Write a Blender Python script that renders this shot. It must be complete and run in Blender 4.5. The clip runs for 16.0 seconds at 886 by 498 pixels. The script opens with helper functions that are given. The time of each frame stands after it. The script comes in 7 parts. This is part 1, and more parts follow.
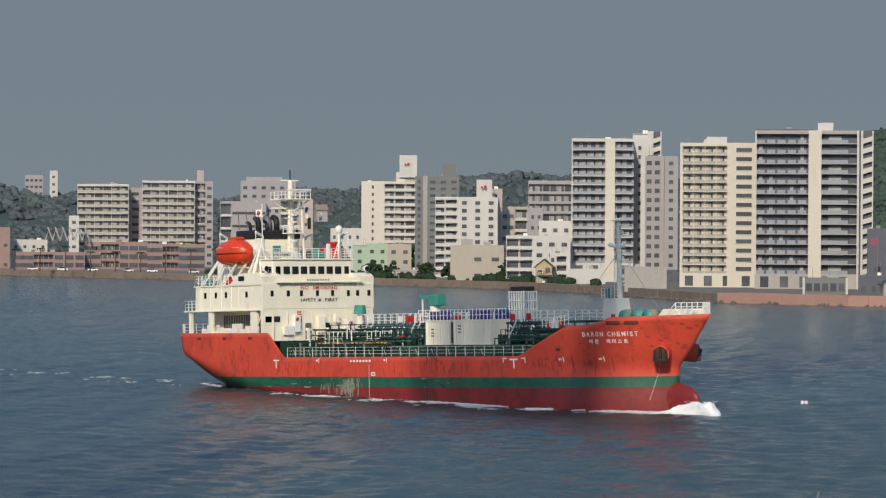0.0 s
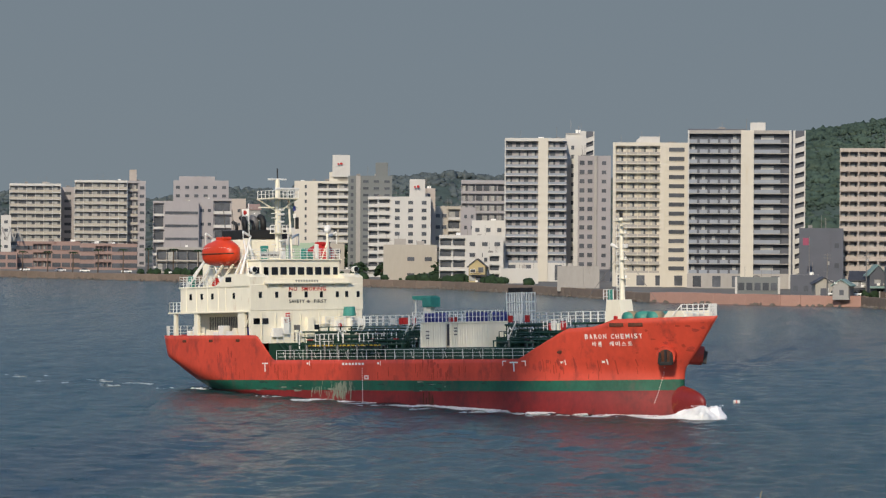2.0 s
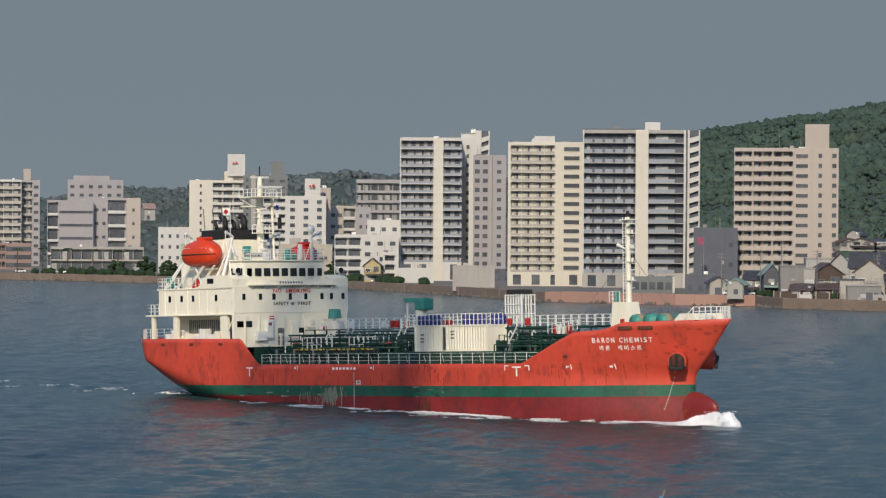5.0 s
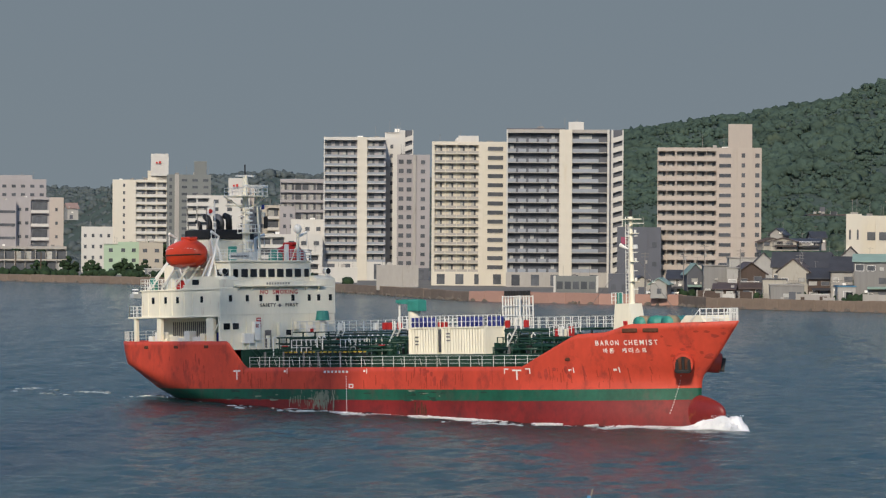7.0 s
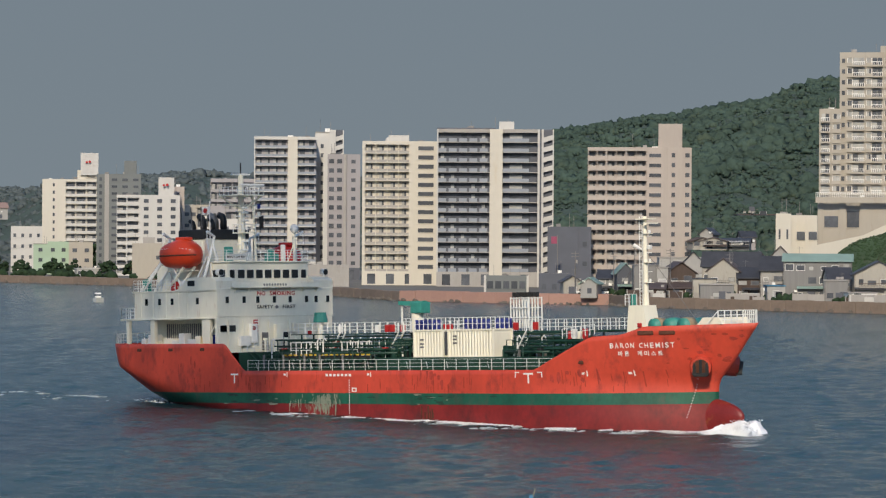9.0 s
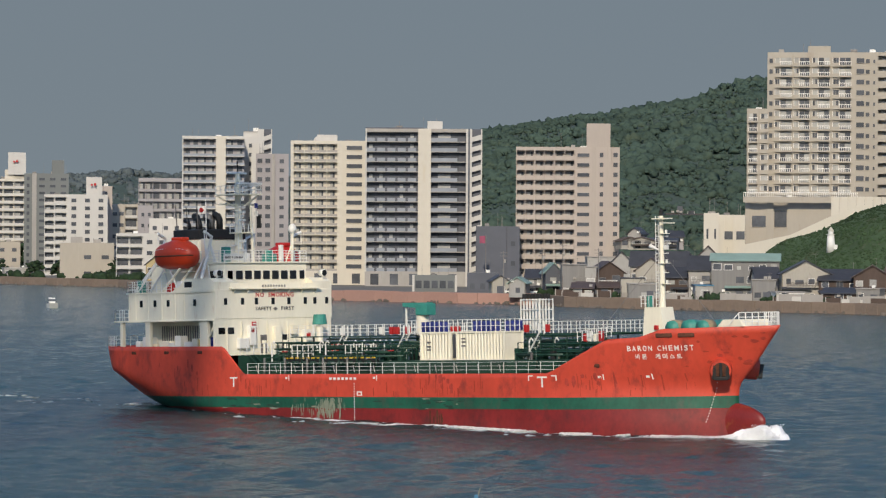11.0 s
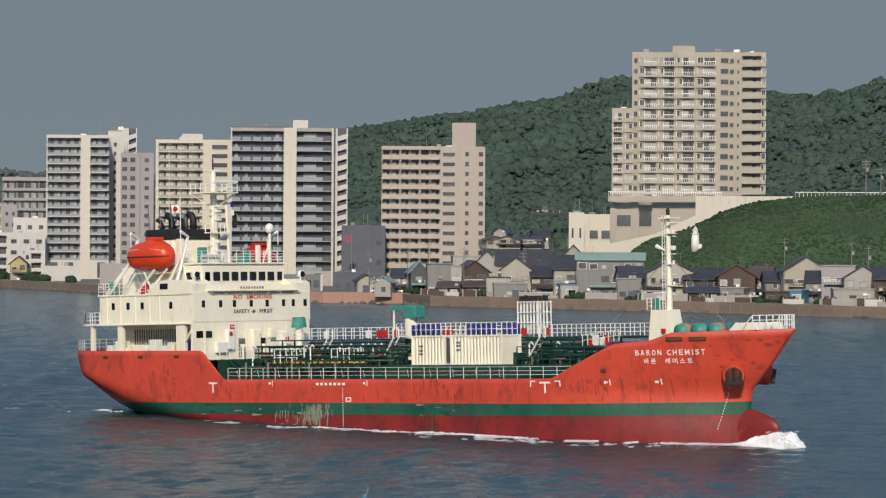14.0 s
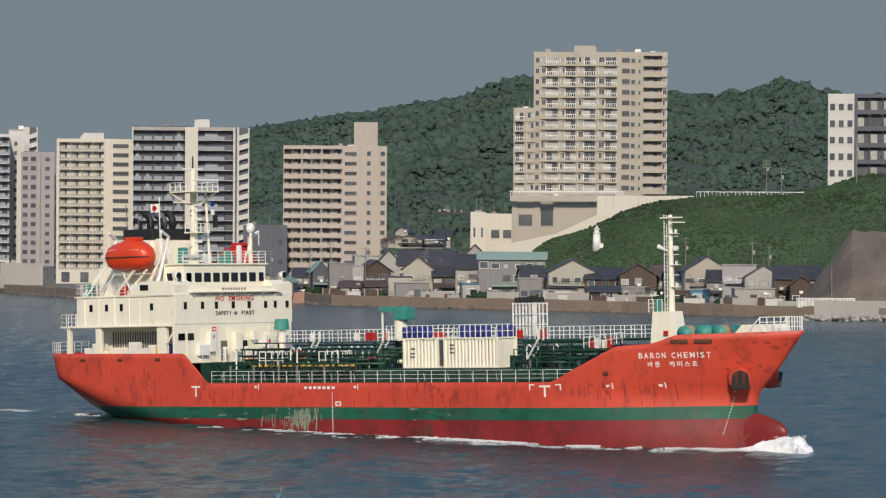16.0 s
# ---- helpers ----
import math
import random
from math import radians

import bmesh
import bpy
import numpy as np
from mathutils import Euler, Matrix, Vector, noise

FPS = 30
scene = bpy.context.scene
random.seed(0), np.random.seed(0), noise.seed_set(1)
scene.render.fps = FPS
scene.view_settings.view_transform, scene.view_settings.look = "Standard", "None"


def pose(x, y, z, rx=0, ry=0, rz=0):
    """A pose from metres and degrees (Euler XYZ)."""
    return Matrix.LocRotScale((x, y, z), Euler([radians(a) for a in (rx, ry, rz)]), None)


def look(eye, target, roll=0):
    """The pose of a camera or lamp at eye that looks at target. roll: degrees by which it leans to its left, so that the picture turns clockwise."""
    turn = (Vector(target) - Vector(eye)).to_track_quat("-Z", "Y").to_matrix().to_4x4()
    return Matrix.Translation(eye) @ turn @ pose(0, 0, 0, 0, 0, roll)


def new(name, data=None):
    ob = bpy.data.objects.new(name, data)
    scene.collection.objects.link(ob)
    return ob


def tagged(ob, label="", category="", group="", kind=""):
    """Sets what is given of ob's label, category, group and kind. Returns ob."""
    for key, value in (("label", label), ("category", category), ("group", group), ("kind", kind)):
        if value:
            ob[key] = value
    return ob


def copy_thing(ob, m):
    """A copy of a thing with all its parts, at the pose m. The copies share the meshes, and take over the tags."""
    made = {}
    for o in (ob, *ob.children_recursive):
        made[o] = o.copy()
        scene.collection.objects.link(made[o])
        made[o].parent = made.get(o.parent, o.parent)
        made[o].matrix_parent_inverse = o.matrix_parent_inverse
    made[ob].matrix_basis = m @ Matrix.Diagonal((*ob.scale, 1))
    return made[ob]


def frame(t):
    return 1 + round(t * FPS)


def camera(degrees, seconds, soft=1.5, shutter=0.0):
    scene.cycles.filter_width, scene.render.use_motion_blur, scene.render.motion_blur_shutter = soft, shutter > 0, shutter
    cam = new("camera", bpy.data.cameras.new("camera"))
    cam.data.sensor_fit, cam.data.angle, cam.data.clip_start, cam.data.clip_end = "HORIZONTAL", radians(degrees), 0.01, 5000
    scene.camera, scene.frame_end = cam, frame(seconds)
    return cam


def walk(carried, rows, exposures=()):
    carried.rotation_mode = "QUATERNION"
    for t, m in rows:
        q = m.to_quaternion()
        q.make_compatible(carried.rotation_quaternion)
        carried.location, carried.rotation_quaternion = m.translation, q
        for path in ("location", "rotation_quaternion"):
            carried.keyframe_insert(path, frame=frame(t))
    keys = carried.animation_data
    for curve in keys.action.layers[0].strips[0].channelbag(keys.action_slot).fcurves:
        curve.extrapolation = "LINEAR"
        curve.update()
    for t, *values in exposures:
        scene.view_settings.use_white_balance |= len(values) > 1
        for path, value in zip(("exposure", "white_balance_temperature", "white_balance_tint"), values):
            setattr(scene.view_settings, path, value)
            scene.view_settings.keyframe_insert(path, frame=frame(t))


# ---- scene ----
cam = camera(14.891, 16.0, soft=1.25)
EYE = (0.0, 0.0, 17.4)
TILT = -0.2466
# heading of the camera in degrees, second by second
PAN = [(0, 0.0), (0.5, 0.283), (1, 0.577), (1.5, 0.862), (2, 1.132), (2.5, 1.423), (3, 1.712), (3.5, 1.995), (4, 2.285),
       (6.5, 3.869), (7, 4.189), (7.5, 4.5), (8, 4.793), (8.5, 5.077), (9, 5.364), (11.5, 6.925), (12, 7.303), (12.5, 7.69),
       (13, 8.079), (13.5, 8.462), (14, 8.845), (14.5, 9.232), (15, 9.655), (15.5, 10.095), (16, 10.505)]


def aim(deg):
    a, e = radians(deg), radians(TILT)
    return (EYE[0] + 100 * math.sin(a) * math.cos(e), EYE[1] + 100 * math.cos(a) * math.cos(e), EYE[2] + 100 * math.sin(e))


walk(cam, [(t, look(EYE, aim(d), 0.343)) for t, d in PAN])

# ---- light ----
SUN_TURN, SUN_HEIGHT = -12.0, 30.0        # degrees from straight behind the camera (positive: from its right), and above the horizon
world = bpy.data.worlds.new("sky")
scene.world = world
world.use_nodes = True
wn = world.node_tree
sky = wn.nodes.new("ShaderNodeTexSky")
sky.sky_type = 'NISHITA'
sky.sun_disc = False
sky.sun_elevation = radians(SUN_HEIGHT)
sky.sun_rotation = radians(180 - SUN_TURN)
sky.air_density, sky.dust_density, sky.ozone_density, sky.altitude = 1.0, 0.4, 3.0, 0
wn.links.new(sky.outputs[0], wn.nodes["Background"].inputs[0])
wn.nodes["Background"].inputs[1].default_value = 0.145
sun_data = bpy.data.lights.new("sun", 'SUN')
sun_data.energy, sun_data.angle, sun_data.color = 2.9, radians(2.4), (1.0, 0.86, 0.67)
sun = new("sun", sun_data)
a_s, e_s = radians(SUN_TURN), radians(SUN_HEIGHT)
sun.matrix_world = look((math.sin(a_s) * math.cos(e_s) * 300, -math.cos(a_s) * math.cos(e_s) * 300, math.sin(e_s) * 300), (0, 0, 0))
scene.view_settings.exposure = 0.15


# ---- materials ----
def mat(name, color, rough=0.6, metal=0.0, vary=0.12, scale=0.6, fine=8.0, bump=0.0, stretch=(1, 1, 1), stain=None, amount=0.5, per_piece=0.0, spec=0.5):
    """A surface with two scales of variation; stain: a second colour in patches, stretched by stretch; per_piece: variation from piece to piece."""
    m = bpy.data.materials.new(name)
    m.use_nodes = True
    nt = m.node_tree
    N, L = nt.nodes, nt.links
    b = N["Principled BSDF"]
    b.inputs["Roughness"].default_value, b.inputs["Metallic"].default_value = rough, metal
    b.inputs["Specular IOR Level"].default_value = spec
    tc = N.new("ShaderNodeTexCoord")
    mp = N.new("ShaderNodeMapping")
    mp.inputs["Scale"].default_value = stretch
    L.new(tc.outputs["Object"], mp.inputs[0])
    big, small = N.new("ShaderNodeTexNoise"), N.new("ShaderNodeTexNoise")
    for n, s, d in ((big, scale, 5), (small, fine, 3)):
        n.inputs["Scale"].default_value, n.inputs["Detail"].default_value = s, d
        L.new(mp.outputs[0], n.inputs["Vector"])
    mix = N.new("ShaderNodeMix")
    mix.data_type = 'RGBA'
    lo = tuple(max(0, c * (1 - vary)) for c in color)
    hi = tuple(min(1, c * (1 + vary)) for c in color)
    mix.inputs[6].default_value, mix.inputs[7].default_value = (*lo, 1), (*hi, 1)
    add = N.new("ShaderNodeMath")
    add.operation = 'MULTIPLY_ADD'
    L.new(small.outputs[0], add.inputs[0])
    add.inputs[1].default_value = 0.5
    L.new(big.outputs[0], add.inputs[2])
    sub = N.new("ShaderNodeMapRange")
    sub.inputs[1].default_value, sub.inputs[2].default_value = 0.45, 1.05
    L.new(add.outputs[0], sub.inputs[0])
    L.new(sub.outputs[0], mix.inputs[0])
    out = mix.outputs[2]
    if stain:
        st = N.new("ShaderNodeTexNoise")
        st.inputs["Scale"].default_value, st.inputs["Detail"].default_value, st.inputs["Roughness"].default_value = scale * 2.3, 8, 0.65
        off = N.new("ShaderNodeMapping")
        off.inputs["Scale"].default_value, off.inputs["Location"].default_value = stretch, (13, 7, 3)
        L.new(tc.outputs["Object"], off.inputs[0])
        L.new(off.outputs[0], st.inputs["Vector"])
        rg = N.new("ShaderNodeMapRange")
        rg.inputs[1].default_value, rg.inputs[2].default_value = 0.68 - 0.25 * amount, 0.80 - 0.15 * amount
        rg.inputs[4].default_value = 0.85
        L.new(st.outputs[0], rg.inputs[0])
        m2 = N.new("ShaderNodeMix")
        m2.data_type = 'RGBA'
        L.new(rg.outputs[0], m2.inputs[0])
        L.new(out, m2.inputs[6])
        m2.inputs[7].default_value = (*stain, 1)
        out = m2.outputs[2]
    if per_piece:
        oi = N.new("ShaderNodeObjectInfo")
        ge = N.new("ShaderNodeNewGeometry")
        sm = N.new("ShaderNodeMath")
        sm.operation = 'ADD'
        L.new(oi.outputs["Random"], sm.inputs[0])
        L.new(ge.outputs["Random Per Island"], sm.inputs[1])
        hs = N.new("ShaderNodeHueSaturation")
        rg = N.new("ShaderNodeMapRange")
        rg.inputs[2].default_value = 2.0
        rg.inputs[3].default_value, rg.inputs[4].default_value = 1 - per_piece, 1 + per_piece
        L.new(sm.outputs[0], rg.inputs[0])
        L.new(rg.outputs[0], hs.inputs["Value"])
        L.new(out, hs.inputs["Color"])
        out = hs.outputs[0]
    L.new(out, b.inputs["Base Color"])
    if bump:
        bp = N.new("ShaderNodeBump")
        bp.inputs["Strength"].default_value, bp.inputs["Distance"].default_value = 0.6, bump
        L.new(small.outputs[0], bp.inputs["Height"])
        L.new(bp.outputs[0], b.inputs["Normal"])
    return m


def water_material():
    m = bpy.data.materials.new("sea water")
    m.use_nodes = True
    nt = m.node_tree
    N, L = nt.nodes, nt.links
    b = N["Principled BSDF"]
    b.inputs["Roughness"].default_value = 0.15
    b.inputs["IOR"].default_value = 1.33
    b.inputs["Specular IOR Level"].default_value = 0.36
    tc = N.new("ShaderNodeTexCoord")
    col = N.new("ShaderNodeTexNoise")
    col.inputs["Scale"].default_value, col.inputs["Detail"].default_value = 0.02, 4
    L.new(tc.outputs["Object"], col.inputs["Vector"])
    mx = N.new("ShaderNodeMix")
    mx.data_type = 'RGBA'
    mx.inputs[6].default_value, mx.inputs[7].default_value = (0.016, 0.050, 0.054, 1), (0.023, 0.065, 0.070, 1)
    L.new(col.outputs[0], mx.inputs[0])
    L.new(mx.outputs[2], b.inputs["Base Color"])
    last = None
    for s, st, d, dist in ((0.5, (1, 0.6, 1), 6, 0.75), (2.4, (1, 0.6, 1), 5, 0.30)):
        mp = N.new("ShaderNodeMapping")
        mp.inputs["Scale"].default_value = st
        L.new(tc.outputs["Object"], mp.inputs[0])
        n = N.new("ShaderNodeTexNoise")
        n.inputs["Scale"].default_value, n.inputs["Detail"].default_value, n.inputs["Roughness"].default_value = s, d, 0.6
        L.new(mp.outputs[0], n.inputs["Vector"])
        bp = N.new("ShaderNodeBump")
        bp.inputs["Strength"].default_value, bp.inputs["Distance"].default_value = 0.8, dist
        L.new(n.outputs[0], bp.inputs["Height"])
        if last:
            L.new(last.outputs[0], bp.inputs["Normal"])
        last = bp
    L.new(last.outputs[0], b.inputs["Normal"])
    return m


M = dict(
    water=water_material(),
    foam=mat("sea foam", (0.90, 0.91, 0.91), 0.95, vary=0.06, scale=1.5, fine=9, bump=0.03),
    wash=mat("thin foam", (0.42, 0.47, 0.50), 0.7, vary=0.25, scale=1.5, fine=9, bump=0.05),
    hull=mat("red hull paint", (0.60, 0.070, 0.037), 0.5, vary=0.17, scale=0.32, fine=2.2, stretch=(1, 1, 0.6), stain=(0.25, 0.036, 0.026), amount=0.58, bump=0.012),
    boot=mat("green boot stripe paint", (0.012, 0.098, 0.058), 0.5, vary=0.35, scale=0.3, fine=3, stretch=(1, 1, 0.7), stain=(0.075, 0.085, 0.06), amount=0.62),
    bottom=mat("dark red bottom paint", (0.215, 0.018, 0.016), 0.45, vary=0.3, scale=0.3, fine=3, stretch=(1, 1, 0.7), stain=(0.09, 0.016, 0.015), amount=0.66),
    bulb=mat("worn rust brown bulb paint", (0.215, 0.018, 0.016), 0.45, vary=0.3, scale=0.4, stain=(0.28, 0.10, 0.03), amount=0.5),
    deck=mat("green deck paint", (0.010, 0.046, 0.027), 0.6, vary=0.3, scale=0.5, fine=5, stain=(0.05, 0.035, 0.02), amount=0.35),
    pipe=mat("green pipe paint", (0.010, 0.044, 0.027), 0.45, vary=0.25, scale=2),
    teal=mat("teal machine paint", (0.045, 0.27, 0.22), 0.5, vary=0.2, scale=2),
    cream=mat("cream ship paint", (0.90, 0.85, 0.69), 0.5, vary=0.06, scale=0.5, fine=4, stretch=(1, 1, 0.25), stain=(0.64, 0.50, 0.35), amount=0.26, bump=0.006),
    white=mat("white gloss paint", (0.82, 0.81, 0.76), 0.45, vary=0.06, scale=2),
    glass=mat("dark window glass", (0.012, 0.014, 0.018), 0.08, vary=0.2, scale=0.5),
    orange=mat("orange lifeboat shell", (0.68, 0.055, 0.014), 0.38, vary=0.08, scale=1.2, stain=(0.42, 0.04, 0.015), amount=0.2),
    red=mat("red paint", (0.45, 0.02, 0.018), 0.5, vary=0.15, scale=2),
    blue=mat("blue plastic drum", (0.015, 0.028, 0.20), 0.4, vary=0.2, scale=2),
    yellow=mat("yellow paint", (0.65, 0.42, 0.03), 0.5, vary=0.15, scale=2),
    black=mat("black soot paint", (0.018, 0.018, 0.018), 0.6, vary=0.3, scale=1.5),
    steel=mat("weathered steel", (0.20, 0.19, 0.18), 0.5, metal=0.3, vary=0.3, scale=2),
    rust=mat("rusty iron", (0.10, 0.035, 0.018), 0.85, vary=0.4, scale=3, bump=0.02),
    streak=mat("rusty paint run", (0.38, 0.046, 0.025), 0.7, vary=0.4, scale=1.5, stretch=(1, 1, 0.3)),
    smear=mat("faded sooty red paint", (0.40, 0.050, 0.034), 0.7, vary=0.4, scale=1.2, fine=6),
    grime=mat("slimy dark green paint", (0.022, 0.060, 0.038), 0.5, vary=0.4, scale=0.8, fine=5),
    rope=mat("mooring rope", (0.30, 0.24, 0.15), 0.9, vary=0.3, scale=6, bump=0.02),
    scuff=mat("scraped pale paint", (0.24, 0.27, 0.20), 0.6, vary=0.3, scale=0.8, stretch=(1, 1, 0.3)),
    concrete=mat("weathered concrete", (0.36, 0.34, 0.31), 0.85, vary=0.12, scale=0.15, fine=1.5, stretch=(1, 1, 0.4), stain=(0.22, 0.20, 0.18), amount=0.3, per_piece=0.04),
    plaster=mat("off-white plaster", (0.55, 0.535, 0.495), 0.8, vary=0.06, scale=0.15, fine=1.5, stretch=(1, 1, 0.3), stain=(0.50, 0.47, 0.42), amount=0.25, per_piece=0.04),
    ivory=mat("cream tile wall", (0.60, 0.56, 0.47), 0.7, vary=0.05, scale=0.12, fine=1.5, stretch=(1, 1, 0.3), stain=(0.56, 0.49, 0.36), amount=0.22, per_piece=0.03),
    sand=mat("sand tile wall", (0.41, 0.372, 0.308), 0.75, vary=0.07, scale=0.12, fine=1.5, stretch=(1, 1, 0.3), stain=(0.34, 0.28, 0.21), amount=0.25, per_piece=0.04),
    pink=mat("pinkish tile wall", (0.43, 0.375, 0.325), 0.75, vary=0.07, scale=0.12, fine=1.5, stretch=(1, 1, 0.3), stain=(0.35, 0.26, 0.21), amount=0.25, per_piece=0.04),
    grey=mat("grey tile wall", (0.165, 0.178, 0.172), 0.75, vary=0.08, scale=0.12, fine=1.5, stretch=(1, 1, 0.3), stain=(0.20, 0.20, 0.20), amount=0.25, per_piece=0.04),
    lilac=mat("lilac grey tile wall", (0.34, 0.32, 0.32), 0.75, vary=0.08, scale=0.12, fine=1.5, stretch=(1, 1, 0.3), per_piece=0.04),
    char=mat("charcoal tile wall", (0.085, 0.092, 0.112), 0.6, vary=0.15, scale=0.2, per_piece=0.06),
    railgrey=mat("grey balcony panel", (0.25, 0.275, 0.31), 0.5, vary=0.1, scale=0.4, per_piece=0.10),
    pane=mat("window pane", (0.080, 0.086, 0.096), 0.2, vary=0.5, scale=0.3, per_piece=0.5),
    curtain=mat("pale curtain behind glass", (0.33, 0.33, 0.31), 0.35, vary=0.3, scale=0.6, per_piece=0.4),
    brick=mat("red brown brick wall", (0.29, 0.200, 0.172), 0.85, vary=0.12, scale=0.1, fine=1.2, stain=(0.18, 0.09, 0.07), amount=0.3, per_piece=0.05),
    seawall=mat("brown seawall stone", (0.22, 0.165, 0.125), 0.9, vary=0.22, scale=0.2, fine=1.2, bump=0.1, stain=(0.10, 0.085, 0.07), amount=0.45, per_piece=0.15),
    quay=mat("reddish quay concrete", (0.40, 0.235, 0.185), 0.85, vary=0.1, scale=0.12, fine=1.5, stain=(0.28, 0.17, 0.14), amount=0.3, per_piece=0.06),
    ground=mat("town ground", (0.17, 0.16, 0.14), 0.95, vary=0.25, scale=0.05, fine=0.6),
    soil=mat("forest undergrowth", (0.054, 0.080, 0.064), 1.0, vary=0.4, scale=0.03, fine=0.4),
    grass=mat("hillside grass", (0.046, 0.080, 0.036), 1.0, vary=0.4, scale=0.05, fine=0.6, bump=0.3, stain=(0.12, 0.10, 0.075), amount=0.4),
    cliff=mat("grey brown rock face", (0.14, 0.115, 0.095), 0.95, vary=0.3, scale=0.08, fine=0.7, bump=0.5, stretch=(1, 1, 0.3), stain=(0.05, 0.06, 0.03), amount=0.4),
    forest=mat("forest leaves", (0.058, 0.087, 0.068), 0.95, vary=0.3, scale=0.045, fine=1.1, bump=0.2, per_piece=0.12, spec=0.05, stain=(0.084, 0.106, 0.070), amount=0.5),
    # far ridge leaves: haze is painted in as a paler, bluer base colour
    hazed_forest=mat("haze-tinted distant leaves", (0.098, 0.118, 0.120), 0.95, vary=0.18, scale=0.05, fine=0.8, bump=0.2, per_piece=0.07, spec=0.0),
    bush=mat("grass and shrub leaves", (0.044, 0.074, 0.036), 0.95, vary=0.5, scale=0.06, fine=2.4, bump=0.4, per_piece=0.3, spec=0.1, stain=(0.085, 0.085, 0.055), amount=0.45),
    leaf=mat("dark tree leaves", (0.026, 0.048, 0.022), 0.9, vary=0.5, scale=0.5, fine=2.5, bump=0.5, per_piece=0.35, spec=0.2),
    bark=mat("tree bark", (0.09, 0.065, 0.045), 0.9, vary=0.3, scale=2, bump=0.03),
    tiles=mat("dark roof tiles", (0.045, 0.047, 0.055), 0.55, vary=0.25, scale=0.5, fine=5, per_piece=0.12, bump=0.04),
    brown_tiles=mat("brown roof tiles", (0.085, 0.062, 0.055), 0.6, vary=0.25, scale=0.5, fine=5, per_piece=0.1, bump=0.04),
    green_roof=mat("pale green metal roof", (0.23, 0.33, 0.285), 0.6, vary=0.12, scale=0.3),
    timber=mat("dark weathered timber wall", (0.085, 0.060, 0.048), 0.85, vary=0.25, scale=0.5, fine=4, stretch=(1, 1, 0.2), per_piece=0.1),
    corrug=mat("grey corrugated sheet wall", (0.21, 0.205, 0.195), 0.6, vary=0.12, scale=0.4, stretch=(4, 4, 0.1), per_piece=0.06),
    # stained house walls; weaker, hazy light is put into both base colours
    stucco=mat("dimmed, stained cream stucco", (0.40, 0.375, 0.32), 0.85, vary=0.1, scale=0.3, fine=3, stretch=(1, 1, 0.3), stain=(0.27, 0.25, 0.21), amount=0.4, per_piece=0.08),
    wash_wall=mat("dimmed, stained grey white render", (0.36, 0.35, 0.325), 0.85, vary=0.1, scale=0.3, fine=3, stretch=(1, 1, 0.3), stain=(0.24, 0.23, 0.21), amount=0.4, per_piece=0.1),
    mint=mat("mint green wall", (0.36, 0.47, 0.34), 0.8, vary=0.06, scale=0.3),
    ochre=mat("ochre yellow wall", (0.44, 0.36, 0.19), 0.8, vary=0.08, scale=0.3),
    magenta=mat("faded pink banner", (0.30, 0.06, 0.11), 0.7, vary=0.15, scale=0.8),
    tarp=mat("blue sheet", (0.06, 0.20, 0.32), 0.6, vary=0.15, scale=0.6),
)


foam_b = M["foam"].node_tree.nodes["Principled BSDF"]
foam_b.inputs["Subsurface Weight"].default_value, foam_b.inputs["Subsurface Scale"].default_value = 0.7, 0.4
foam_b.inputs["Subsurface Radius"].default_value = (1, 1, 1)


# ---- small mesh helpers ----
def put(name, bm, material, parent=None, label="", smooth=False, at=None):
    me = bpy.data.meshes.new(name)
    bm.normal_update()
    bm.to_mesh(me)
    bm.free()
    for m in (material if isinstance(material, (list, tuple)) else [material]):
        me.materials.append(m)
    if smooth:
        me.polygons.foreach_set("use_smooth", [True] * len(me.polygons))
    ob = new(name, me)
    if parent:
        ob.parent = parent
    if at is not None:
        ob.matrix_basis = at
    if label:
        ob["label"] = label
    return ob


def part(name, bm, material, parent, label="", smooth=False, at=None):
    return put(name, bm, material, parent, label, smooth, at)


def again(name, ob, parent, at):
    """Another piece on the mesh of ob."""
    o = new(name, ob.data)
    o.parent = parent
    o.matrix_basis = at
    return o


def box(bm, x0, x1, y0, y1, z0, z1, bevel=0.0, slot=0):
    v = [bm.verts.new((x, y, z)) for x in (x0, x1) for y in (y0, y1) for z in (z0, z1)]
    fs = [bm.faces.new([v[i] for i in q]) for q in ((0, 1, 3, 2), (4, 6, 7, 5), (0, 4, 5, 1), (2, 3, 7, 6), (0, 2, 6, 4), (1, 5, 7, 3))]
    for f in fs:
        f.material_index = slot
    if bevel:
        bmesh.ops.bevel(bm, geom=list({e for f in fs for e in f.edges}), offset=bevel, segments=2, affect='EDGES', profile=0.6)
    return bm


def boxed(*args, **kw):
    return box(bmesh.new(), *args, **kw)


def tube(bm, p, q, r, n=6, r2=None):
    """A round bar from p to q."""
    p, q = Vector(p), Vector(q)
    d = (q - p).normalized()
    u = d.orthogonal().normalized()
    w = d.cross(u)
    r2 = r if r2 is None else r2
    A = [bm.verts.new(p + r * (math.cos(k * 2 * math.pi / n) * u + math.sin(k * 2 * math.pi / n) * w)) for k in range(n)]
    B = [bm.verts.new(q + r2 * (math.cos(k * 2 * math.pi / n) * u + math.sin(k * 2 * math.pi / n) * w)) for k in range(n)]
    for k in range(n):
        bm.faces.new((A[k], A[(k + 1) % n], B[(k + 1) % n], B[k]))
    bm.faces.new(A[::-1])
    bm.faces.new(B)
    return bm


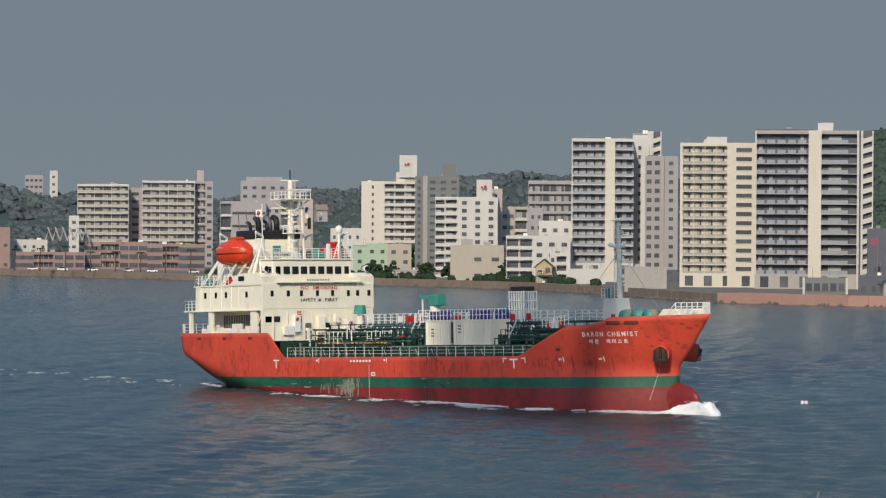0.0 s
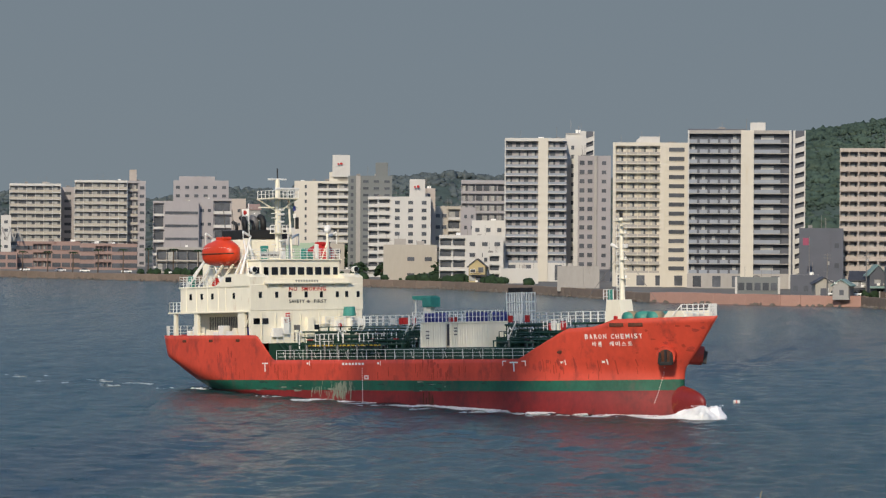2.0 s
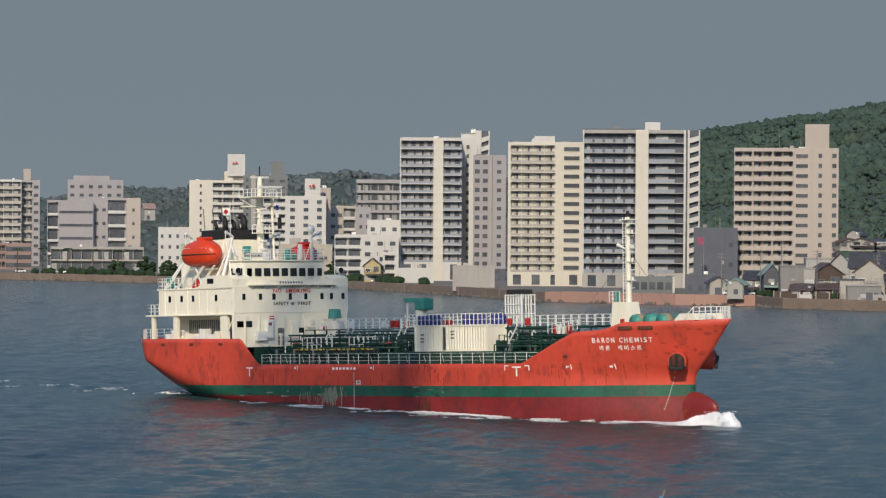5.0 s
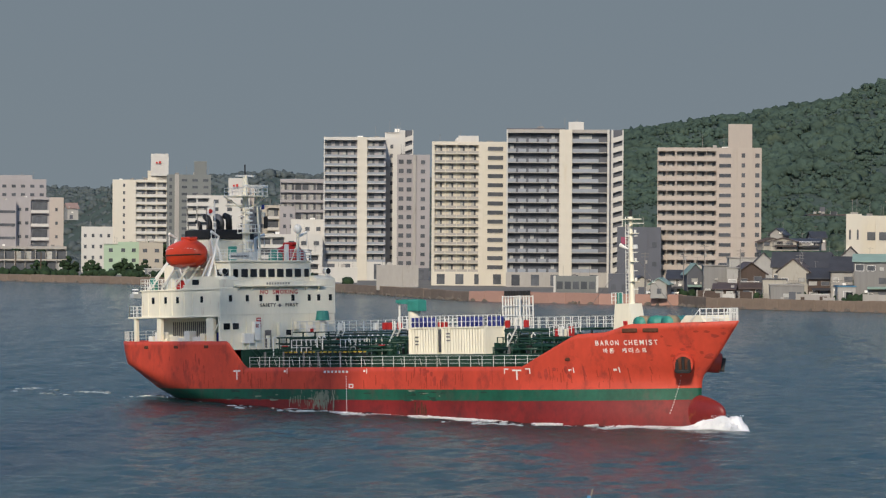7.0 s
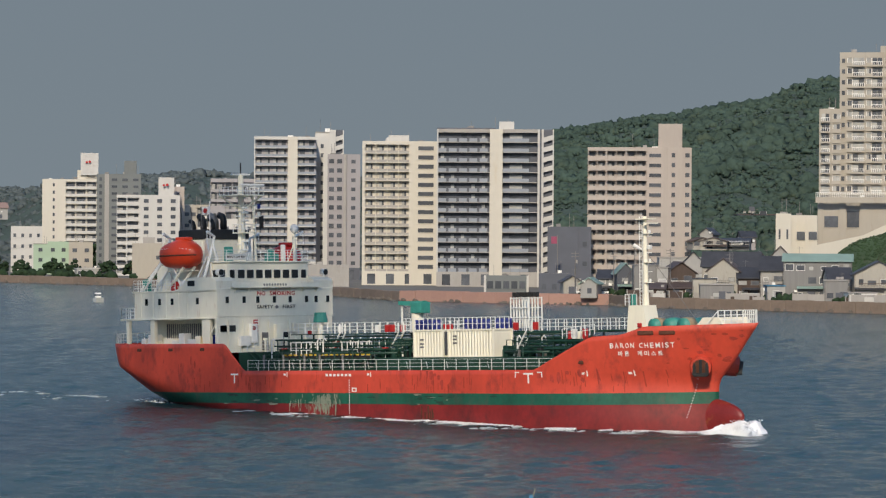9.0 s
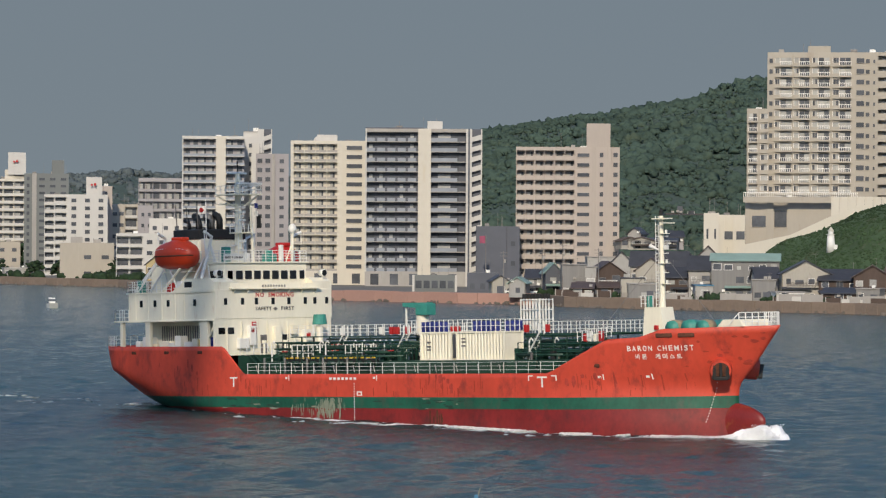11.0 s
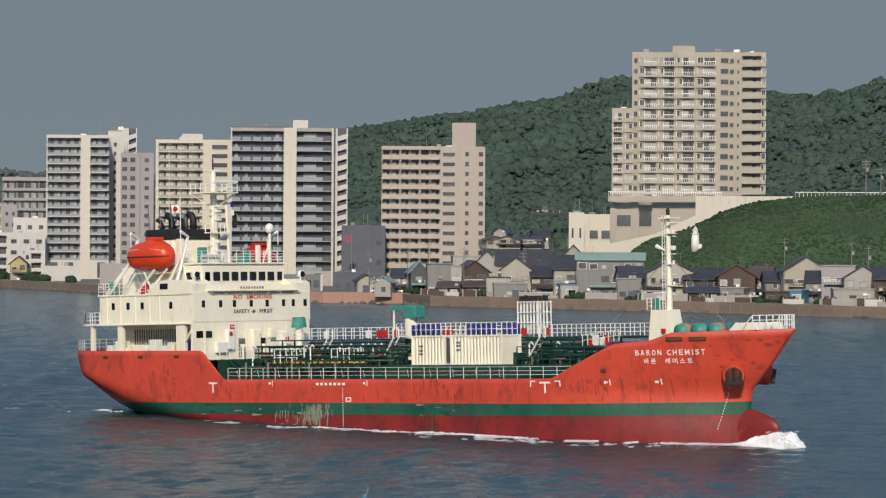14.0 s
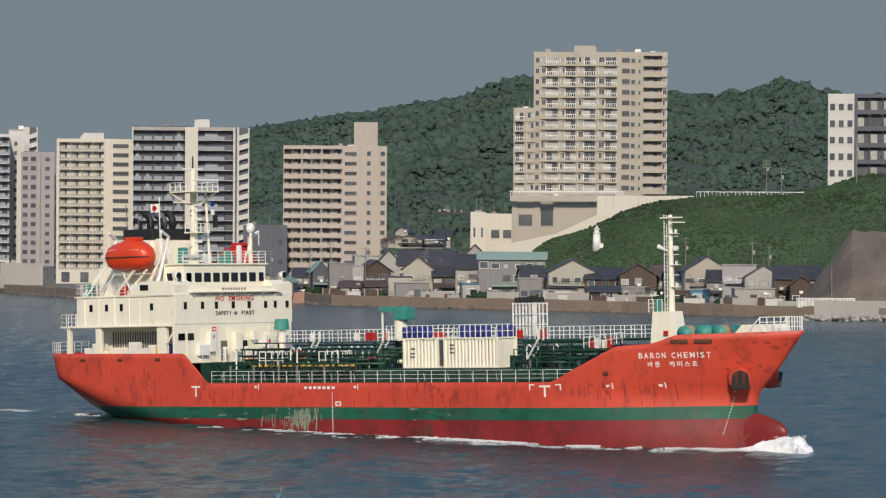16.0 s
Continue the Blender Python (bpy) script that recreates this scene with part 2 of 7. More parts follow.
def line(bm, pts, r, n=6):
    """A round bar bent along a line of points, in one piece with mitred joints."""
    P = [Vector(p) for p in pts]
    D = [(q - p).normalized() for p, q in zip(P, P[1:])]
    u = D[0].orthogonal().normalized()
    rings = []
    for k, p in enumerate(P):
        d0, d1 = D[max(0, k - 1)], D[min(k, len(D) - 1)]
        t = (d0 + d1).normalized() if (d0 + d1).length > 1e-4 else d1
        u = (u - t * u.dot(t)).normalized() if (u - t * u.dot(t)).length > 1e-4 else t.orthogonal().normalized()
        w = t.cross(u)
        rings.append([bm.verts.new(p + r * (math.cos(q * 2 * math.pi / n) * u + math.sin(q * 2 * math.pi / n) * w)) for q in range(n)])
    for A, B_ in zip(rings, rings[1:]):
        for q in range(n):
            bm.faces.new((A[q], A[(q + 1) % n], B_[(q + 1) % n], B_[q]))
    bm.faces.new(rings[0][::-1])
    bm.faces.new(rings[-1])
    return bm


def prism(bm, outline, y0, y1, slot=0):
    """An outline in x and z, drawn out from y0 to y1."""
    A = [bm.verts.new((x, y0, z)) for x, z in outline]
    B = [bm.verts.new((x, y1, z)) for x, z in outline]
    n = len(outline)
    fs = [bm.faces.new(A), bm.faces.new(B[::-1])]
    for k in range(n):
        fs.append(bm.faces.new((A[k], B[k], B[(k + 1) % n], A[(k + 1) % n])))
    for f in fs:
        f.material_index = slot
    bmesh.ops.recalc_face_normals(bm, faces=fs)
    return bm


def ball(bm, c, r, seg=16, rings=10):
    m = Matrix.Translation(c) @ Matrix.Diagonal((*r, 1))
    bmesh.ops.create_uvsphere(bm, u_segments=seg, v_segments=rings, radius=1, matrix=m)
    return bm


def lettering(text, size, material, parent, m, depth=0.01, name="lettering", width=None):
    cu = bpy.data.curves.new("letters", 'FONT')
    cu.body, cu.size, cu.extrude, cu.align_x, cu.align_y = text, size, depth, 'CENTER', 'CENTER'
    cu.resolution_u = 2
    cu.offset, cu.space_character = 0.012 * size, 1.18
    tmp = bpy.data.objects.new("letters", cu)
    scene.collection.objects.link(tmp)
    bpy.context.view_layer.update()
    me = bpy.data.meshes.new_from_object(tmp.evaluated_get(bpy.context.evaluated_depsgraph_get()))
    bpy.data.objects.remove(tmp)
    me.materials.clear()
    me.materials.append(material)
    xs = [v.co.x for v in me.vertices]
    if width and xs:
        k = width / (max(xs) - min(xs))
        for v in me.vertices:
            v.co.x *= k
    ob = new(name, me)
    ob.parent = parent
    ob.matrix_basis = m
    return ob


def railing(parent, pts, height, gap, material, bars=3, r=0.035, name="railing"):
    """Handrail and bars along a line, with each post a piece of its own."""
    rail = part(name, line(bmesh.new(), [(x, y, z + height) for x, y, z in pts], r, 4), material, parent)
    for k in range(1, bars):
        part("rail_bar", line(bmesh.new(), [(x, y, z + height * k / bars) for x, y, z in pts], r, 4), material, rail)
    post = None
    for p, q in zip(pts, pts[1:]):
        p, q = Vector(p), Vector(q)
        n = max(1, round((q - p).length / gap))
        for k in range(n + (q == Vector(pts[-1]))):
            at = Matrix.Translation(p.lerp(q, k / n))
            if post is None:
                post = part("post", tube(bmesh.new(), (0, 0, 0), (0, 0, height), r * 1.3, 4), material, rail, at=at)
            else:
                again("post", post, rail, at)
    return rail


# ---- sea and land ----
SHORE = [(-330, 1560), (-177, 1361), (-113, 1272), (-36, 1173), (21, 1086), (45, 1011), (60, 944), (72, 886), (102, 852), (121, 842),
         (124, 815), (148, 785), (180, 748), (197, 713), (220, 681), (330, 560)]
LAND = 2.2


def sea():
    """One sheet of water to the horizon: fine chop where the ship runs, coarser beyond."""
    rng = np.random.default_rng(4)
    xs = np.concatenate([[-4000, -1500, -500, -250], np.arange(-130, 175, 1.0), [230, 300, 500, 1500, 4000]])
    ys = np.concatenate([[-900, -200, 60, 150], np.arange(200, 440, 0.62), np.arange(440, 900, 1.6), np.arange(900, 1420, 6.0), [1800, 2600, 4500]])
    X, Y = np.meshgrid(xs, ys, indexing='ij')
    Z = np.zeros_like(X)
    for _ in range(34):
        wl = rng.uniform(2.0, 6.0)
        d = rng.normal(0.9, 0.65)
        k = 2 * math.pi / wl
        ph = k * (X * math.cos(d) + Y * math.sin(d)) + rng.uniform(0, 6.28) + 1.2 * np.sin(X / 23 + Y / 31 + rng.uniform(0, 6))
        fade = 1.0 if wl > 4.5 else np.clip((760 - Y) / 300, 0, 1)
        Z += fade * 0.0100 * wl * (1 - np.abs(np.sin(ph / 2))) ** 1.3
    Z -= Z.mean()
    Z *= np.clip((760 - Y) / 300, 0.4, 1)
    Z *= np.clip((Y - 150) / 60, 0, 1) * np.clip((1420 - Y) / 60, 0, 1) * ((X > -140) & (X < 185))
    n, m = X.shape
    me = bpy.data.meshes.new("water")
    idx = np.arange(n * m).reshape(n, m)
    quads = np.stack([idx[:-1, :-1], idx[1:, :-1], idx[1:, 1:], idx[:-1, 1:]], -1).reshape(-1, 4)
    me.vertices.add(n * m)
    me.vertices.foreach_set("co", np.stack([X, Y, Z], -1).ravel())
    me.loops.add(quads.size)
    me.loops.foreach_set("vertex_index", quads.ravel())
    me.polygons.add(len(quads))
    me.polygons.foreach_set("loop_start", np.arange(0, quads.size, 4))
    me.polygons.foreach_set("use_smooth", np.ones(len(quads), bool))
    me.update(calc_edges=True)
    me.materials.append(M["water"])
    return tagged(new("water", me), "choppy dark blue sea water of the strait", "sea", kind="structure")


sea()


def land():
    bm = bmesh.new()
    far = [(330, 3200), (-900, 3200), (-900, 1800)]
    top = [bm.verts.new((x, y, LAND)) for x, y in SHORE + [(900, 560), (900, 3200)] + far]
    f = bm.faces.new(top)
    bmesh.ops.recalc_face_normals(bm, faces=[f])
    if f.normal.z < 0:
        f.normal_flip()
    return tagged(put("ground", bm, M["ground"]), "flat town ground behind the seawall", "ground", kind="structure")


land()


def edge_wall(name, i0, i1, material, label, piece, z1, thick):
    """A seawall along the shore in separate blocks."""
    wall = tagged(new(name), label, "seawall", kind="structure")
    core = bmesh.new()
    made = None
    for (xa, ya), (xb, yb) in zip(SHORE[i0:i1], SHORE[i0 + 1:i1 + 1]):
        L = math.hypot(xb - xa, yb - ya)
        turn = math.atan2(yb - ya, xb - xa)
        m = Matrix.Translation((xa, ya, 0)) @ Matrix.Rotation(turn, 4, 'Z')
        b2 = boxed(0, L, 0.05, thick, -2, z1 - 0.1)
        b2.transform(m)
        tmp = bpy.data.meshes.new("tmp")
        b2.to_mesh(tmp)
        core.from_mesh(tmp)
        bpy.data.meshes.remove(tmp)
        b2.free()
        n = max(1, round(L / piece))
        for k in range(n):
            at = m @ Matrix.Translation((k * L / n, random.uniform(-0.08, 0.05), random.uniform(-0.12, 0.06))) @ Matrix.Diagonal((L / n / piece, 1, 1, 1))
            if made is None:
                made = part("block", boxed(0.03, piece - 0.03, -0.25, thick - 0.3, -2, z1, bevel=0.06), material, wall, at=at)
            else:
                again("block", made, wall, at)
    put("wall_core", core, material, wall)
    return wall


edge_wall("seawall_far", 0, 7, M["seawall"], "long low weathered stone seawall with dark waterline", 7.0, LAND + 0.25, 1.6)
edge_wall("quay", 7, 9, M["quay"], "reddish concrete quay with a plain face", 6.0, LAND + 0.5, 3.0)
edge_wall("seawall_near", 9, 15, M["seawall"], "brown stone seawall below the houses", 4.0, LAND + 0.35, 1.2)


def tidal_rocks():
    rng = random.Random(5)
    bm = bmesh.new()
    for (xa, ya), (xb, yb) in zip(SHORE[1:15], SHORE[2:16]):
        n = int(math.hypot(xb - xa, yb - ya) / 2.2)
        for k in range(n):
            f = rng.random()
            s = rng.uniform(0.3, 1.0)
            m = Matrix.Translation((xa + f * (xb - xa) - rng.uniform(0, 1.8), ya + f * (yb - ya) - rng.uniform(0.2, 2.2), rng.uniform(-0.2, 0.15))) @ Euler((rng.random() * 6, rng.random() * 6, 0)).to_matrix().to_4x4() @ Matrix.Diagonal((s, s * 0.8, s * 0.5, 1))
            bmesh.ops.create_icosphere(bm, subdivisions=1, radius=1, matrix=m)
    tagged(put("shore_rocks", bm, M["cliff"]), "dark wet rocks along the foot of the seawall", "rocks", kind="stuff")


tidal_rocks()


# ---- hills and woods ----
def lerp_table(rows, a, k):
    return float(np.interp(a, [r[0] for r in rows], [r[k] for r in rows]))


def at_bearing(a, r):
    return r * math.sin(radians(a)), r * math.cos(radians(a))


# bearing, foot distance, crest distance, crest height
WOODED = [(4.6, 1040, 1240, 3), (5.2, 1040, 1280, 38), (6.2, 1035, 1300, 50), (7.3, 1020, 1320, 58), (7.9, 1010, 1330, 61), (9.0, 1000, 1350, 66), (9.9, 1000, 1360, 68.5), (10.9, 1000, 1370, 75), (11.7, 1000, 1380, 81),
          (12.4, 1000, 1390, 82), (13.3, 1000, 1390, 81), (14.3, 1000, 1400, 78), (15.1, 1000, 1400, 75), (15.7, 1000, 1400, 77), (16.2, 1000, 1400, 83), (16.7, 1000, 1400, 79), (17.3, 1000, 1400, 75), (18.2, 1000, 1400, 76), (21, 1000, 1400, 72)]
DISTANT = [(-10, 1500, 1900, 44), (-7.5, 1500, 1900, 45), (-6.8, 1500, 1900, 38), (-6.0, 1500, 1900, 41), (-5.0, 1700, 2200, 37), (-3.8, 1700, 2300, 41), (-2.4, 1700, 2300, 49), (-1.6, 1600, 2100, 45), (-0.9, 1500, 1900, 46),
           (0.2, 1400, 1800, 48), (0.9, 1400, 1800, 51), (2.0, 1400, 1800, 49), (3.2, 1400, 1750, 46), (4.6, 1400, 1750, 46), (6.5, 1400, 1750, 40)]
GRASSY = [(10.4, 850, 862, 3.0), (10.9, 846, 862, 4.5), (11.7, 838, 864, 9.5), (12.3, 830, 868, 15.5), (12.9, 826, 870, 19), (13.5, 822, 874, 23.5), (14.1, 812, 874, 26), (15.2, 800, 874, 27.5), (16.4, 788, 872, 28.5), (17.2, 772, 872, 31), (18.2, 760, 872, 34), (21, 740, 872, 40)]


def slope_height(rows, a, u):
    """Height on a hill at bearing a; u: 0 at the foot, 1 at the crest."""
    z = lerp_table(rows, a, 3) - (2.3 if rows is not GRASSY else 0.0)
    s = min(u, 1.0)
    h = s * s * (3 - 2 * s) if u <= 1 else 1 - 0.5 * (u - 1)
    return LAND + (z - LAND) * h


def hill(name, rows, steps, material, label, bulge=0.0):
    bm = bmesh.new()
    a0, a1 = rows[0][0], rows[-1][0]
    grid = []
    for i in range(steps + 1):
        a = a0 + (a1 - a0) * i / steps
        r0, r1 = lerp_table(rows, a, 1), lerp_table(rows, a, 2)
        col = []
        for j in range(25):
            u = j / 20
            r = r0 + (r1 - r0) * u
            x, y = at_bearing(a, r)
            z = slope_height(rows, a, u) + bulge * noise.noise((x / 16, y / 16, 0)) * min(1, u * 3)
            col.append(bm.verts.new((x, y, z - (0.6 if j == 0 else 0))))
        grid.append(col)
    for c, d in zip(grid, grid[1:]):
        for j in range(24):
            bm.faces.new((c[j], d[j], d[j + 1], c[j + 1]))
    bmesh.ops.recalc_face_normals(bm, faces=bm.faces)
    return tagged(put(name, bm, material, smooth=True), label, "hill", kind="structure")


hill("hill_wooded", WOODED, 90, M["soil"], "steep hill under dense green woods", 2.0)
hill("hill_distant", DISTANT, 60, M["soil"], "low distant wooded ridge in haze", 2.0)
hill("hill_grassy", GRASSY, 60, M["grass"], "grass slope behind the houses", 1.4)


def clump_shapes(count, sub, rough, seed):
    """Uneven leafy lumps as arrays of points and triangles."""
    out = []
    for s in range(count):
        bm = bmesh.new()
        bmesh.ops.create_icosphere(bm, subdivisions=sub, radius=1)
        for v in bm.verts:
            p = v.co.copy()
            k = 1 + rough * noise.noise(p * 1.6 + Vector((s * 7.3 + seed, 0, 0))) + 0.6 * rough * noise.noise(p * 4.2 + Vector((0, s * 3.1, seed)))
            v.co = p * k
        bm.verts.index_update()
        out.append((np.array([v.co[:] for v in bm.verts]), np.array([[v.index for v in f.verts] for f in bm.faces])))
        bm.free()
    return out


def scatter(name, spots, shapes, material, label="", category="", kind="stuff", parent=None):
    """Many lumps in one mesh; spots: x, y, z, radius, height, turn."""
    V, F, base = [], [], 0
    for i, (x, y, z, r, h, a) in enumerate(spots):
        v, f = shapes[i % len(shapes)]
        c, s = math.cos(a), math.sin(a)
        V.append(np.stack([x + r * (c * v[:, 0] - s * v[:, 1]), y + r * (s * v[:, 0] + c * v[:, 1]), z + h * v[:, 2]], -1))
        F.append(f + base)
        base += len(v)
    V, F = np.concatenate(V), np.concatenate(F)
    me = bpy.data.meshes.new(name)
    me.vertices.add(len(V))
    me.vertices.foreach_set("co", V.ravel())
    me.loops.add(F.size)
    me.loops.foreach_set("vertex_index", F.ravel().astype(np.int32))
    me.polygons.add(len(F))
    me.polygons.foreach_set("loop_start", np.arange(0, F.size, 3))
    me.polygons.foreach_set("use_smooth", np.ones(len(F), bool))
    me.update(calc_edges=True)
    me.materials.append(material)
    ob = new(name, me)
    if parent:
        ob.parent = parent
    return tagged(ob, label, category, kind=kind)


def woods(name, rows, count, size, shapes, material, label, u0=0.02, seed=1):
    rng = random.Random(seed)
    spots = []
    a0, a1 = rows[0][0], rows[-1][0]
    for _ in range(count):
        a, u = rng.uniform(a0, a1), rng.uniform(u0, 1.06)
        x, y = at_bearing(a, lerp_table(rows, a, 1) + (lerp_table(rows, a, 2) - lerp_table(rows, a, 1)) * u)
        s = rng.uniform(*size) * (0.75 + 0.5 * noise.noise((x / 40, y / 40, 3)))
        z = slope_height(rows, a, u) + (1.4 if rows is GRASSY else 2.0) * noise.noise((x / 16, y / 16, 0)) * min(1, u * 3)
        spots.append((x, y, z + (0.0 if size[1] > 2.4 else rng.uniform(-0.2, 1.1) * (size[1] > 1.6)), s, s * rng.uniform(0.7, 1.15) * (0.85 if size[1] > 2.4 else 0.9), rng.uniform(0, 6.3)))
    return scatter(name, spots, shapes, material, label, "woods")


SMALL = clump_shapes(12, 2, 0.5, 4.0)
CROWNS = clump_shapes(14, 2, 0.75, 4.0)
TUFTS = clump_shapes(12, 1, 0.8, 2.0)
woods("woods", WOODED, 7000, (1.6, 3.7), CROWNS, M["forest"], "dense green broadleaf woods covering the hillside", 0.03, 1)
woods("woods", WOODED, 26000, (0.6, 1.7), TUFTS, M["forest"], "smaller bushy trees among the hillside woods", 0.03, 5)
woods("far_woods", DISTANT, 4500, (1.6, 3.6), CROWNS, M["hazed_forest"], "hazy distant wooded ridge", 0.03, 2)
woods("hillside_shrubs", GRASSY, 15000, (0.22, 0.75), TUFTS, M["bush"], "low green shrubs and tall grass on the slope", 0.04, 3)


def sky_backdrop():
    """Plain grey haze all round, far beyond the hills."""
    m = bpy.data.materials.new("hazy sky")
    m.use_nodes = True
    N, L = m.node_tree.nodes, m.node_tree.links
    N.remove(N["Principled BSDF"])
    em = N.new("ShaderNodeEmission")
    tc, sep, mr, ramp = N.new("ShaderNodeTexCoord"), N.new("ShaderNodeSeparateXYZ"), N.new("ShaderNodeMapRange"), N.new("ShaderNodeValToRGB")
    L.new(tc.outputs["Object"], sep.inputs[0])
    L.new(sep.outputs[2], mr.inputs[0])
    mr.inputs[1].default_value, mr.inputs[2].default_value = 0, 1200
    L.new(mr.outputs[0], ramp.inputs[0])
    ramp.color_ramp.elements[0].color = (0.174, 0.211, 0.238, 1)
    ramp.color_ramp.elements[1].color = (0.30, 0.38, 0.50, 1)
    e = ramp.color_ramp.elements.new(0.28)
    e.color = (0.163, 0.202, 0.237, 1)
    L.new(ramp.outputs[0], em.inputs[0])
    L.new(em.outputs[0], N["Material Output"].inputs[0])
    bm = bmesh.new()
    ring = [[bm.verts.new((4400 * math.cos(k * math.pi / 48), 4400 * math.sin(k * math.pi / 48), z)) for k in range(96)] for z in (-60, 1200)]
    for k in range(96):
        bm.faces.new((ring[0][k], ring[1][k], ring[1][(k + 1) % 96], ring[0][(k + 1) % 96]))
    return tagged(put("backdrop", bm, m), "plain hazy grey blue sky", "sky", kind="structure")


sky_backdrop()


# ---- the tanker; x forward from the bow, y to port, z up from the even keel waterline ----
HALF = 7.85
DECK = 4.57


def ship_pose(t):
    s = 5.257 * t + 0.00792 * t * (t - 16)
    h = radians(51.67)
    base = Matrix.Translation((25.94 + s * math.cos(h), 328.13 - s * math.sin(h), 0)) @ Matrix.Rotation(-h, 4, 'Z')
    return base @ Matrix.Translation((-40, 0, 0)) @ Matrix.Rotation(radians(-2.018), 4, 'Y') @ Matrix.Translation((40, 0, 0))


ship = tagged(new("tanker_ship"), "red hulled chemical tanker with cream superstructure under way", "ship")


def stem_at(z):
    return float(np.interp(z, [-4, 1.2, 2.0, 2.9, 3.5, 4.1, 4.8, 5.87, 7.0, 8.4], [-4.7, -4.5, -4.42, -4.36, -4.16, -3.5, -2.78, -1.8, -0.86, 0.38]))


def stern_at(z):
    return float(np.interp(z, [-4, 0.4, 1.0, 2.3, 3.4, 4.4, 5.3, 6.3, 7.4], [-75.5, -75.5, -78.0, -80.7, -81.9, -82.5, -82.9, -83.25, -83.5]))


def breadth(a, z):
    k = float(np.clip(z / 8, 0, 1))
    fore = np.clip((stem_at(z) - a) / (17 + 5 * k), 0, 1)
    q = float(np.clip(z / 5.0, 0, 1))
    aft = np.clip((a - stern_at(z)) / (20 - 15.4 * q), 0, 1)
    return HALF * math.sin(math.pi / 2 * fore) ** (0.8 + 0.12 * k) * math.sin(math.pi / 2 * aft) ** (0.55 - 0.17 * q)


def sheer(a):
    return float(np.interp(a, [-84, -80, -62.3, -59.3, -17.2, -13.0, -10.2, -8.7, 0.4], [7.42, 7.35, 7.25, DECK, DECK, 7.45, 7.6, 8.28, 8.42]))


def hull():
    """Shell with bulwarks; three bands of paint."""
    bm = bmesh.new()
    a = [0.5 - 0.5 * math.cos(math.pi * k / 190) for k in range(191)]
    us = sorted(set([0.35 * s + 0.65 * (k / 190) for k, s in enumerate(a)]))
    low = [-3.5, -2, -1, -0.3, 0.4, 0.9, 1.4, 1.9, 2.44, 3.0, 3.6, 4.1, DECK]
    rows = []
    for side in (-1, 1):
        grid = []
        for u in us:
            col = []
            a_top = stern_at(7.4) + u * (stem_at(8.4) - stern_at(7.4))
            top = sheer(a_top)
            zs = low + [DECK + (top - DECK) * k / 6 for k in range(1, 7)]
            for z in zs:
                s0, s1 = stern_at(z), stem_at(z)
                x = s0 + u * (s1 - s0)
                col.append(bm.verts.new((x, side * breadth(x, z), z)))
            grid.append(col)
        rows.append(grid)
        for c, d in zip(grid, grid[1:]):
            for j in range(len(c) - 1):
                f = bm.faces.new((c[j], d[j], d[j + 1], c[j + 1]))
                f.material_index = 2 if low[min(j + 1, len(low) - 1)] <= 1.4 else (1 if j + 1 < len(low) and low[j + 1] <= 2.44 else 0)
                f.smooth = True
    bmesh.ops.remove_doubles(bm, verts=bm.verts, dist=0.004)
    bmesh.ops.dissolve_degenerate(bm, edges=bm.edges, dist=0.002)
    bmesh.ops.recalc_face_normals(bm, faces=bm.faces)
    ob = part("hull", bm, [M["hull"], M["boot"], M["bottom"]], ship, "streaked red hull with green boot stripe and dark red bottom")
    so = ob.modifiers.new("plate", 'SOLIDIFY')
    so.thickness, so.offset = 0.06, -1
    return ob


hull_ob = hull()
part("bulbous_bow", ball(bmesh.new(), (-8.0, 0, 0.2), (6.5, 0.98, 1.9), 36, 20), M["bulb"], hull_ob, "worn rusty bulbous bow", True)


def plate(z, a0, a1, inset, n=40):
    bm = bmesh.new()
    A, B = [], []
    for k in range(n + 1):
        x = a0 + (a1 - a0) * k / n
        w = max(0.02, breadth(x, z) - inset)
        A.append(bm.verts.new((x, -w, z)))
        B.append(bm.verts.new((x, w, z)))
    for k in range(n):
        bm.faces.new((A[k], A[k + 1], B[k + 1], B[k]))
    return bm


part("main_deck", plate(DECK - 0.02, -64, -14, 0.03), M["deck"], ship, "dark green cargo deck")
part("poop_deck", plate(6.35, -82.6, -60.5, 0.05), M["deck"], ship)
part("forecastle_deck", plate(7.3, -15, -0.9, 0.05), M["deck"], ship)
part("poop_front", boxed(-60.7, -60.5, -7.6, 7.6, DECK, 6.35), M["deck"], ship)
part("forecastle_front", boxed(-14.2, -14.0, -5.6, 5.6, DECK, 7.28), M["deck"], ship)
part("cargo_trunk", boxed(-60, -16.5, -5.6, 5.6, DECK, 5.72, bevel=0.15), M["deck"], ship, "raised dark green cargo trunk")

# rubbing lines, marks and scrapes on the shell
def shell_strip(a0, a1, z0, z1, n, slot_mat, name, label="", side=-1, out=0.012):
    bm = bmesh.new()
    A, B = [], []
    for k in range(n + 1):
        a = a0 + (a1 - a0) * k / n
        A.append(bm.verts.new((a, side * (breadth(a, z0) + out), z0)))
        B.append(bm.verts.new((a, side * (breadth(a, z1) + out), z1)))
    for k in range(n):
        bm.faces.new((A[k], A[k + 1], B[k + 1], B[k]))
    return part(name, bm, slot_mat, hull_ob, label)


